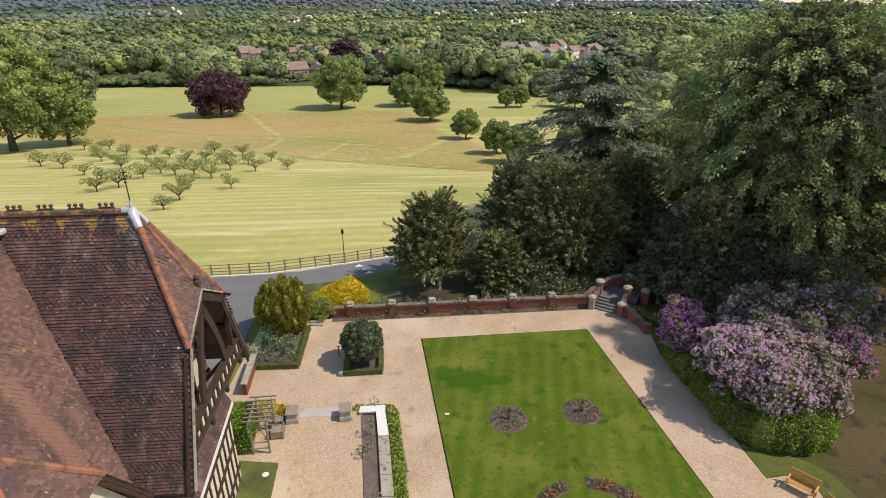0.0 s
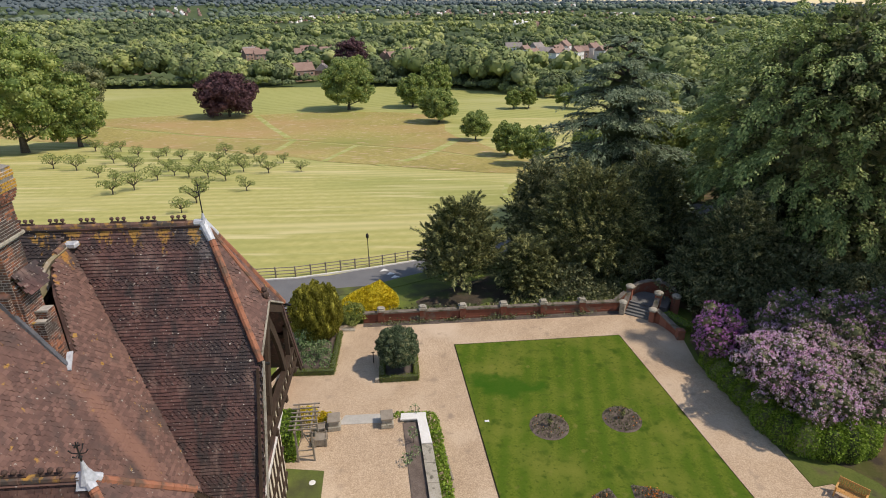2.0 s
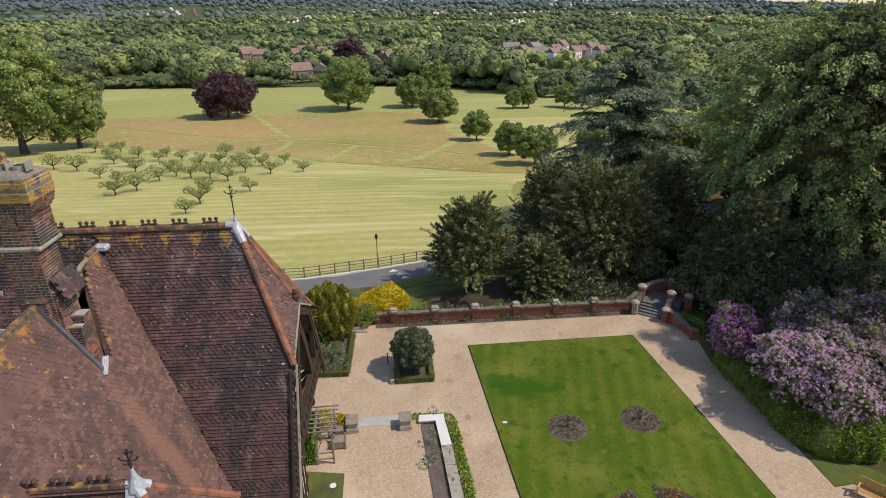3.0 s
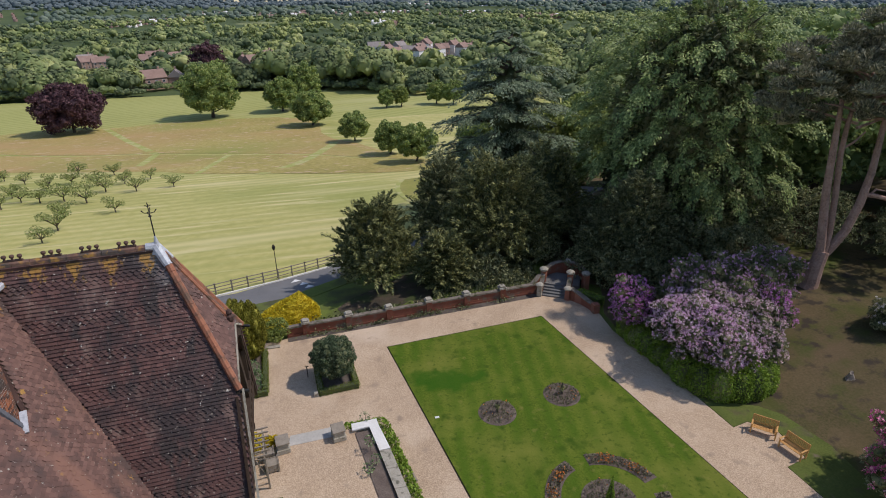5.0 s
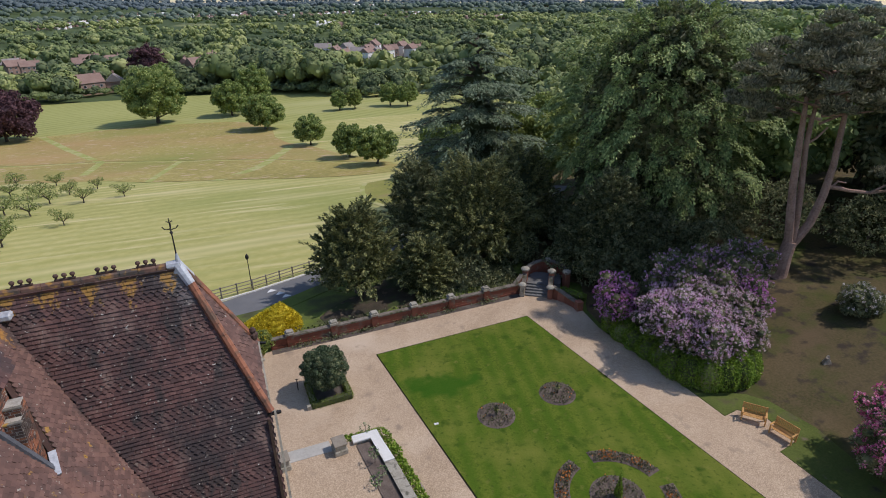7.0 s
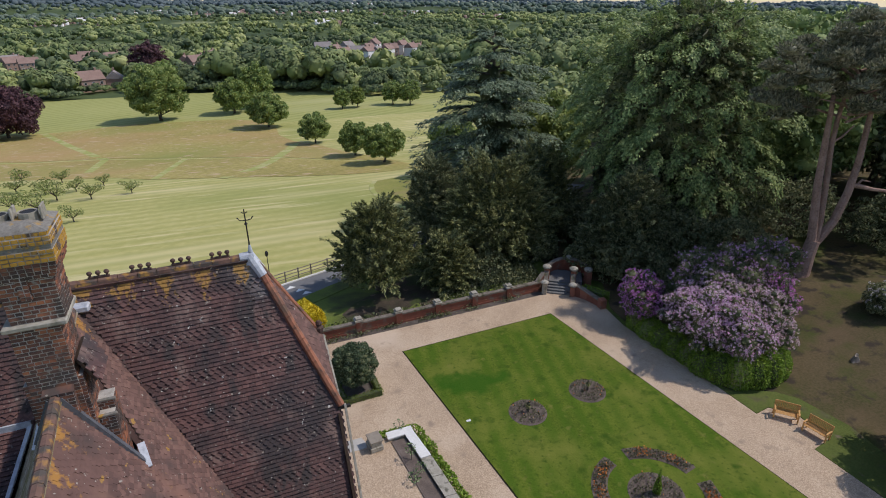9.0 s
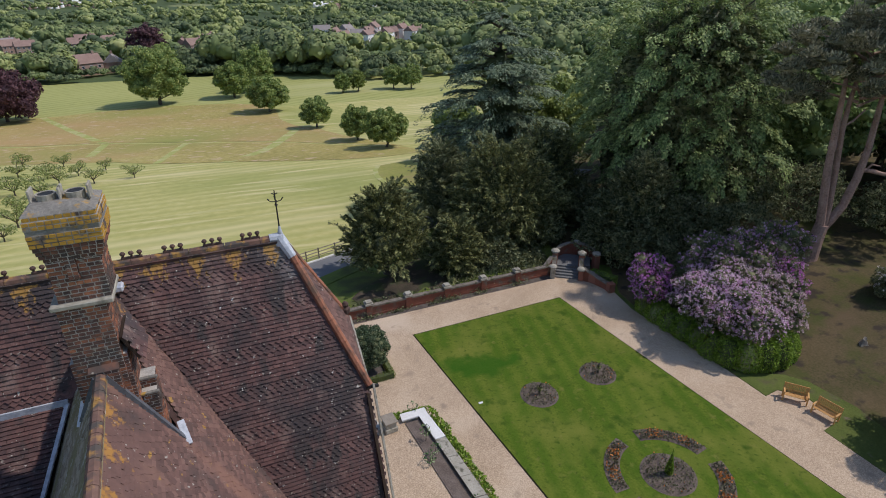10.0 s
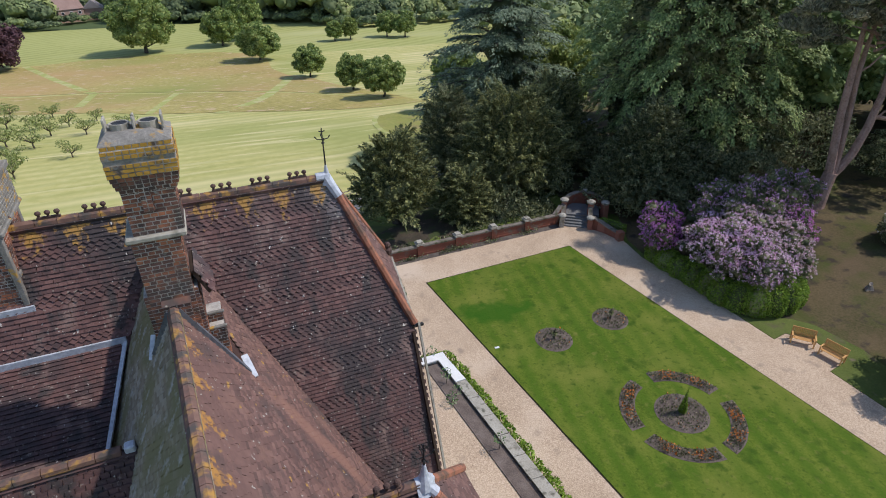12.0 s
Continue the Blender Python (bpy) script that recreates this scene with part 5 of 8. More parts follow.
for sgn in (1, -1):
    part("bargeboard", bar(bmesh.new(), (UE - 0.08, sgn * (HV + 0.0), HZ - 0.25), (UE - 0.08, sgn * -VE, EAVE - 0.15), 0.08, 0.42), TIMBER, house)
    part("bracket", bar(bmesh.new(), (-0.05, sgn * 2.3, 8.0), (UE - 0.15, sgn * 2.3, 9.65), 0.16), TIMBER, house)
    part("post", bar(bmesh.new(), (UE - 0.15, sgn * 2.3, 9.5), (UE - 0.15, sgn * 2.3, 11.3), 0.16), TIMBER, house)
    part("purlin", bar(bmesh.new(), (-0.05, sgn * 2.55, 10.7), (UE - 0.1, sgn * 2.55, 10.7), 0.18), TIMBER, house)
part("tie_beam", bar(bmesh.new(), (UE - 0.15, -2.9, 9.85), (UE - 0.15, 2.9, 9.85), 0.2), TIMBER, house)
part("tie_beam", bar(bmesh.new(), (UE - 0.15, -3.2, 9.1), (UE - 0.15, 3.2, 9.1), 0.18), TIMBER, house)
for i in range(13):
    y = -3.0 + 0.5 * i
    part("frieze_post", box(bmesh.new(), UE - 0.21, UE - 0.09, y - 0.09, y + 0.09, 9.19, 9.75), TIMBER, house)
    if i < 12:
        part("frieze_panel", box(bmesh.new(), UE - 0.2, UE - 0.16, y + 0.09, y + 0.41, 9.19, 9.6), CREAM, house, "cream painted infill panel")
for y in (-2.9, -0.95, 0.95, 2.9):
    bm = bmesh.new()
    for (ua, za), (ub, zb) in zip([(-0.05, 6.5), (0.25, 7.3), (0.8, 8.2), (UE - 0.15, 9.05)], [(0.25, 7.3), (0.8, 8.2), (UE - 0.15, 9.05)]):
        bar(bm, (ua, y, za), (ub, y, zb), 0.15, 0.2)
    part("bracket", bm, TIMBER, house, "dark curved timber bracket")
    part("pendant", lathe(bmesh.new(), [(0.02, 8.55), (0.09, 8.65), (0.1, 8.85), (0.06, 9.0)], UE - 0.15, y, 8), TIMBER, house)
part("casement", box(bmesh.new(), -0.1, 0.02, -0.75, 0.75, 8.2, 9.3), PALE_STONE, house, "white painted casement")
part("pane", box(bmesh.new(), 0.0, 0.03, -0.65, 0.65, 8.3, 9.2), GLASS, house)


def bay_u(v_):
    """The lower front runs a little askew to the gable."""
    return 0.51 - 0.056 * v_


V0, V1 = -3.8, 4.4
bm = bmesh.new()
v = [bm.verts.new(p) for p in ((-0.1, V0, 6.2), (-0.1, V1, 6.2), (bay_u(V1), V1, 5.42), (bay_u(V0), V0, 5.42), (-0.1, V0, 6.08), (-0.1, V1, 6.08), (bay_u(V1), V1, 5.3), (bay_u(V0), V0, 5.3))]
for q in ((0, 1, 2, 3), (7, 6, 5, 4), (0, 4, 5, 1), (1, 5, 6, 2), (2, 6, 7, 3), (3, 7, 4, 0)):
    bm.faces.new([v[i] for i in q])
part("apron_roof", bm, TILE, house)
part("bay_wall", slab(bmesh.new(), [(-0.35, V0 + 0.1), (bay_u(V0) - 0.2, V0 + 0.1), (bay_u(V1) - 0.2, V1 - 0.1), (-0.35, V1 - 0.1)], 0, 5.32), CREAM, house)
part("fascia", slab(bmesh.new(), [(bay_u(V0) - 0.06, V0), (bay_u(V0) + 0.05, V0), (bay_u(V1) + 0.05, V1), (bay_u(V1) - 0.06, V1)], 5.24, 5.4), PALE_STONE, house, "white painted fascia")
for y in np.arange(V0 + 0.2, V1 - 0.15, 0.62):
    u = bay_u(y) - 0.2
    part("stud", box(bmesh.new(), u, u + 0.07, y - 0.045, y + 0.045, 0.9, 5.24), TIMBER, house)
for z in (1.6, 3.2, 4.6):
    part("rail", slab(bmesh.new(), [(bay_u(V0) - 0.2, V0 + 0.1), (bay_u(V0) - 0.12, V0 + 0.1), (bay_u(V1) - 0.12, V1 - 0.1), (bay_u(V1) - 0.2, V1 - 0.1)], z - 0.07, z + 0.07), TIMBER, house)
part("main_wall", box(bmesh.new(), -13, -0.35, -3.5, 3.5, 0, 8.6), BRICK, house)
part("wing_wall", box(bmesh.new(), UB - 3.7, UB + 3.7, VBF + 0.3, -3.5, 0, 8.1), BRICK, house)
part("porch_wall", box(bmesh.new(), UB + 3.7, 0.6, VC - 2.8, VC + 2.8, 0, 9.6), CREAM, house)
bm = bmesh.new()
v = [bm.verts.new(p) for p in ((0.6, VC - 2.8, 9.6), (0.6, VC + 2.8, 9.6), (0.6, VC + 1.3, 11.9), (0.6, VC - 1.3, 11.9))]
bm.faces.new(v)
part("porch_gable", bm, CREAM, house)
for sgn in (1, -1):
    part("bargeboard", bar(bmesh.new(), (UCE, VC + sgn * VCH, ZCH - 0.1), (UCE, VC + sgn * vce, ceav - 0.1), 0.05, 0.16), TIMBER, house)
part("back_wall", box(bmesh.new(), -13, UF, -7, -3.5, 0, 11.3), BRICK, house)
part("gable_end", slab(bmesh.new(), [(UB - 3.6, VBF + 0.2), (UB + 3.6, VBF + 0.2), (UB + 3.6, VBF + 0.5), (UB - 3.6, VBF + 0.5)], 0, 8.2), BRICK, house)


# ---------------------------------------------------------------- chimneys
BRICK_ME = {}


def brick_mesh(l, d, h, material):
    key = (round(l, 3), d, h, material.name)
    if key not in BRICK_ME:
        bm = box(bmesh.new(), -l / 2, l / 2, -d / 2, d / 2, -h / 2, h / 2)
        me = bpy.data.meshes.new("brick")
        bm.to_mesh(me)
        bm.free()
        me.materials.append(material)
        BRICK_ME[key] = me
    return BRICK_ME[key]


def shaft(parent, u0, u1, v0, v1, z0, z1, course=0.078, faces=("front", "east"), seed=1, material=None):
    """A brick shaft: a mortar core with bricks standing proud of it on the faces that show."""
    part("shaft_core", box(bmesh.new(), u0 + 0.007, u1 - 0.007, v0 + 0.007, v1 - 0.007, z0, z1), MORTAR, parent)
    rng = random.Random(seed)
    rows = max(1, round((z1 - z0) / course))
    for r in range(rows):
        z = z0 + (r + 0.5) * (z1 - z0) / rows
        for side in faces:
            a0, a1 = (u0, u1) if side == "front" else (v0, v1)
            n = max(2, round((a1 - a0) / (0.225 if r % 2 else 0.115)))
            l = (a1 - a0) / n
            for i in range(n):
                a = a0 + (i + 0.5) * l
                ob = new("brick", brick_mesh(l - 0.02, 0.1, course - 0.021, material or CHIM_BRICK))
                ob.parent = parent
                out = 0.045 + rng.uniform(-0.004, 0.004)
                ob.matrix_basis = pose(a, v0 + out, z) if side == "front" else pose(u1 - out, a, z, 0, 0, 90)


ch = thing("chimney", "old brick chimney stack with flared head and yellow lichen", "chimney", HO, HT)
CU0, CU1, CV0, CV1 = -4.42, -3.5, -4.05, -3.2
shaft(ch, CU0, CU1 - 0.1, CV0, CV1, 14.0, 17.74, seed=3)
part("ledge", box(bmesh.new(), CU0 - 0.06, CU1 + 0.04, CV0 - 0.09, CV1 + 0.09, 17.74, 17.84, 0.02), STONE, ch, "stone ledge round the stack")
shaft(ch, CU0 + 0.08, CU1 + 0.02, CV0 + 0.02, CV1 - 0.02, 17.84, 18.72, seed=4)
shaft(ch, (CU0 + CU1) / 2 - 0.09, (CU0 + CU1) / 2 + 0.09, CV0 - 0.035, CV0 + 0.1, 18.3, 18.75, faces=("front", "east"), seed=15)
cu, cv = (CU0 + CU1) / 2, (CV0 + CV1) / 2
for i, (z0, z1, g) in enumerate(((18.68, 18.76, 0.02), (18.76, 18.84, 0.06), (18.84, 18.92, 0.08), (18.92, 19.00, 0.1), (19.00, 19.16, 0.12), (19.16, 19.24, 0.125), (19.24, 19.32, 0.095), (19.32, 19.40, 0.125), (19.40, 19.48, 0.12), (19.48, 19.56, 0.1))):
    shaft(ch, CU0 - g + 0.1, CU1 + g + 0.06, CV0 - g, CV1 + g, z0, z1, seed=20 + i, material=HEAD if i > 3 else CHIM_BRICK)
part("render_band", box(bmesh.new(), CU0 - 0.01, CU1 + 0.175, CV0 - 0.115, CV1 + 0.1, 19.18, 19.33, 0.01), DULL_MORTAR, ch, "grey rendered band")
bm = bmesh.new()
v = [bm.verts.new(p) for p in ((CU0 - 0.02, CV0 - 0.1, 19.56), (CU1 + 0.18, CV0 - 0.1, 19.56), (CU1 + 0.18, CV1 + 0.1, 19.56), (CU0 - 0.02, CV1 + 0.1, 19.56),
                               (CU0 + 0.12, CV0 + 0.12, 19.70), (CU1 - 0.12, CV0 + 0.12, 19.70), (CU1 - 0.12, CV1 - 0.12, 19.70), (CU0 + 0.12, CV1 - 0.12, 19.70))]
for q in ((4, 5, 6, 7), (0, 1, 5, 4), (1, 2, 6, 5), (2, 3, 7, 6), (3, 0, 4, 7)):
    bm.faces.new([v[i] for i in q])
part("flaunching", bm, DULL_MORTAR, ch, "grey mortar flaunching")
for k in (-0.2, 0.24):
    bm = lathe(bmesh.new(), [(0.15, 19.63), (0.16, 19.80), (0.13, 19.80), (0.12, 19.68)], cu + 0.08 + k, cv - 0.05, 14)
    part("pot", bm, STONE, ch, "short dark chimney pot")
    # Black plug paints the darkness inside the open pot.
    part("pot_dark_plug", lathe(bmesh.new(), [(0.128, 19.68), (0.128, 19.79)], cu + 0.08 + k, cv - 0.05, 14), IRON, ch)
for k in (-0.42, 0.02, 0.46):
    part("slate", box(bmesh.new(), cu + 0.08 + k - 0.018, cu + 0.08 + k + 0.018, cv - 0.18, cv + 0.12, 19.66, 19.9, 0.008), STONE, ch, "upright pale stone fin")
# stepped foot of the stack: broad base, front pilaster, side block with two stone caps and tiled skirts
shaft(ch, CU0 - 0.08, CU1 - 0.02, CV0 + 0.03, CV1, 14.0, 16.55, seed=31)
shaft(ch, cu - 0.25, cu + 0.25, CV0 - 0.13, CV0 + 0.05, 14.9, 16.35, seed=32)
bm = bmesh.new()
v = [bm.verts.new(p) for p in ((cu - 0.26, CV0 - 0.15, 16.35), (cu + 0.26, CV0 - 0.15, 16.35), (cu + 0.26, CV0 + 0.02, 16.35), (cu - 0.26, CV0 + 0.02, 16.35), (cu - 0.26, CV0 + 0.01, 16.43), (cu + 0.26, CV0 + 0.01, 16.43))]
for q in ((0, 1, 5, 4), (3, 2, 1, 0), (1, 2, 5), (3, 0, 4), (2, 3, 4, 5)):
    bm.faces.new([v[i] for i in q])
part("weathering", bm, CHIM_BRICK, ch, "sloped brick weathering")
shaft(ch, CU1 - 0.1, -3.22, CV0 + 0.36, CV1 - 0.1, 13.9, 15.66, seed=33)
shaft(ch, CU1 - 0.1, -3.22, CV0 + 0.14, CV0 + 0.36, 13.9, 15.44, seed=34)
part("block_cap", box(bmesh.new(), -3.56, -3.18, CV0 + 0.33, CV0 + 0.41, 15.63, 15.68, 0.01), DULL_MORTAR, ch, "pale stone cap")
part("block_cap", box(bmesh.new(), -3.58, -3.18, CV0 + 0.11, CV0 + 0.19, 15.41, 15.46, 0.01), DULL_MORTAR, ch, "pale stone cap")
for u0, z0, run in ((-3.56, 16.9, 0.6),):
    fall = Vector((0.38, 0, -0.92)).normalized()
    top = Vector((u0, -3.55, z0))
    part("skirt_board", bar(bmesh.new(), top, top + fall * run, 0.86, 0.06), TIMBER, ch)
    tile_field("skirt_tiles", tuple(top + Vector((0.05, 0, 0.02))), (0, 1, 0), -fall, [(-0.43, 0), (0.43, 0), (0.43, -run), (-0.43, -run)], TILE, 0.0, parent=ch, bands=False)
part("lead_gutter", bar(bmesh.new(), (wing_u(-4.14) + 0.06, -4.16, RB - 0.02), (-2.98, -3.97, 14.1), 0.15, 0.14), DARK_LEAD, ch, "dark grey lead edge of the notch")
part("lead_soaker", bar(bmesh.new(), (-3.0, -3.6, 14.3), (-2.87, -4.1, 14.02), 0.15, 0.05), LEAD, ch, "white lead soaker")
part("lead_gutter", bar(bmesh.new(), (wing_u(-4.14) - 0.06, -4.16, RB - 0.02), (wing_u(-3.97, 15.2, -1), -3.97, 15.2), 0.13, 0.12), DARK_LEAD, ch, "dark grey lead edge of the notch")
part("lead_soaker", bar(bmesh.new(), (wing_u(-3.6, 15.3, -1) - 0.03, -3.6, 15.4), (wing_u(-3.95, 15.05, -1) - 0.04, -3.95, 15.05), 0.09, 0.04), LEAD, ch, "white lead soaker")

ch2 = thing("chimney", "brick chimney stack corbelled out above the roof slope", "chimney", HO, HT)
shaft(ch2, -8.6, -7.3, -0.75, 1.1, 13.9, 16.85, seed=8)
for v in (-0.70, 1.04):
    part("corner_strip", box(bmesh.new(), -7.40, -7.275, v - 0.075, v + 0.075, 14.6, 16.85, 0.015), DULL_MORTAR, ch2, "grey weathered stone corner")
part("string_course", box(bmesh.new(), -7.36, -7.26, -0.62, 0.35, 15.72, 15.84, 0.015), DULL_MORTAR, ch2, "grey stone band")
part("ledge", box(bmesh.new(), -8.72, -7.18, -0.87, 1.22, 16.85, 16.95, 0.02), DULL_MORTAR, ch2, "weathered stone ledge")
shaft(ch2, -8.66, -7.22, -0.81, 1.16, 16.95, 17.75, seed=9, material=DULL_MORTAR)
part("ledge", box(bmesh.new(), -8.72, -7.16, -0.87, 1.22, 17.75, 17.9, 0.02), DULL_MORTAR, ch2, "weathered stone ledge")
shaft(ch2, -8.6, -7.3, -0.75, 1.1, 17.9, 18.6, seed=10)
part("flashing", bar(bmesh.new(), (-8.9, -0.82, 14.98), (-7.2, -0.82, 14.98), 0.06, 0.15), LEAD, ch2, "pale lead flashing")
part("lead_soaker", bar(bmesh.new(), (-7.3, -0.1, 15.3), (-7.18, -0.1, 15.36), 0.3, 0.2), LEAD, ch2, "white lead soaker")
part("lead_soaker", bar(bmesh.new(), (-7.2, -0.2, 15.4), (-7.0, -0.2, 15.4), 0.1, 0.06), LEAD, ch2, "white lead soaker")
part("head_course", box(bmesh.new(), -8.75, -7.15, -0.9, 1.25, 18.6, 18.95, 0.02), HEAD, ch2)


# ---------------------------------------------------------------- beds, hedges and clipped plants
def sprayed(name, rng, lobes, count, material, length, width, parent, label="", droop=0.1, deep=0.85, floor=None, spread=0.8, hollow=0.55):
    p, nrm = shell(rng, lobes, count, deep, floor, hollow)
    return part(name, leaves(name, rng, p, nrm, length, width, droop, spread), material, parent, label)


def blocks(x0, x1, y0, y1, z0, z1, count, rng):
    """Points on the outside of a clipped box, for hedges."""
    size = np.array([x1 - x0, y1 - y0, z1 - z0])
    area = np.array([size[1] * size[2]] * 2 + [size[0] * size[2]] * 2 + [size[0] * size[1]])
    face = rng.choice(5, count, p=area / area.sum())
    u = rng.uniform(0, 1, (count, 3))
    nrm = np.zeros((count, 3))
    for k, (axis, val) in enumerate(((0, 0), (0, 1), (1, 0), (1, 1), (2, 1))):
        u[face == k, axis] = val
        nrm[face == k, axis] = 2 * val - 1
    p = np.array([x0, y0, z0]) + u * size + rng.normal(0, 0.025, (count, 3))
    return p, nrm


def hedge(place, turn, runs, rng, material, label, leaf=0.07, dens=260, name="hedge"):
    """A clipped hedge of straight runs (x0, x1, y0, y1, z0, z1) with a leafy skin over a twiggy core."""
    h = thing(name, label, "hedge", place, turn)
    bm = bmesh.new()
    ps, ns = [], []
    for x0, x1, y0, y1, z0, z1 in runs:
        e = 0.05
        box(bm, x0 + e, x1 - e, y0 + e, y1 - e, z0, z1 - e)
        area = 2 * (z1 - z0) * (x1 - x0 + y1 - y0) + (x1 - x0) * (y1 - y0)
        p, q = blocks(x0, x1, y0, y1, z0, z1, int(area * dens), rng)
        ps.append(p)
        ns.append(q)
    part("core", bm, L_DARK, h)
    part("foliage", leaves("foliage", rng, np.concatenate(ps), np.concatenate(ns), leaf, leaf * 0.7, 0, 0.9), material, h)
    return h


rng = np.random.default_rng(11)
# square low hedge with a clipped ball standard
hedge((-5.55, 32.4, 0), 5, [(-1.3, 1.3, -1.35, -1.0, 0, 0.42), (-1.3, 1.3, 1.0, 1.35, 0, 0.42), (-1.3, -0.97, -1.0, 1.0, 0, 0.42), (0.97, 1.3, -1.0, 1.0, 0, 0.42)], rng, L_BOX,
      "low clipped box hedge square round a small tree")
bm = slab(bmesh.new(), [(-6.6, 31.3), (-4.6, 31.45), (-4.7, 33.5), (-6.7, 33.35)], -0.05, 0.06)
tagged(part("planting_bed", bm, SOIL), "dark soil inside the low hedge", "flower bed", kind="structure")
ball = thing("clipped_tree", "small tree clipped to a dark green ball", "tree", (-5.6, 32.5, 0))
part("trunk", tube(bmesh.new(), [(0, 0, 0), (0.03, 0, 0.5), (0, 0.02, 1.2)], [0.09, 0.075, 0.07]), BARK, ball)
BALL = clumps(rng, (0, 0, 1.85), (1.5, 1.5, 1.45), 110, 0.22, -0.9)[:-1] + [((0, 0, 1.85), (1.4, 1.4, 1.35))]
core(rng, BALL, L_DARK, ball, 0.85)
sprayed("crown", rng, BALL, 22000, L_BAY, 0.11, 0.06, ball, "", 0.1, hollow=0.7)
bm = box(bmesh.new(), -7.05, -6.78, 30.95, 31.2, 0, 0.3, 0.02)
tagged(part("stone_block", bm, STONE), "small pale stone block at the hedge corner", "block")
st2 = thing("standpipe", "short dark wooden post with a cross bar", "post", (-7.4, 33.25, 0))
part("post", box(bmesh.new(), -0.03, 0.03, -0.03, 0.03, 0, 0.85, 0.008), TIMBER, st2)
part("bar", bar(bmesh.new(), (-0.12, 0, 0.85), (0.12, 0, 0.86), 0.04), TIMBER, st2)

hedge((15.35, 37.8, 0), -62, [(-1.1, 1.1, -0.4, 0.4, 0, 0.72)], np.random.default_rng(61), L_HEDGE, "low green clipped hedge behind the wing wall", 0.09, 300)

# rose bed by the house corner
hedge((-11.4, 34.2, 0), 3, [(-1.5, 1.4, -2.45, -2.1, 0, 0.42), (1.05, 1.4, -2.1, 2.6, 0, 0.42)], rng, L_BOX, "low clipped box hedge along a rose bed")
bm = slab(bmesh.new(), [(-13.2, 32.0), (-10.4, 32.1), (-10.5, 37.2), (-13.4, 37.0)], -0.05, 0.08)
tagged(part("planting_bed", bm, BED_SOIL), "soil bed planted with roses", "flower bed", kind="structure")
for i in range(14):
    x, y = -13.0 + (i % 4) * 0.75 + rng.uniform(-0.2, 0.2), 32.6 + (i // 4) * 0.75 + rng.uniform(-0.2, 0.2)
    rb = tagged(thing("rose_bush", "sparse green rose bush in bare soil", "rose bush", (x, y, 0.05)), group="roses in the bed")
    bm = bmesh.new()
    for k in range(4):
        a = rng.uniform(0, 6.28)
        tube(bm, [(0, 0, 0), (0.12 * math.cos(a), 0.12 * math.sin(a), 0.3), (0.25 * math.cos(a), 0.25 * math.sin(a), 0.6)], [0.015, 0.012, 0.006], 5)
    part("stems", bm, BARK, rb)
    hgt = 0.5 + 0.6 * (i // 6)
    sprayed("foliage", rng, [((0, 0, 0.35 + hgt * 0.3), (0.38 + 0.06 * (i // 6), 0.38 + 0.06 * (i // 6), hgt * 0.5))], 240 + 220 * (i // 6), L_ROSE, 0.13, 0.09, rb, "", 0, 0.3)
dome = thing("clipped_conifer", "tall dome of olive green clipped yew", "tree", (-11.95, 36.6, 0))
part("trunk", tube(bmesh.new(), [(0, 0, -0.3), (0, 0, 1.2)], [0.2, 0.15]), BARK, dome)
DOME = [(c, (q[0] * 0.8, q[1] * 0.8, q[2] * 2.3)) for c, q in clumps(rng, (0, 0, 2.05), (2.1, 2.0, 2.3), 190, 0.23, -0.8)[:-1]] + [((0, 0, 2.05), (1.97, 1.87, 2.17))]
core(rng, DOME, L_OLIVE, dome, 0.85)
sprayed("crown", rng, DOME, 38000, L_OLIVE, 0.2, 0.06, dome, "", -1.1, floor=0.05, spread=0.5)
gold = thing("clipped_conifer", "low mound of bright golden yew beyond the wall", "shrub", (-8.7, 41.6, height(-8.7, 41.6)))
GOLDEN = [((0.06 * k, 0, 0.25 + 0.105 * k), (2.4 * (1 - (k / 17.5) ** 1.45), 1.95 * (1 - (k / 17.5) ** 1.45), 0.5)) for k in range(17)]
core(rng, GOLDEN, L_GOLD, gold, 0.9)
sprayed("crown", rng, GOLDEN, 34000, L_GOLD, 0.14, 0.06, gold, "", -0.4, floor=0.0)
shrub = thing("shrub", "loose yellow-green shrub against the brick wall", "shrub", (-9.7, 38.6, 0))
sprayed("foliage", rng, clumps(rng, (0, 0, 0.8), (1.15, 0.9, 1.1), 18, 0.4, -0.6), 3500, L_LIME, 0.16, 0.09, shrub, floor=0.0)
bm = box(bmesh.new(), -10.3, -9.3, 37.3, 37.6, 0.02, 0.12, 0.02)
tagged(part("stone_kerb", bm, STONE), "pale stone block lying at the bed's edge", "stone")
# growth along the foot of the garden wall
foot = tagged(part("wall_plants", leaves("wall_plants", rng, np.array([wall_spot(s, -0.45 + d, 0.08 + 0.1 * h) for s, d, h in zip(rng.choice([2, 4.2, 6.6, 9.8, 10.9, 13.5, 17], 900) + rng.normal(0, 0.5, 900), rng.normal(0, 0.12, 900), rng.exponential(1, 900))]),
              np.tile([0, -0.3, 1.0], (900, 1)), 0.16, 0.09), L_DARK), "low green plants along the foot of the wall", "plants", kind="stuff")
bm = wall_run(-0.3, wl, -0.75, -0.16, -0.05, 0.035)
tagged(part("planting_bed", bm, SOIL), "narrow soil bed at the foot of the wall", "flower bed", kind="structure")

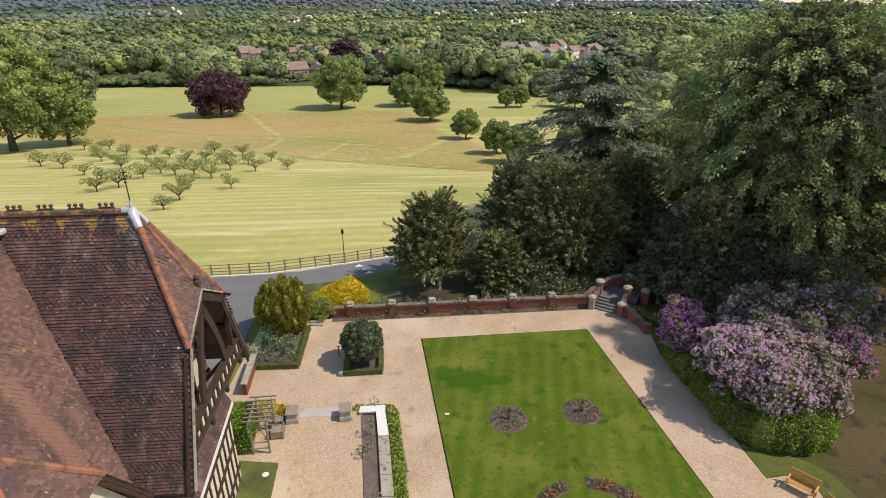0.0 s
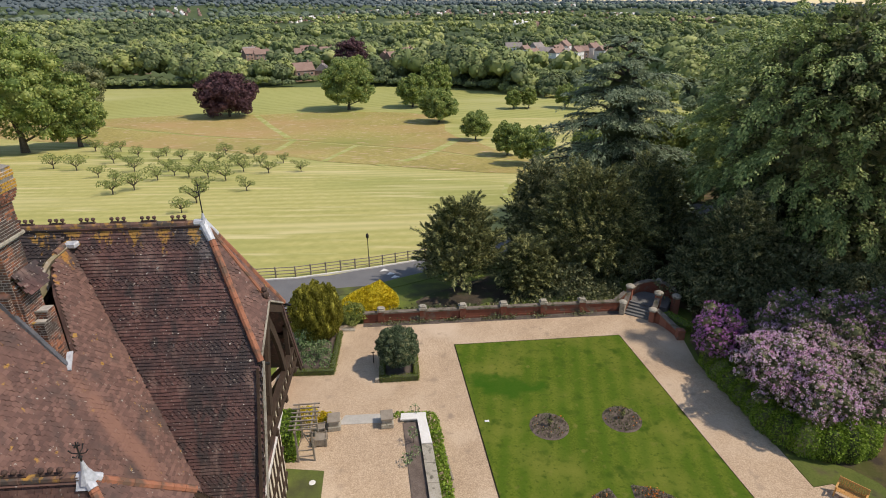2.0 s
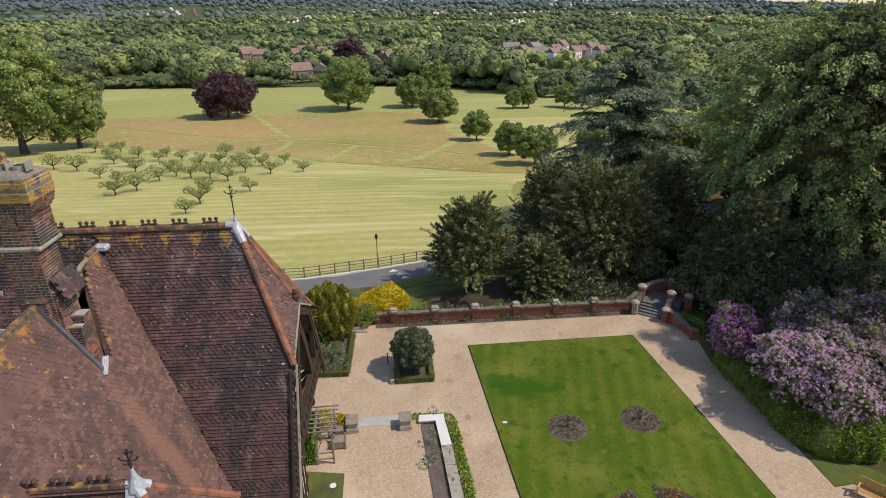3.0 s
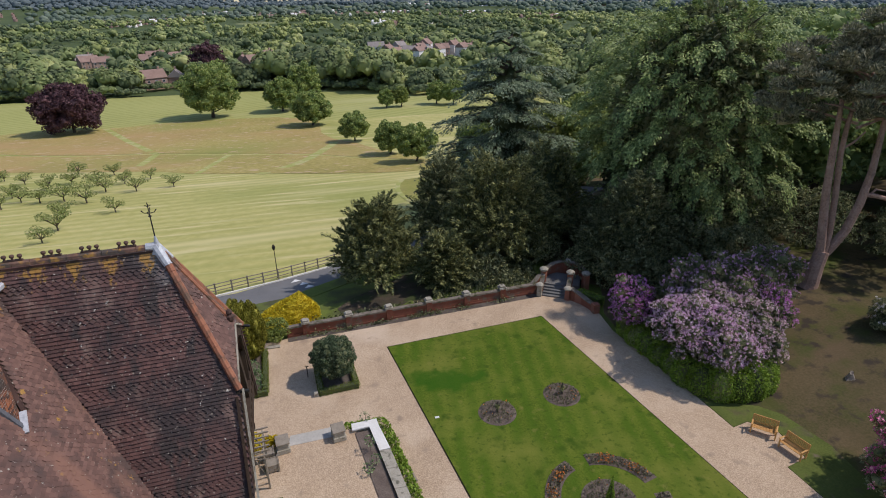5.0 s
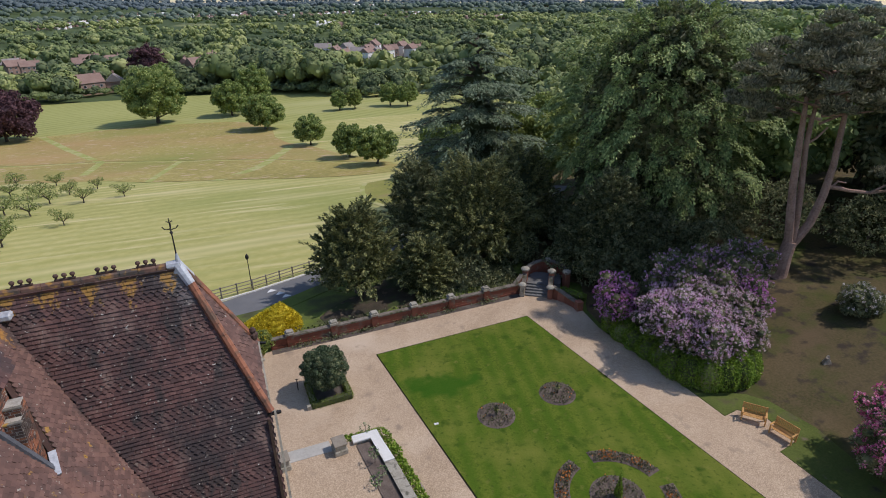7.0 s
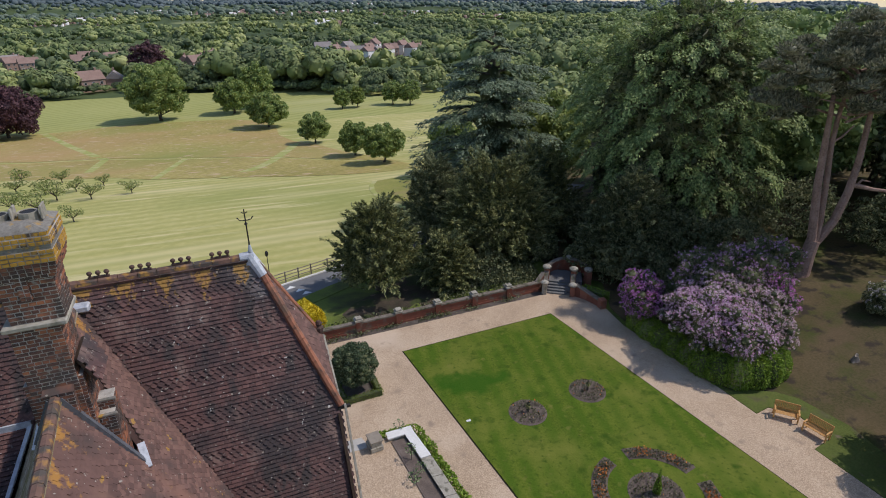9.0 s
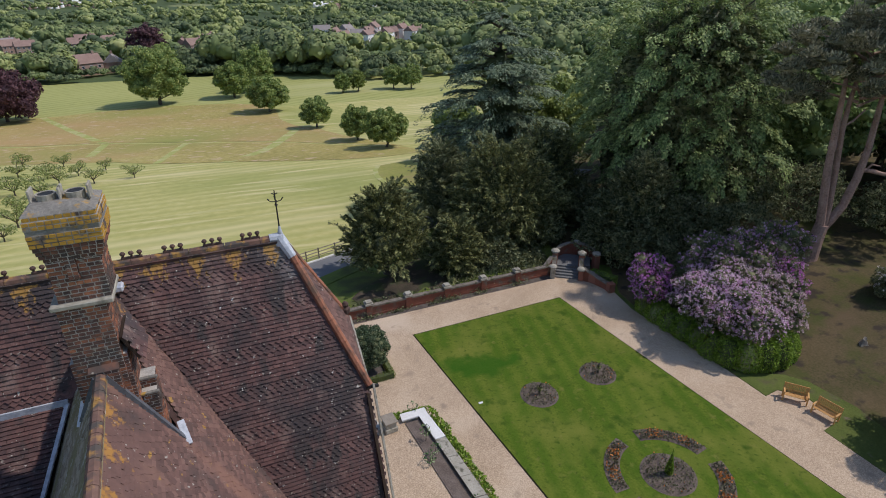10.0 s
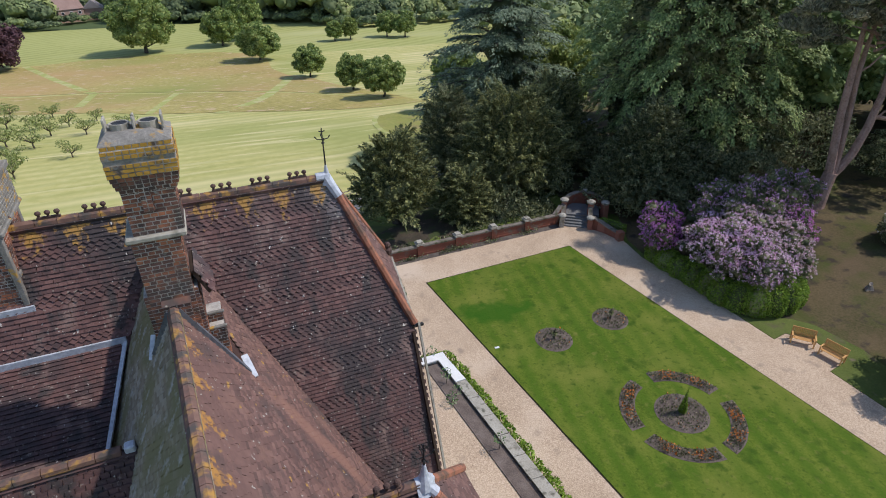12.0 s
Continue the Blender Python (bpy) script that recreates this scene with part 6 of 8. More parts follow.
# Dark low leaves, scattered to deepen the yews' shade on the bank.
bank_rng = np.random.default_rng(63)
spots = np.stack([bank_rng.uniform(-7, 12.5, 16000), bank_rng.uniform(39.6, 46.5, 16000)], 1)
spots = spots[(spots[:, 1] < np.where(spots[:, 0] < 3.5, 40.75 + 0.09 * spots[:, 0], 43.6 + 0.25 * spots[:, 0]) + bank_rng.normal(0, 0.4, len(spots))) & (spots[:, 1] > 39.7 + 0.087 * spots[:, 0])]
spots = np.array([(x, y, height(x, y) + 0.1 + 0.12 * bank_rng.exponential(1)) for x, y in spots])
tagged(part("ground_ivy", leaves("ground_ivy", bank_rng, spots, np.tile([0, 0, 1.0], (len(spots), 1)), 0.24, 0.16, 0, 0.9), L_DARK), "dark low leaves standing in for shade on the bank", "ivy", kind="stuff")

# planting round the terrace wall
tp = thing("border_plants", "leafy green border plants outside the terrace wall", "plants")
pts = []
for i in range(26):
    t = i / 25
    if i < 7:
        pts.append(((-5.2 + 1.9 * i / 6, 27.05, 0.35), (0.4, 0.35, 0.5)))
    else:
        y = 26.7 - (i - 7) * 0.75
        pts.append(((-3.15 + (26.7 - y) * 0.147, y, 0.35), (0.42, 0.5, 0.55 + 0.2 * math.sin(i * 2.3))))
sprayed("foliage", rng, pts, 14000, L_HEDGE, 0.16, 0.09, tp, "", 0, 0.6, 0.03)
for x, y, h in ((-4.15, 24.5, 1.0), (-4.0, 23.4, 0.6), (-4.4, 23.0, 0.5), (-3.3, 19.5, 1.0), (-4.2, 26.9, 0.5)):
    b_ = thing("border_shrub", "thin shrub in the terrace bed", "shrub", (x, y, TZ + 0.05), group="shrubs in the terrace bed")
    part("stems", tube(bmesh.new(), [(0, 0, 0), (0.03, 0, h * 0.5), (0.06, 0.03, h)], [0.02, 0.015, 0.008], 5), BARK, b_)
    sprayed("foliage", rng, [((0, 0, h * 0.75), (0.3, 0.3, 0.3))], 160, L_ROSE, 0.13, 0.07, b_, "", 0, 0.2)
hedge((-11.1, 24.15, TZ), 5, [(-0.6, 0.62, -1.05, 1.1, 0, 1.75)], rng, L_HEDGE, "dense green clipped hedge beside the pergola", 0.12, 420)
for x, y, s, z in ((-10.5, 26.35, 0.72, 0.75), (-9.35, 26.45, 0.45, 0.45)):
    g_ = thing("golden_shrub", "small bright yellow shrub by the steps", "shrub", (x, y, 0), group="golden shrubs")
    part("stem", tube(bmesh.new(), [(0, 0, 0), (0.03, 0, z + 0.3)], [0.06, 0.03], 6), BARK, g_)
    sprayed("foliage", rng, clumps(rng, (0, 0, z + 0.35), (s * 1.2, s, s * 1.2), 14, s * 0.4, -0.9), 4500, L_GOLD, 0.12, 0.05, g_, "", -0.3)

# flower beds in the lawn
BLEAF = leafy("bedding_leaves", [(0.07, 0.085, 0.035), (0.15, 0.15, 0.08), (0.26, 0.23, 0.15)], 2)


def scatter(rng, outline_fn, count, z):
    p = np.array([(*outline_fn(rng.uniform(), rng.uniform()), z + rng.uniform(0, 0.1)) for _ in range(count)])
    return p, np.tile([0, 0, 1.0], (count, 1))


def round_bed(x, y, r, conifer=0.0):
    b = thing("flower_bed", "round flower bed cut in the lawn with a small central plant", "flower bed", (x, y, 0), group="beds in the lawn")
    part("soil", lathe(bmesh.new(), [(r, 0.02), (r, 0.06), (r * 0.6, 0.085), (0.02, 0.1)], 0, 0, 36), BED_SOIL, b)
    fn = lambda a, c: (r * 0.94 * math.sqrt(c) * math.cos(6.283 * a), r * 0.94 * math.sqrt(c) * math.sin(6.283 * a))
    p, q = scatter(rng, fn, int(420 * r * r), 0.12)
    part("bedding", leaves("bedding", rng, p, q, 0.11, 0.07), BLEAF, b, kind="stuff")
    p, q = scatter(rng, fn, int(9 * r * r), 0.2)
    part("blossom", leaves("blossom", rng, p, q, 0.1, 0.09), F_ORANGE, b, kind="stuff")
    hc_ = conifer or 0.7
    part("stem", tube(bmesh.new(), [(0, 0, 0.05), (0.04, 0.01, 0.4), (-0.02, 0.03, hc_), (0.05, 0, hc_ + (0.2 if not conifer else 0))], [0.07, 0.05, 0.045, 0.02], 6), BARK, b)
    if conifer:
        sprayed("conifer", rng, [((0, 0, 0.25 + hc_ * k / 7), ((0.2, 0.19, 0.16, 0.11, 0.09, 0.07, 0.05, 0.035)[k],) * 2 + (0.2,)) for k in range(8)], 1500, L_HEDGE, 0.12, 0.04, b, "slim green conifer", -0.8)
    else:
        p = np.tile([0, 0, 0.55], (60, 1)) + rng.normal(0, 0.06, (60, 3))
        part("spiky_leaves", leaves("spiky_leaves", rng, p, unit(rng.normal(size=(60, 3))), 0.3, 0.05, -0.4), L_YEW, b, "spiky green leaves")


round_bed(3.73, 26.7, 1.16)
round_bed(8.2, 27.3, 1.16)
round_bed(7.1, 19.05, 1.4, 1.35)
for i, a in enumerate((51, 146, 234, 320)):
    b = thing("flower_bed", "curved flower bed with orange blooms cut in the lawn", "flower bed", (7.1, 19.05, 0), a, "beds in the lawn")
    arc_in, arc_out, span = 2.38, 3.2, 37
    outline = [(arc_out * math.cos(radians(t)), arc_out * math.sin(radians(t))) for t in np.linspace(-span, span, 15)] + \
              [(arc_in * math.cos(radians(t)), arc_in * math.sin(radians(t))) for t in np.linspace(span, -span, 15)]
    part("soil", slab(bmesh.new(), outline, 0.0, 0.065), BED_SOIL, b)
    fn = lambda s, c: ((arc_in + 0.06 + (arc_out - arc_in - 0.12) * c) * math.cos(radians((2 * s - 1) * (span - 1.5))), (arc_in + 0.06 + (arc_out - arc_in - 0.12) * c) * math.sin(radians((2 * s - 1) * (span - 1.5))))
    p, q = scatter(rng, fn, 650, 0.1)
    part("bedding", leaves("bedding", rng, p, q, 0.11, 0.07), BLEAF, b, kind="stuff")
    drift = lambda s, c: fn((0.27 if s < 0.5 else 0.7) + 0.2 * (s % 0.5 - 0.25) / 0.5 + 0.07 * math.sin(40 * c), c)
    p, q = scatter(rng, drift, 95, 0.18)
    p[:10, :2] = [fn(rng.uniform(), rng.uniform()) for _ in range(10)]
    part("blossom", leaves("blossom", rng, p, q, 0.11, 0.1), F_ORANGE, b, "orange flowers", kind="stuff")
round_bed(13.0, 9.5, 0.93)
bm = box(bmesh.new(), -0.05, 0.22, 27.1, 27.25, 0.05, 0.08)
tagged(part("label_tag", bm, WHITE_PAINT), "small white tag lying on the lawn", "tag")


def bench(place, turn):
    b = thing("garden_bench", "new golden teak garden bench with slatted back", "bench", place, turn, "teak benches")
    w_ = 0.62
    for x in (-w_, w_):
        part("leg", box(bmesh.new(), x - 0.035, x + 0.035, -0.28, -0.21, 0, 0.62, 0.006), TEAK, b)
        part("leg", bar(bmesh.new(), (x, 0.22, 0), (x, 0.32, 0.95), 0.07), TEAK, b)
        part("armrest", box(bmesh.new(), x - 0.045, x + 0.045, -0.32, 0.26, 0.62, 0.66, 0.006), TEAK, b)
    for i in range(6):
        y = -0.26 + i * 0.088
        part("seat_slat", box(bmesh.new(), -w_, w_, y, y + 0.07, 0.41, 0.435), TEAK, b)
    for z in (0.5, 0.92):
        part("back_rail", bar(bmesh.new(), (-w_, 0.25 + (z - 0.45) * 0.12, z), (w_, 0.25 + (z - 0.45) * 0.12, z), 0.035, 0.08), TEAK, b)
    for i in range(13):
        x = -w_ + 0.08 + i * (2 * w_ - 0.16) / 12
        part("back_slat", bar(bmesh.new(), (x, 0.255, 0.5), (x, 0.305, 0.92), 0.055, 0.02), TEAK, b)


bench((17.85, 21.25, 0.02), -46)
bench((18.3, 19.6, 0.02), -77)

# ---------------------------------------------------------------- rhododendrons and shrubs
def rhododendron(name, label, lobes, place, leaf_count, trusses, flower, seed, truss=1.0):
    r_ = np.random.default_rng(seed)
    b = thing(name, label, "rhododendron", place)
    bm = bmesh.new()
    for c, q in lobes[:6]:
        tube(bm, [(c[0] * 0.5, c[1] * 0.5, -0.2), (c[0] * 0.8, c[1] * 0.8, c[2] * 0.5), tuple(c)], [0.12, 0.09, 0.04], 6)
    part("branches", bm, BARK, b)
    rich = []
    for c, q in lobes:
        rich += clumps(r_, c, q if np.ndim(q) else (q,) * 3, 22, 0.55, -0.5)
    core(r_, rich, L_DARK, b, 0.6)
    sprayed("foliage", r_, rich, leaf_count, L_DARK, 0.2, 0.075, b, "", 0.1, 0.8, 0.0)
    p, nrm = shell(r_, rich, trusses * 6, 0.97, 0.25)
    keep = (nrm[:, 2] > -0.25)
    p, nrm = p[keep][:trusses], nrm[keep][:trusses]
    ball_v = unit(r_.normal(size=(len(p) * 10, 3)))
    pet = np.repeat(p + nrm * 0.04, 10, 0) + ball_v * np.repeat(r_.uniform(0.05, 0.1, (len(p), 1)) * truss, 10, 0)
    part("blossom", leaves("blossom", r_, pet, ball_v + r_.normal(0, 0.3, (len(pet), 3)), 0.085 * truss, 0.085 * truss, 0, 0.3), flower, b, "clustered blooms", kind="stuff")
    return b


rhododendron("rhododendron", "rounded bush covered in vivid purple blossom", [((0, 0, 2.3), (1.8, 1.7, 2.2)), ((0.3, -0.5, 1.8), (1.7, 1.6, 1.7))], (16.15, 33.25, 0), 8000, 1150, F_PURPLE, 21, 0.85)
rhododendron("rhododendron", "broad bush covered in pale lilac blossom", [((0, 0, 2.8), (2.6, 2.7, 2.4)), ((-1.1, 0.4, 2.9), (2.3, 2.3, 2.2)), ((-0.7, 2.4, 2.6), (2.1, 2.0, 2.3)), ((0.2, -1.5, 2.3), (2.0, 1.6, 1.9))], (18.35, 27.3, 0.1), 20000, 2700, F_LILAC, 22, 0.88)
rhododendron("rhododendron", "broad green bush with fading pinkish white blossom", [((0, 0, 2.9), (2.6, 2.4, 2.4)), ((-0.1, -1.6, 2.4), (2.0, 1.7, 1.9)), ((-1.0, 2.0, 3.2), (2.4, 2.2, 2.4)), ((0.9, 1.8, 3.0), (1.9, 1.8, 2.1))], (20.95, 27.9, 0.1), 20000, 2300, F_FADED, 122, 0.85)
rhododendron("rhododendron", "tall dark bush with scattered violet blossom", [((0, 0, 3.5), (3.3, 2.8, 2.9)), ((3.0, 0.3, 3.6), (2.6, 2.4, 2.8)), ((-2.8, 0.8, 3.2), (2.6, 2.2, 2.6))], (22.6, 30.8, 0.5), 26000, 1150, F_VIOLET, 23, 0.9)
rhododendron("rhododendron", "small bush with vivid purple blossom behind paler bushes", [((0, 0, 2.6), (1.3, 1.4, 2.0))], (24.0, 28.6, 0.3), 5000, 520, F_PURPLE, 124, 0.85)
rhododendron("rhododendron", "tall bush covered in rose pink blossom", [((0, 0, 2.2), (2.9, 2.6, 2.6)), ((1.6, 1.2, 2.6), (2.2, 2.2, 2.4)), ((1.8, -1.5, 2.4), (2.4, 2.2, 2.4))], (20.75, 15.1, 0.2), 18000, 1100, F_PINK, 24, 1.35)
rhododendron("rhododendron", "small round bush with white blossom on worn grass", [((0, 0, 1.0), (1.7, 1.5, 1.45))], (31.3, 25.8, height(31.3, 25.8) - 0.1), 6000, 120, F_WHITE, 25, 1.0)
for x, y, rr, hh, sd in ((19.5, 38.2, 3.2, 4.6, 31), (24.5, 38.5, 3.6, 5.2, 32), (27.5, 36.0, 2.8, 4.8, 33), (17.6, 41.8, 2.4, 3.6, 34), (36, 38, 4, 6.0, 35), (41, 33, 4, 5.5, 36), (46, 27, 4.2, 5.5, 37), (40.5, 24.5, 3, 4, 38), (22, 43.5, 3.2, 4.5, 39), (27, 41.5, 3.4, 5.0, 40), (32.5, 40.5, 3.4, 5.5, 141), (13.5, 46, 2.6, 3.2, 142), (20.5, 47.5, 3.4, 5, 143), (36, 45, 4, 6.5, 144), (8.2, 43.4, 1.7, 1.8, 145), (48, 33, 4.5, 6.5, 146)):
    r_ = np.random.default_rng(sd)
    b = thing("evergreen_shrub", "large dark evergreen shrub under the trees", "shrub", (x, y, height(x, y) - 0.1), group="shrubs under the trees")
    part("stem", tube(bmesh.new(), [(0, 0, 0), (0.1, 0, hh * 0.4)], [0.15, 0.08]), BARK, b)
    sprayed("foliage", r_, clumps(r_, (0, 0, hh * 0.48), (rr, rr, hh * 0.52), 36, 0.85, -0.6), 6000, L_DARK, 0.3, 0.13, b, floor=0.0)

lh = thing("laurel_hedge", "rounded bright green hedge below the rhododendrons", "hedge")
lobes = []
for x, y, z in ((15.9, 32.6, 1.0), (15.9, 31.4, 1.0), (16.1, 30.2, 1.0), (16.3, 29.0, 1.05), (16.5, 27.8, 1.1), (16.5, 26.6, 1.2), (16.9, 25.6, 1.35), (17.6, 24.8, 1.4), (18.6, 24.5, 1.45), (19.6, 24.45, 1.5), (20.5, 24.7, 1.5), (21.2, 25.5, 1.5), (21.8, 26.6, 1.5), (18.4, 25.6, 1.9), (19.8, 25.6, 1.9)):
    lobes.append(((x, y, z * 0.55), (0.95, 0.95, z * 0.95)))
sprayed("foliage", rng, lobes, 42000, L_HEDGE, 0.14, 0.085, lh, "", 0.3, 0.88, 0.02, 0.6)
bm = bmesh.new()
for c, q in lobes:
    lathe(bm, [(q[0] * 0.75, 0), (q[0] * 0.76, c[2]), (q[0] * 0.4, c[2] + q[2] * 0.6), (0.05, c[2] + q[2] * 0.72)], c[0], c[1], 12)
part("core", bm, L_DARK, lh)
stp = thing("tree_stump", "grey weathered tree stump on worn grass", "stump", (25.6, 23.2, height(25.6, 23.2)))
bm = lathe(bmesh.new(), [(0.34, -0.1), (0.24, 0.08), (0.15, 0.3), (0.13, 0.42), (0.03, 0.36)], 0, 0, 9)
for v in bm.verts:
    v.co.x += 0.05 * math.sin(v.co.y * 17)
    v.co.z += 0.06 * math.sin(v.co.x * 13)
part("wood", bm, GREY_WOOD, stp)


# ---------------------------------------------------------------- trees
def limbs(bm, rng, base, top, r0, count, reach, start=0.35):
    base, top = Vector(base), Vector(top)
    axis = top - base
    pts = [base + axis * k / 6 + Vector((rng.normal(0, 0.02), rng.normal(0, 0.02), 0)) * axis.length * (k > 0) for k in range(7)]
    tube(bm, pts, [r0 * (1.35 if k == 0 else 1 - 0.13 * k) for k in range(7)], 9)
    for i in range(count):
        t = start + (0.95 - start) * i / max(1, count - 1)
        p = base + axis * t
        a = i * 2.4 + rng.uniform(-0.3, 0.3)
        out = Vector((math.cos(a), math.sin(a), 0.45 + 0.4 * t)) * reach * (1.15 - 0.6 * t)
        mid_ = p + out * 0.5 + Vector((0, 0, -0.05 * reach))
        tube(bm, [p, mid_, p + out], [r0 * 0.42 * (1.1 - 0.6 * t), r0 * 0.26 * (1.1 - 0.6 * t), r0 * 0.07], 6)


def broadleaf(x, y, h, r, material, label, seed, leaves_n=5000, leaf=0.5, clear=0.18, lumps=46, group="", squash=1.0, z=None, name="tree", lump=0.28):
    r_ = np.random.default_rng(seed)
    t = thing(name, label, "tree", (x, y, height(x, y) - 0.15 if z is None else z), group=group)
    bm = bmesh.new()
    limbs(bm, r_, (0, 0, 0), (0, 0, h * 0.8), max(0.12, h * 0.026), 9, r * 0.75, clear + 0.05)
    part("trunk", bm, BARK, t)
    mid_z = h * (clear + (1 - clear) * 0.46)
    lobes = clumps(r_, (0, 0, mid_z), (r, r * squash, h - mid_z), lumps, r * lump, -0.75)
    core(r_, lobes, material, t, 0.68)
    sprayed("crown", r_, lobes, leaves_n, material, leaf, leaf * 0.62, t, "", 0.25, 0.75, h * clear * 0.75)
    return t


def weeping_beech():
    r_ = np.random.default_rng(41)
    x, y = 29.5, 48.0
    t = thing("beech_tree", "huge spreading beech with drooping green boughs", "tree", (x, y, height(x, y) - 0.2))
    bm = bmesh.new()
    limbs(bm, r_, (0, 0, 0), (0, 0, 18), 0.75, 12, 7.5, 0.2)
    part("trunk", bm, BARK, t)
    # Inner crown takes the darker shrub colour to paint shade behind the boughs.
    part("inner_foliage", lumps("inner_foliage", r_, [(0, 0, 9.8), (0, 0, 4.6), (0.3, 0, 14.5)], [(5.6, 5.2, 6.4), (5.4, 5.0, 3.6), (4.0, 3.8, 4.8)], 0.12), L_DARK, t)
    sprayed("inner_leaves", r_, [((0, 0, 9.8), (7.2, 6.8, 8.0)), ((0, 0, 4.6), (7.2, 6.8, 4.6)), ((0.3, 0, 14.5), (5.6, 5.4, 6.2))], 26000, L_DARK, 0.5, 0.34, t, "", 0.5, 0.8, 0.3, 0.8, 0.45)
    u = spiral(r_, 600, -0.9)
    deep = r_.uniform(0.66, 0.98, (len(u), 1))
    swell = 1 + 0.10 * np.sin(u[:, :1] * 5 + 1) * np.sin(u[:, 1:2] * 6) + 0.06 * np.sin(u[:, 2:] * 13)
    base = np.array([0, 0, 10.4]) + u * np.array([9.6, 9.0, 12.0]) * deep * swell
    way = u * np.array([1, 1, 0.35]) + np.array([0, 0, 0.12]) + r_.normal(0, 0.22, u.shape)
    p, ways, ups = fans(r_, base, way, r_.uniform(1.7, 3.4, len(u)), r_.uniform(1.0, 1.9, len(u)), r_.uniform(0.3, 0.75, len(u)), 140, 0.32, 0.055)
    keep = p[:, 2] > 0.4
    part("crown", blades("crown", r_, p[keep], ways[keep], ups[keep], 0.28, 0.17), L_BEECH, t)


weeping_beech()


def scots_pine():
    r_ = np.random.default_rng(42)
    x, y = 30.6, 32.4
    t = thing("pine_tree", "tall forked pine with reddish trunks and dark crown", "tree", (x, y, height(x, y) - 0.2))
    bm = bmesh.new()
    tube(bm, [(0.3, 0, 0), (0.45, 0, 0.5), (0.6, 0.05, 1.8), (0.85, 0.1, 3.1)], [0.72, 0.6, 0.54, 0.5], 12)
    for pts, rr in (([(0.75, 0.1, 2.7), (0.5, 0.15, 4.3), (0.15, 0.2, 6.2), (-0.12, 0.25, 7.9), (-0.4, 0.3, 10.8), (-0.7, 0.4, 14.5)], 0.34),
                    ([(0.95, 0.0, 2.9), (1.05, 0.1, 4.6), (0.85, 0.3, 7.6), (0.42, 0.4, 10.6), (0.45, 0.5, 12.5), (0.7, 0.6, 15.2)], 0.24),
                    ([(0.95, 0.1, 2.7), (1.55, 0.0, 3.5), (2.2, -0.1, 4.6), (2.85, -0.1, 6.8), (3.2, 0.0, 9.2), (3.15, 0.2, 14.5)], 0.36)):
        tube(bm, pts, [rr, rr * 0.94, rr * 0.88, rr * 0.8, rr * 0.68, rr * 0.42], 10)
    tube(bm, [(3.0, -0.05, 7.5), (3.9, -0.3, 7.35), (4.8, -0.5, 7.1), (6.7, -0.9, 6.8), (8.2, -1.2, 6.9), (9.6, -1.5, 7.1)], [0.2, 0.18, 0.15, 0.13, 0.11, 0.06], 8)
    tube(bm, [(3.4, -0.2, 7.45), (3.7, -0.3, 7.9), (4.4, -0.5, 7.75)], [0.1, 0.08, 0.04], 6)
    tube(bm, [(6.7, -0.9, 6.8), (7.6, -1.5, 7.6), (8.6, -1.9, 7.9)], [0.11, 0.08, 0.04], 6)
    tube(bm, [(0.45, 0.4, 11.0), (1.0, 0.2, 11.4), (1.6, 0.0, 12.2)], [0.1, 0.08, 0.05], 6)
    for i in range(16):
        a, z0 = i * 2.4, 12.4 + i * 0.28
        tube(bm, [(1.2, 0.4, z0), (1.2 + 2 * math.cos(a), 0.4 + 2 * math.sin(a), z0 + 0.5), (1.2 + 4.0 * math.cos(a), 0.4 + 3.4 * math.sin(a), z0 + 0.9)], [0.12, 0.08, 0.03], 6)
    part("trunk", bm, PINE_BARK, t)
    u = spiral(r_, 230, -0.75)
    pads = np.array([2.4, 0.8, 15.8]) + u * np.array([8.0, 5.4, 4.2]) * r_.uniform(0.4, 1.0, (len(u), 1)) + r_.normal(0, 0.3, (len(u), 3))
    pads = np.concatenate([pads, np.array([9.2, -1.6, 8.2]) + spiral(r_, 9) * np.array([1.8, 1.4, 0.6])])
    size = r_.uniform(0.5, 1.0, len(pads))
    k = np.repeat(np.arange(len(pads)), 210)
    d = unit(r_.normal(size=(len(k), 3)))
    d[:, 2] = np.abs(d[:, 2]) - 0.25
    p = pads[k] + d * np.array([1.0, 1.0, 0.75]) * size[k][:, None] * r_.uniform(0.6, 1.05, (len(k), 1))
    part("inner_foliage", lumps("inner_foliage", r_, pads - np.array([0, 0, 0.1]), np.outer(size, [0.6, 0.6, 0.3]), 0.15, 1), L_PINE, t)
    part("crown", blades("crown", r_, p, unit(d + np.array([0, 0, 0.5]) + r_.normal(0, 0.35, d.shape)), unit(r_.normal(size=d.shape) + np.array([0, 0, 0.6])), 0.34, 0.1), L_PINE, t)


scots_pine()


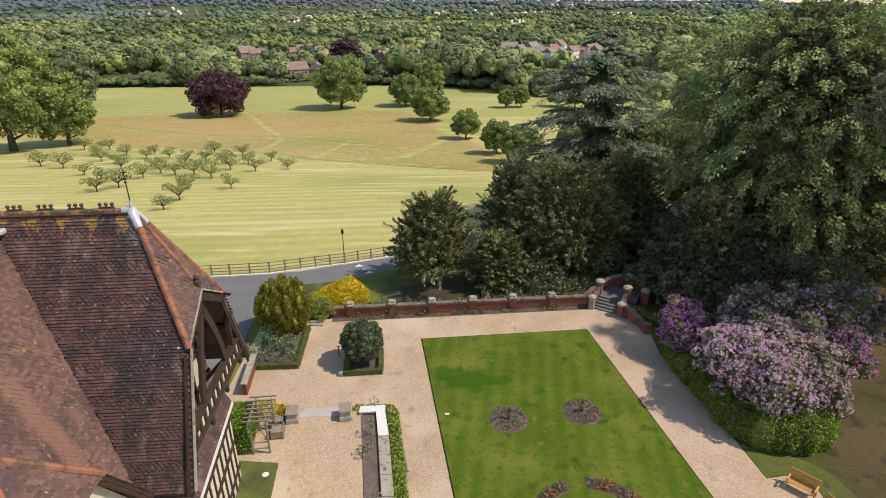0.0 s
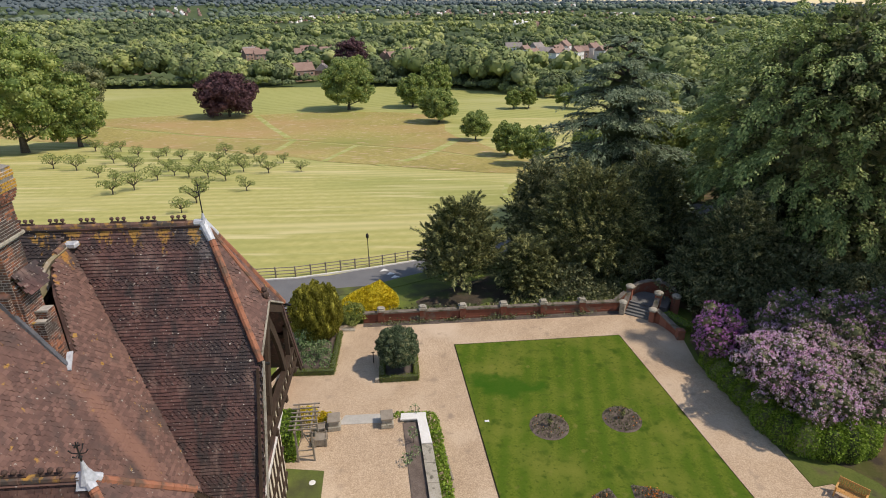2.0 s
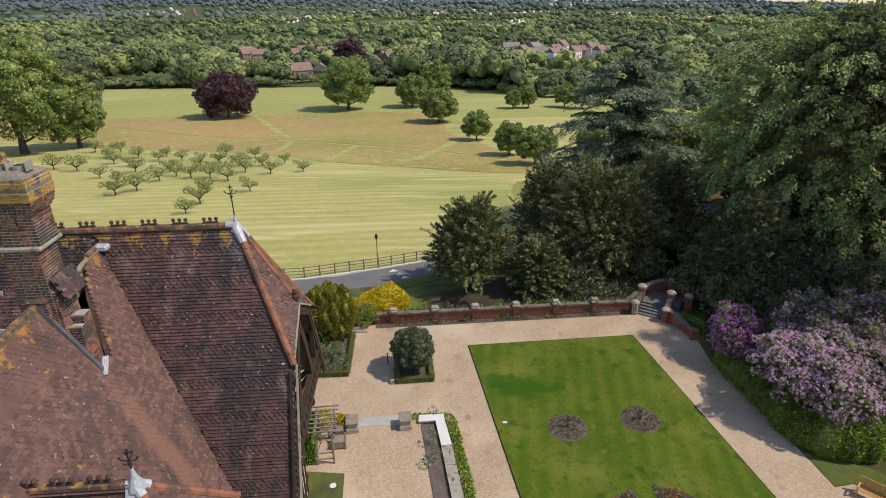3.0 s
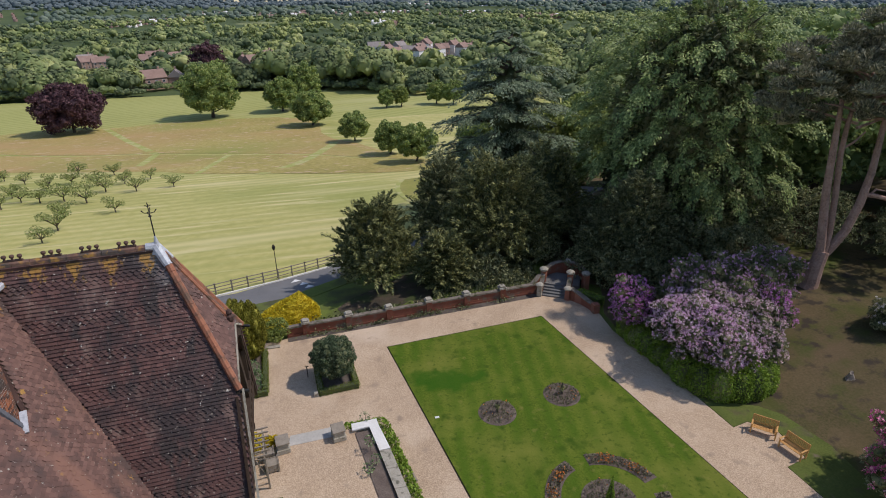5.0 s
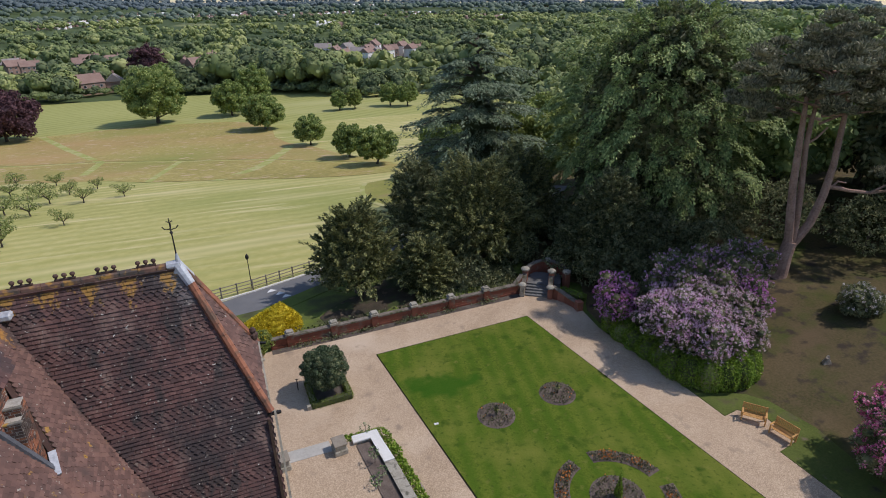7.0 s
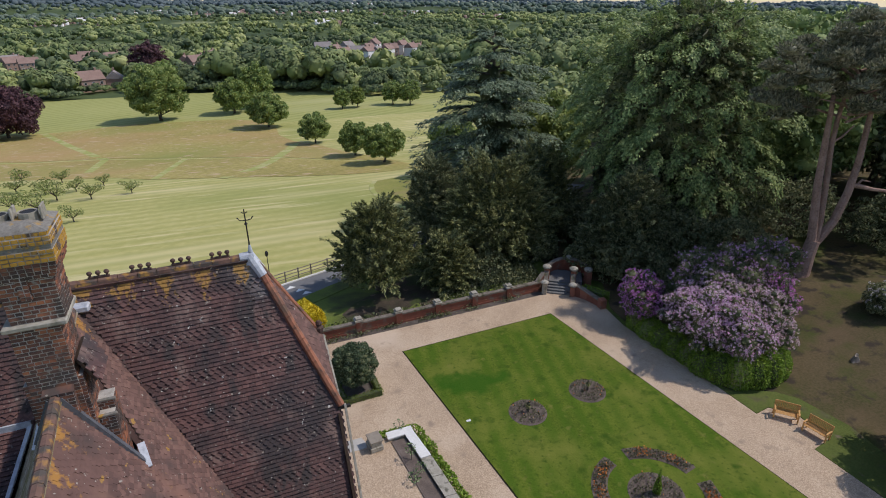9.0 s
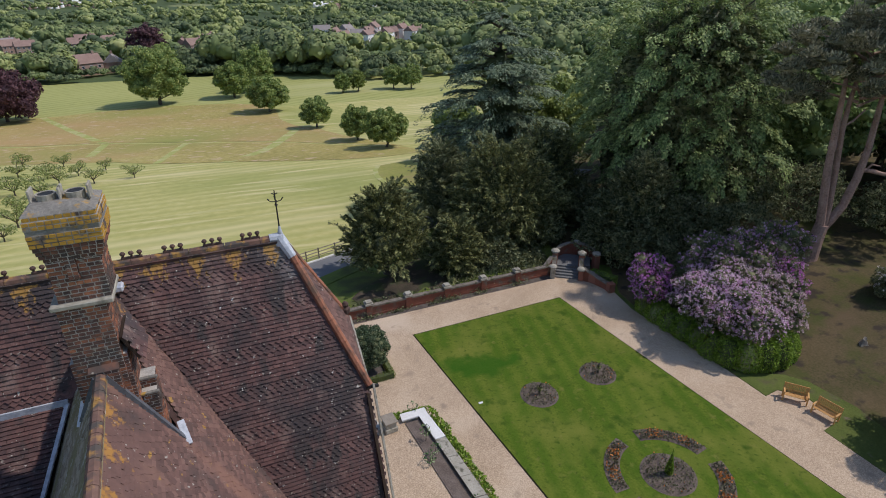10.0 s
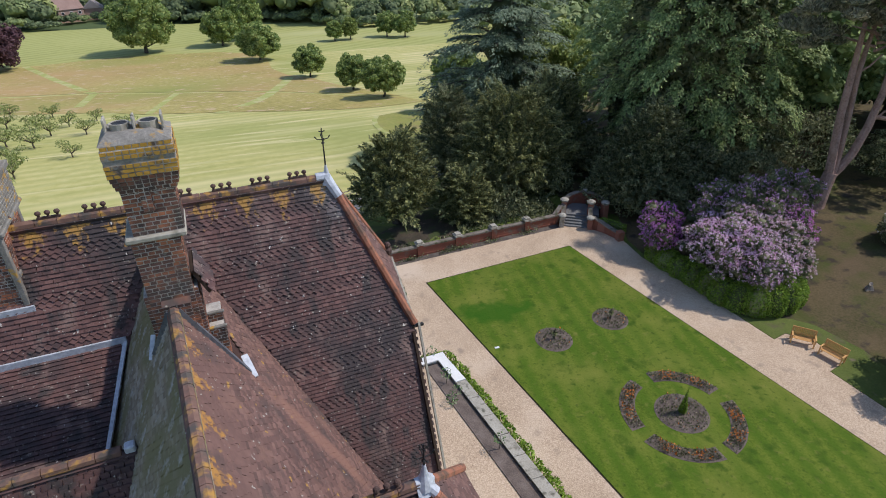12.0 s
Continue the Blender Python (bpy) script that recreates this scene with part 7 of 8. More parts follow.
def cedar():
    r_ = np.random.default_rng(43)
    x, y = 17.8, 66.0
    t = thing("cedar_tree", "big blue-green cedar with level layered boughs", "tree", (x, y, height(x, y) - 0.2))
    bm = bmesh.new()
    tube(bm, [(0, 0, 0), (0, 0, 6), (0.3, 0, 12), (0.2, 0, 19.5)], [0.7, 0.55, 0.4, 0.1], 9)
    base, way, long = [], [], []
    for layer in range(10):
        z = 2.8 + layer * 1.98
        wide = (9.6, 9.8, 9.4, 9.2, 8.6, 8.2, 7.0, 6.0, 4.4, 2.6)[layer]
        count = max(5, 11 - layer // 2)
        for j in range(count):
            a = 2 * math.pi * (j + 0.37 * layer) / count + r_.uniform(-0.2, 0.2)
            reach = wide * r_.uniform(0.72, 1.12)
            zz = z + r_.uniform(-1.1, 1.1)
            d = np.array([math.cos(a), math.sin(a), 0])
            tube(bm, [(0, 0, zz - 0.4), tuple(d * reach * 0.5 + np.array([0, 0, zz + 0.25])), tuple(d * reach + np.array([0, 0, zz - 0.3]))], [0.16, 0.11, 0.03], 6)
            for k, swing, part_len in ((0.22, 0.0, 0.95), (0.3, 0.5, 0.55), (0.3, -0.5, 0.55), (0.5, 0.55, 0.45), (0.5, -0.55, 0.45), (0.68, 0.4, 0.38), (0.68, -0.4, 0.38)):
                c, s_ = math.cos(swing), math.sin(swing)
                base.append(d * reach * k + np.array([0, 0, zz + 0.35 - 0.3 * k * k]))
                way.append((d[0] * c - d[1] * s_, d[0] * s_ + d[1] * c, 0.02))
                long.append(reach * part_len * r_.uniform(0.8, 1.1))
    part("trunk", bm, BARK, t)
    # Darker inner masses put shade between the layers into the colour.
    part("inner_foliage", lumps("inner_foliage", r_, [(0, 0, z) for z in (4, 8, 12, 15.5)], [(3.2, 3.2, 2.6), (3.0, 3.0, 2.6), (2.4, 2.4, 2.4), (1.6, 1.6, 2.2)], 0.15), L_DARK, t)
    long = np.array(long)
    p, ways, ups = fans(r_, base, way, long, 0.75 + long * 0.32, r_.uniform(0.12, 0.42, len(long)), 105, 0.33, 0.028)
    part("crown", blades("crown", r_, p, ways, ups, 0.42, 0.15), L_CEDAR, t)


cedar()


def yew(x, y, h, r, seed, label, count, tufts=70, material=L_YEW, clear=0.1):
    r_ = np.random.default_rng(seed)
    t = thing("yew_tree", label, "tree", (x, y, height(x, y) - 0.2))
    bm = bmesh.new()
    limbs(bm, r_, (0, 0, 0), (0, 0, h * 0.8), 0.3, 10, r * 0.7, 0.15)
    part("trunk", bm, BARK, t)
    n = tufts * 7
    f = (np.arange(n) + 0.5) / n
    z = 0.04 + 0.93 * f ** 1.15
    a = np.arange(n) * 2.39996 + r_.uniform(-0.4, 0.4, n)
    bulge = 1 + 0.13 * np.sin(3 * a + seed) + 0.10 * np.sin(5 * a + 9 * z)
    wide = r * np.minimum(1, 0.55 + 1.5 * z) * np.maximum(0.03, 1 - z ** 1.9) ** 0.75 * bulge
    deep = r_.uniform(0.55, 0.92, n)
    base = np.stack([np.cos(a) * wide * deep, np.sin(a) * wide * deep, h * z * (0.88 + 0.06 * np.sin(2 * a + seed))], 1)
    way = np.stack([np.cos(a), np.sin(a), 0.55 + 1.3 * z], 1) + r_.normal(0, 0.22, (n, 3))
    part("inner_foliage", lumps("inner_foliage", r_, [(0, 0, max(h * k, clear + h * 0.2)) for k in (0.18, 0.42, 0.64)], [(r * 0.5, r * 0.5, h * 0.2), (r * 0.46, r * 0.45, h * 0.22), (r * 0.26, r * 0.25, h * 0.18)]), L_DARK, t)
    sprayed("inner_leaves", r_, [((0, 0, h * k), (r * q, r * q, h * 0.26)) for k, q in ((0.2, 0.72), (0.42, 0.7), (0.64, 0.46))], count // 4, material, 0.34, 0.14, t, "", -0.3, 0.8, clear, 0.6, 0.4)
    p, ways, ups = fans(r_, base, way, r_.uniform(0.2, 0.42, n) * r ** 0.6 * 2.2, r_.uniform(0.3, 0.55, n), r_.uniform(0.15, 0.55, n), max(50, int(count * 0.8) // n), 0.5, 0.04)
    keep = p[:, 2] > clear + 0.35 * np.sin(p[:, 0] * 2.3 + p[:, 1] * 1.7) * (clear > 0.5)
    part("crown", blades("crown", r_, p[keep], ways[keep], ups[keep], 0.34, 0.09), material, t)


yew(-1.0, 46.3, 8.8, 4.2, 51, "spreading dark yew beside the drive", 42000, clear=2.1)
yew(4.6, 44.2, 4.6, 2.6, 52, "small dark yew behind the garden wall", 22000, 50)
yew(11.0, 49.0, 10.2, 6.2, 53, "broad dark yew behind the garden wall", 52000, 130)
yew(20.8, 41.5, 10.0, 4.4, 56, "dark yew shading the garden steps", 30000, 80, L_DARK)
yew(7.3, 55.5, 9.8, 4.0, 54, "greyish yew behind a darker one", 15000, 60, L_DARK)
yew(17.5, 53.0, 10.5, 5.0, 55, "dark yew in the shade of bigger trees", 17000, 80)
for x, y, h, r, m, sd, lab in ((44, 47, 20, 7.5, L_BEECH, 61, "tall green tree behind the pine"), (52, 36, 18, 7, L_DARK, 62, "dark evergreen tree at the garden's edge"), (40, 62, 17, 7, L_OAK, 63, "green oak behind the beech"),
                               (27, 72, 12, 5.5, L_LIME, 64, "yellow-green lime tree beyond the cedar"), (55, 24, 17, 7, L_DARK, 65, "dark evergreen tree above worn grass"), (36, 84, 13, 6, L_LIME, 66, "yellow-green lime tree beyond the cedar"),
                               (62, 58, 20, 8, L_OAK, 67, "tall oak behind other trees"), (58, 47, 15, 7, L_DARK, 168, "dark evergreen tree behind the pine"), (66, 40, 16, 7, L_OAK, 169, "tall oak behind other trees"), (72, 30, 16, 7, L_DARK, 170, "dark evergreen tree behind the pine"), (52, 66, 14, 6.5, L_DARK, 171, "dark evergreen tree behind the beech"), (48, 15, 16, 6.5, L_DARK, 68, "dark evergreen tree at the garden's edge"), (24, 96, 11, 5, L_OAK, 69, "green oak in the park")):
    broadleaf(x, y, h, r, m, lab, sd, 9500, 0.66, 0.05, 90, lump=0.2)

# parkland trees
for x, y, h, r, m, lab, sd, n in ((-80, 207, 15.5, 10.5, L_PURPLE, "copper beech with dense dark purple crown", 71, 9000), (-39.5, 223, 20.5, 10.2, L_OAK, "large round oak in mown parkland", 72, 9000),
                                  (-15, 228, 13, 6.3, L_OAK, "oak in mown parkland", 73, 5000), (-4.6, 191.5, 11.5, 6.2, L_OAK, "round oak casting shade on mown grass", 74, 5000),
                                  (6.1, 158.5, 8.4, 4.3, L_OAK, "small round oak in mown grass", 75, 4000), (12.3, 132.5, 8.2, 4.2, L_OAK, "young oak beside another", 76, 4500),
                                  (16.0, 119, 8.6, 4.6, L_OAK, "young oak beside another", 77, 5000), (23.8, 222, 7.4, 3.4, L_OAK, "small young park tree", 78, 2500), (29.8, 223, 8, 3.4, L_LIME, "small pale green park tree", 79, 2500),
                                  (44, 224, 9.5, 4.3, L_OAK, "young round-headed park tree in grass", 80, 2500), (50, 220, 9.5, 4.5, L_OAK, "young round-headed park tree in grass", 81, 2500),
                                  (-109, 142, 31, 12.5, L_OAK, "very tall oak beside the orchard", 82, 12000), (-101, 152, 20.5, 7.6, L_OAK, "dense green lime beside a taller oak", 83, 8000),
                                  (-146, 230, 19, 10, L_DARK, "dark spreading tree at the field's edge", 84, 5000), (-122, 128, 24, 9, L_OAK, "tall oak beside the orchard", 85, 7000),
                                  (-55, 338, 24, 10, L_PURPLE, "dark copper beech among far trees", 87, 5000), (-6, 240, 17, 6.5, L_OAK, "oak at the edge of the field", 86, 4000)):
    broadleaf(x, y, h, r, m, lab, sd, int(n * 1.7), 0.76 if r > 6 else 0.5, 0.06 if r > 6 else 0.12, 90 if r > 6 else 60, lump=0.2)

# orchard
ORCHARD = [(-86, 118), (-79.3, 115.2), (-56.9, 89), (-55.2, 92.5), (-39.4, 75.2), (-40, 81.6), (-42.5, 90.6), (-35.7, 91.4), (-43.3, 112), (-37.5, 109.6), (-31.5, 111.5), (-43.1, 101.8), (-56, 102.3), (-55.3, 107.6), (-63, 100.8), (-82.8, 133.8),
           (-75.8, 133.5), (-68.9, 129), (-53.3, 124.5), (-56, 120.6), (-63.5, 129), (-47.7, 105.2), (-51.5, 105.4), (-42.3, 120), (-38.5, 124), (-47.3, 120.2), (-47.7, 132.3), (-69.3, 106), (-66, 113), (-85.2, 143), (-69.8, 135), (-91.9, 143.4), (-56.2, 137),
           (-59, 113), (-72, 122), (-77, 125)]
apple = []
for k in range(4):
    r_ = np.random.default_rng(90 + k)
    t = thing("apple_tree", "small open-headed apple tree in mown grass", "tree", (*ORCHARD[k], height(*ORCHARD[k])), group="orchard trees")
    bm = bmesh.new()
    tube(bm, [(0, 0, -0.1), (0.05, 0, 0.5), (0.02, 0.05, 0.85)], [0.14, 0.11, 0.1], 7)
    lobes = []
    for i in range(9):
        a = i * 2.4 + r_.uniform(-0.3, 0.3)
        tip = np.array([math.cos(a) * r_.uniform(1.0, 2.1), math.sin(a) * r_.uniform(1.0, 2.1), r_.uniform(1.5, 2.9)])
        tube(bm, [(0, 0, 0.75), tuple(tip * 0.55 + np.array([0, 0, 0.35])), tuple(tip)], [0.07, 0.05, 0.02], 5)
        lobes.append((tip, (0.75, 0.75, 0.45)))
        lobes.append((tip * np.array([0.6, 0.6, 0.95]), (0.6, 0.6, 0.4)))
    part("trunk", bm, BARK, t)
    sprayed("crown", r_, lobes, 1700, L_ORCHARD, 0.3, 0.2, t, "", 0.1, 0.35)
    apple.append(t)
for i, (x, y) in enumerate(ORCHARD[4:]):
    s = 0.68 + 0.34 * ((i * 7) % 10) / 10
    c_ = copy_thing(apple[i % 4], pose(x, y, height(x, y), 0, 0, i * 77))
    c_.scale = (s, s, s)

# ---------------------------------------------------------------- fence and lamp along the drive
FENCE = [(-40, 46.4), (-30, 47.0), (-20.2, 48.0), (-16.6, 48.5), (-13.9, 49.5), (-9.9, 51.0), (-6.2, 52.9), (-2.8, 54.7), (3, 58), (12, 62.5)]
fe = thing("park_fence", "weathered post and rail fence along the drive", "fence", kind="structure")
run = []
for (xa, ya), (xb, yb) in zip(FENCE, FENCE[1:]):
    n = max(1, round(math.hypot(xb - xa, yb - ya) / 1.55))
    run += [(xa + (xb - xa) * i / n, ya + (yb - ya) * i / n) for i in range(n)]
for (xa, ya), (xb, yb) in zip(run, run[1:]):
    za, zb = height(xa, ya), height(xb, yb)
    part("post", box(bmesh.new(), xa - 0.06, xa + 0.06, ya - 0.06, ya + 0.06, za - 0.2, za + 1.1), IRON if len(run) % 2 else GREY_WOOD, fe)
    for k in (0.35, 0.68, 1.0):
        part("rail", bar(bmesh.new(), (xa, ya, za + k), (xb, yb, zb + k), 0.05, 0.07), GREY_WOOD, fe)
kerb = draped("kerb", ribbon([(x + 0.1, y - 0.55) for x, y in FENCE], 0.22), 0.13, PALE_STONE, "pale kerb along the far side of the drive", "kerb", 3)
lz = height(-10.0, 51.5)
lp = thing("lamp_post", "slim black lamp post beside the fence", "lamp post", (-10.0, 51.5, lz))
part("pole", tube(bmesh.new(), [(0, 0, 0), (0, 0, 0.5), (0, 0, 2.9)], [0.07, 0.045, 0.035], 8), IRON, lp)
part("lantern", lathe(bmesh.new(), [(0.05, 2.9), (0.13, 3.0), (0.16, 3.25), (0.08, 3.4), (0.01, 3.48)], 0, 0, 8), IRON, lp)

# ---------------------------------------------------------------- far houses
def far_house(x, y, w_, d, h, turn, wall, roof, label):
    z = height(x, y)
    hs = thing("far_house", label, "house", (x, y, z), turn, "houses beyond the park")
    part("wall", box(bmesh.new(), -w_ / 2, w_ / 2, -d / 2, d / 2, -1, h), wall, hs)
    bm = bmesh.new()
    o, rise = 0.4, d * 0.42
    v = [bm.verts.new(p) for p in ((-w_ / 2 - o, -d / 2 - o, h - 0.25), (w_ / 2 + o, -d / 2 - o, h - 0.25), (w_ / 2 + o, d / 2 + o, h - 0.25), (-w_ / 2 - o, d / 2 + o, h - 0.25), (-w_ / 2 - o, 0, h + rise), (w_ / 2 + o, 0, h + rise))]
    for q in ((0, 1, 5, 4), (2, 3, 4, 5), (1, 2, 5), (3, 0, 4), (3, 2, 1, 0)):
        bm.faces.new([v[i] for i in q])
    rf = part("roof", bm, roof, hs)
    part("chimney", box(bmesh.new(), w_ * 0.28, w_ * 0.28 + 0.9, -0.4, 0.5, h + rise * 0.5, h + rise + 1.1), BRICK_WALL, hs)
    n = max(2, int(w_ / 2.8))
    for fl in range(max(1, int(h / 2.7))):
        for i in range(n):
            a = -w_ / 2 + w_ * (i + 0.5) / n
            wn_ = part("window", box(bmesh.new(), a - 0.65, a + 0.65, -d / 2 - 0.06, -d / 2 + 0.02, 0.9 + fl * 2.6, 2.2 + fl * 2.6), WHITE_PAINT, hs)
            part("pane", box(bmesh.new(), a - 0.53, a + 0.53, -d / 2 - 0.09, -d / 2 - 0.055, 1.02 + fl * 2.6, 2.08 + fl * 2.6), GLASS, wn_)
    return hs


HOUSES = [(-82, 331, 11, 9, 6, 32, 1, 0), (-38, 425, 12, 9, 6.5, 36, 1, 0), (-30, 440, 9, 8, 8.5, 46, 0, 0), (-117, 486, 14, 9, 5.5, 14, 1, 0), (-99, 492, 12, 9, 6, 29, 1, 0), (-160, 489, 13, 9, 5.5, 36, 1, 0),
          (58, 529, 14, 9, 6, 0, 0, 1), (64, 450, 9, 8, 6.5, 44, 0, 0), (74, 453, 10, 7, 7.5, -8, 0, 1), (83, 456, 9, 8, 8.5, 40, 0, 0), (92, 478, 11, 9, 10, 60, 0, 0), (103, 468, 11, 8, 7, 9, 1, 0), (115, 478, 9, 8, 8.5, 42, 0, 0),
          (128, 476, 12, 8, 6, 30, 1, 0), (71, 480, 9, 8, 9, 37, 0, 1), (-215, 444, 18, 10, 5, 6, 0, 1), (-199, 384, 10, 8, 5, 25, 1, 0), (-149, 481, 12, 8, 5.5, 24, 1, 0), (-168, 505, 14, 9, 5.5, 39, 1, 1),
          (-120, 519, 13, 8, 6, 16, 1, 0), (-320, 470, 16, 9, 7, 0, 0, 1), (-72, 338, 9, 8, 5.5, 98, 1, 1), (60, 470, 9, 7, 8, 54, 0, 0), (79, 441, 10, 7, 7.5, 48, 0, 0), (88, 447, 9, 7, 7, 57, 0, 1), (97, 452, 10, 7, 7.5, 50, 0, 0), (120, 468, 10, 8, 7, 46, 0, 0), (-46, 432, 10, 7, 7, 86, 1, 0)]
for i, (x, y, w_, d, h, t, a, b) in enumerate(HOUSES):
    far_house(x, y, w_, d, h, t, BRICK_WALL if a else WHITE_WALL, GREY_ROOF if b else FAR_ROOF, "brick house with tiled roof among distant trees" if a else "white house with tiled roof among distant trees")
rr = random.Random(5)
town = {k: ([], []) for k in ("white", "brick")}
for i in range(400):
    k = "white" if rr.random() < 0.35 else "brick"
    bearing, y = rr.choice(((-0.24, 1380), (-0.2, 1500), (-0.03, 1800), (-0.12, 1900), (0.02, 1850), (-0.6, 1400), (-0.45, 2000), (0.3, 1500), (0.55, 2100), (0.16, 1150), (0.12, 1700), (0.42, 1250), (0.22, 2300)))
    y *= rr.uniform(0.94, 1.06)
    x = (bearing + rr.gauss(0, 0.035)) * y
    s = rr.uniform(1.6, 3.2) * (1 + y / 4000)
    z, q = height(x, y), len(town[k][0])
    hh = 3.0 + y / 700
    town[k][0].extend([(x - s, y - 5, z), (x + s, y - 5, z), (x + s, y + 5, z), (x - s, y + 5, z), (x - s, y - 5, z + hh), (x + s, y - 5, z + hh), (x + s, y + 5, z + hh), (x - s, y + 5, z + hh), (x - s, y, z + hh + 4), (x + s, y, z + hh + 4)])
    town[k][1].extend([tuple(q + j for j in f) for f in ((0, 1, 5, 4), (1, 2, 6, 5), (2, 3, 7, 6), (3, 0, 4, 7), (4, 5, 9, 8), (6, 7, 8, 9))])
for k, m in (("white", WHITE_WALL), ("brick", FAR_ROOF)):
    tagged(part("far_town", arrays("far_town", *town[k]), m), "scattered roofs of a far town among trees", "town", kind="stuff")
bm = slab(bmesh.new(), [(700, 2250), (960, 2270), (990, 2420), (720, 2400)], -27.5, -18)
tagged(part("far_lake", bm, WATER), "pale far lake among woods", "lake", kind="structure")

# ---------------------------------------------------------------- woods
def wood(name, spots, seed, material, lob, sprays, label, spray=1.1, fine=1):
    """Many trees as one growth: lobed masses with loose sprays on them, at spots (x, y, height, radius)."""
    r_ = np.random.default_rng(seed)
    n = len(spots)
    s = np.array([(x, y, height(x, y), h, r) for x, y, h, r in spots])
    which = np.repeat(np.arange(n), lob)
    u = unit(r_.normal(size=(n * lob, 3)))
    u[:, 2] = np.abs(u[:, 2]) * 1.2 - 0.45
    r, h = s[which, 4:5], s[which, 3:4]
    c = np.concatenate([s[which, :2], s[which, 2:3] + h * 0.5], 1) + u * np.concatenate([r, r, h * 0.4], 1) * (0.55 if lob > 1 else 0.1)
    size = np.concatenate([r, r, np.minimum(r, h * 0.42)], 1) * (r_.uniform(0.38, 0.62, (n * lob, 1)) if lob > 1 else 0.8)
    me = lumps(name, r_, c, size * (0.86 if sprays else 1), 0.2, fine)
    tagged(part(name, me, material), label, "wood", kind="stuff")
    if sprays:
        m = np.repeat(np.arange(n * lob), sprays)
        k = unit(r_.normal(size=(len(m), 3)))
        k[:, 2] = np.where(k[:, 2] < -0.3, -k[:, 2], k[:, 2])
        big = spray * np.clip(size[m][:, :1] / 2.2, 0.75, 1.5)
        way = unit(np.cross(k, r_.normal(size=k.shape)) + k * 0.35 - np.array([0, 0, 0.25]))
        fine = blades(name, r_, c[m] + k * size[m] * r_.uniform(0.88, 1.16, (len(m), 1)), way, unit(k + np.array([0, 0, 0.3]) + r_.normal(0, 0.22, k.shape)), big * 1.3, big)
        tagged(part("tree_sprays", fine, material), label, "wood", kind="stuff")


rr = random.Random(9)
rows = {0: [], 1: [], 2: []}


def in_house(x, y):
    return any(abs((x + 6) * q[1] / y - q[0] - 6) < q[2] * 0.5 + 2.5 and q[1] - (55 if q[1] < 400 else 150 if q[2] > 30 else 85) < y < q[1] + 7 for q in HOUSES)


for i in range(100):                                   # the belt at the end of the field
    x = -330 + i * 5.6 + rr.uniform(-2, 2)
    for k in range(3 if x > -140 else 7):
        y = (303 if x < -10 else 303 - (x + 10) * 0.9 if x < 40 else 258) + k * (11 if x > -140 else 6) + rr.uniform(-4, 5)
        if in_house(x, y):
            continue
        h = rr.uniform(10, 16) if -130 < x < -25 else rr.uniform(16, 24)
        if x < -140:
            h = rr.uniform(15, 27)
        if 30 < x < 95:
            h = rr.uniform(8, 12)
        rows[rr.choice((0, 0, 1, 1, 2))].append((x, y, h, h * (rr.uniform(0.34, 0.46) if x > -140 else rr.uniform(0.19, 0.28))))
    y = (298 if x < -10 else 298 - (x + 10) * 0.9 if x < 40 else 253) + rr.uniform(-2, 2)
    if not in_house(x, y):
        rows[rr.choice((0, 0, 1))].append((x, y, rr.uniform(4, 7), rr.uniform(3, 4.5)))
for q in HOUSES:                                      # low trees before the nearer houses
    if q[1] < 460:
        for k in range(4):
            w = q[2] * (k / 3 - 0.5) * 1.3
            rows[k % 2].append((q[0] + w, q[1] - rr.uniform(9, 16), rr.uniform(2.8, 5.6), rr.uniform(2.2, 3.6)))
for i in range(70):                                   # undergrowth inside the belt
    x = rr.uniform(-34, 46)
    y = (303 if x < -10 else 303 - (x + 10) * 0.9 if x < 40 else 258) + rr.uniform(0, 30)
    rows[i % 2].append((x, y, rr.uniform(5, 9), rr.uniform(3, 4.6)))
side = {0: [], 1: [], 2: []}
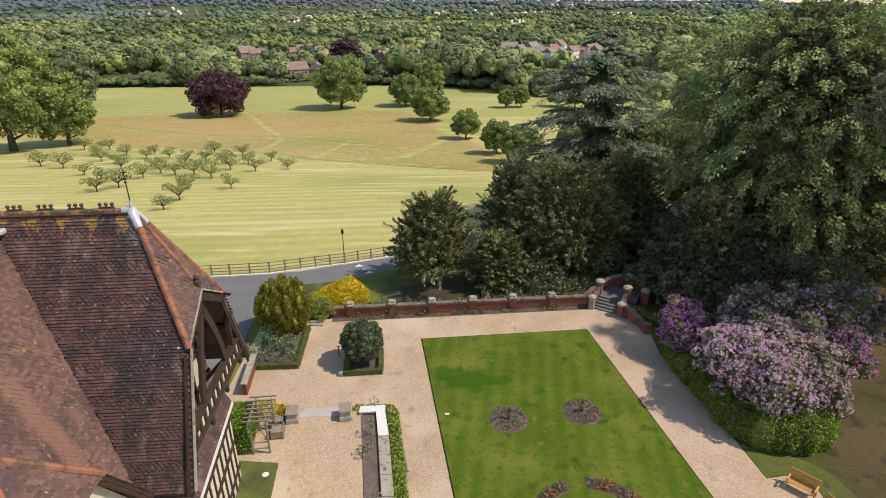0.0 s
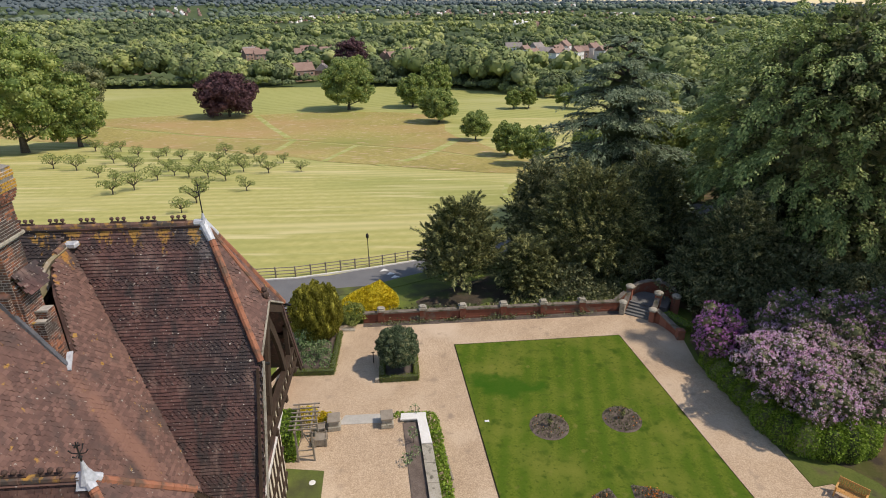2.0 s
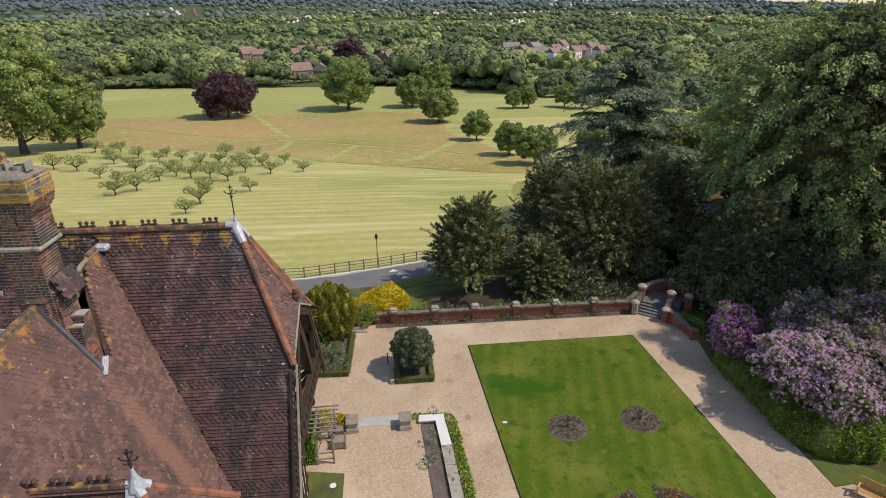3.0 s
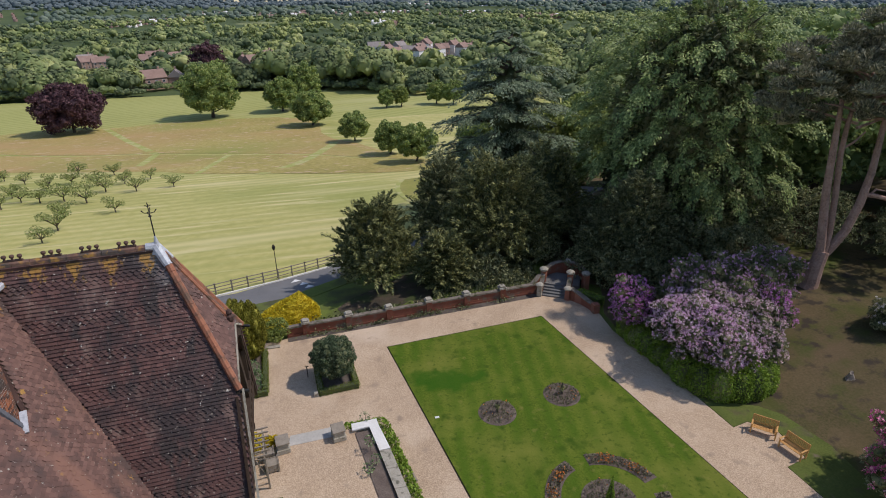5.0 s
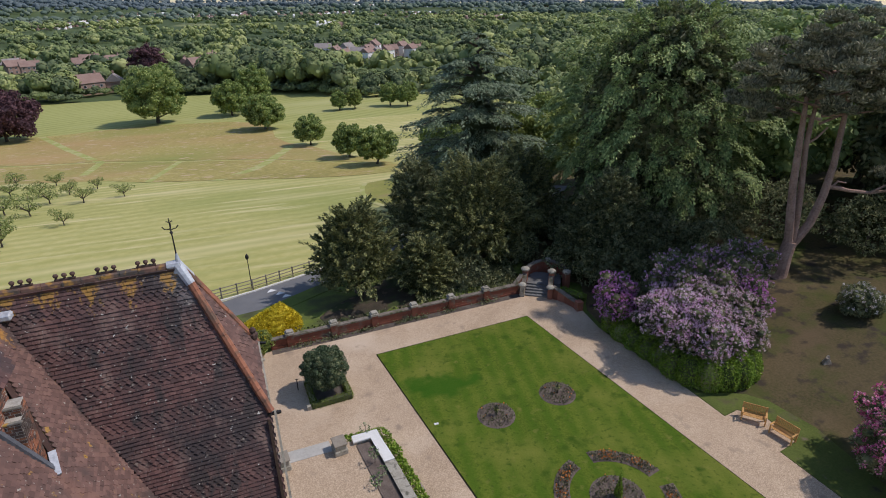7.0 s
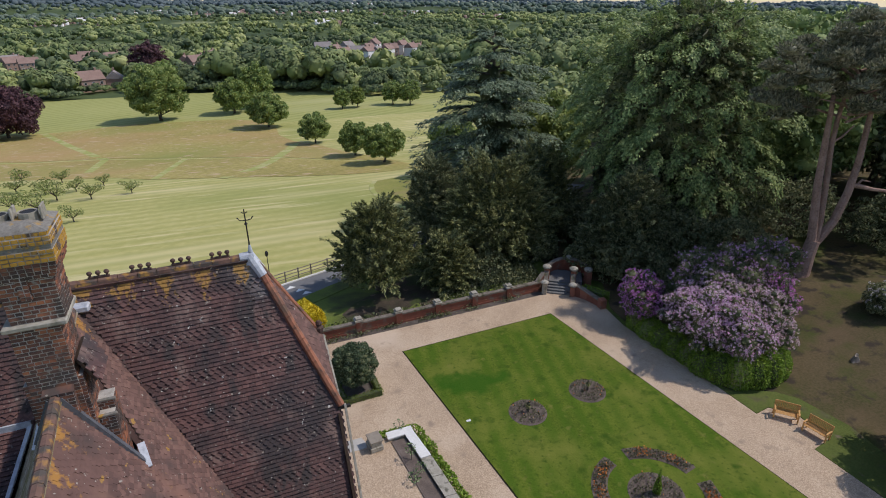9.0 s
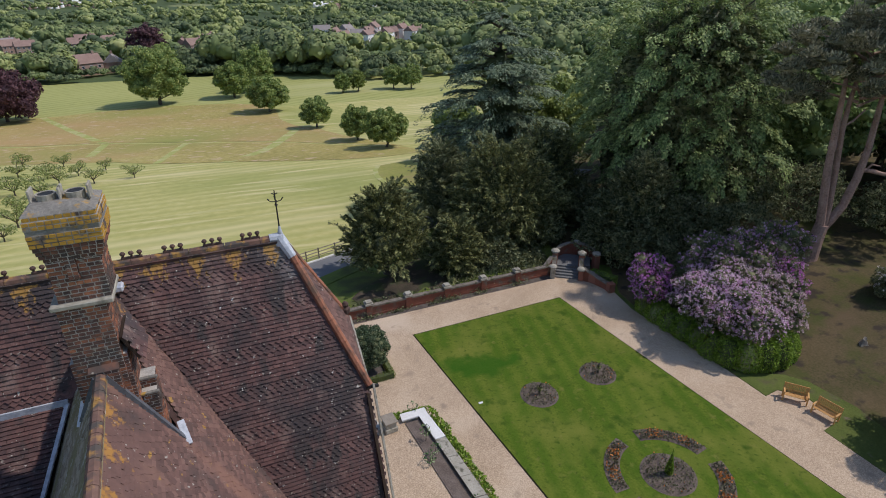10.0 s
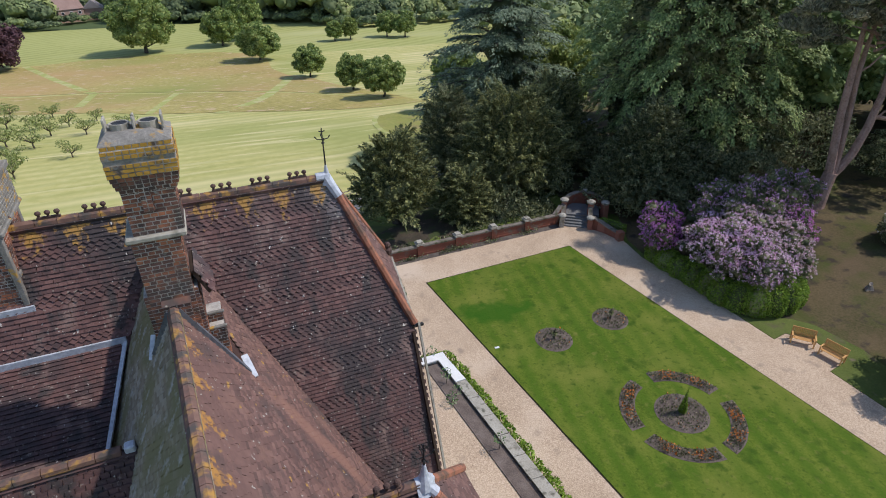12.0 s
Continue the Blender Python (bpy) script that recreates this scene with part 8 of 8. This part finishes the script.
for i in range(190):                                  # woods beyond the garden's far side
    y = rr.uniform(62, 255)
    x = rr.uniform(48 + y * 0.12, 70 + y * 1.5)
    h = rr.uniform(11, 17)
    side[rr.choice((0, 1, 1, 2))].append((x, y, h, h * rr.uniform(0.36, 0.48)))
for k in range(3):
    wood("tree_belt", [q for q in rows[k] if q[0] > -262], 100 + k, L_FAR[k], 11, 27, "belt of trees round the end of the field", 1.0) if rows[k] else None
    wood("side_woods", side[k], 105 + k, L_FAR[k], 8, 12, "woods beyond the garden trees", 1.3)
rows = {0: [], 1: [], 2: []}
for i in range(1750):                                 # wooded suburb behind it
    y = rr.uniform(335, 900) if i % 2 else rr.uniform(335, 600)
    x = rr.uniform(-0.88, 1.3) * (y + 60)
    if in_house(x, y):
        continue
    h = rr.uniform(9, 18)
    g = noise.noise((x / 45, y / 45, 4.0)) + rr.uniform(-0.22, 0.22)
    rows[0 if g > 0.12 else 1 if g > -0.18 else 2].append((x, y, h, h * rr.uniform(0.4, 0.6)))
for k in range(3):
    wood("suburb_trees", [q for q in rows[k] if q[0] > -0.8 * q[1]], 110 + k, L_FAR[k], 6, 7, "trees among houses beyond the park", 1.5)
rows = {k: [] for k in range(8)}
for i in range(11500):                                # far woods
    y = 850 + 3500 * rr.random() ** 1.2
    x = rr.uniform(-0.85, 1.35) * y
    far = math.hypot(x, y)
    g = noise.noise((x / 260, y / 260, 0.3)) + 0.35 * noise.noise((x / 90, y / 90, 2.0))
    if far > 4330 or g < -0.2 and far < 3000:
        continue
    h = rr.uniform(8, 15) * (1 + far / 6000)
    tone = 0 if g > 0.25 else 1 if g > -0.02 else 2
    # Haze-coloured tones take over with distance.
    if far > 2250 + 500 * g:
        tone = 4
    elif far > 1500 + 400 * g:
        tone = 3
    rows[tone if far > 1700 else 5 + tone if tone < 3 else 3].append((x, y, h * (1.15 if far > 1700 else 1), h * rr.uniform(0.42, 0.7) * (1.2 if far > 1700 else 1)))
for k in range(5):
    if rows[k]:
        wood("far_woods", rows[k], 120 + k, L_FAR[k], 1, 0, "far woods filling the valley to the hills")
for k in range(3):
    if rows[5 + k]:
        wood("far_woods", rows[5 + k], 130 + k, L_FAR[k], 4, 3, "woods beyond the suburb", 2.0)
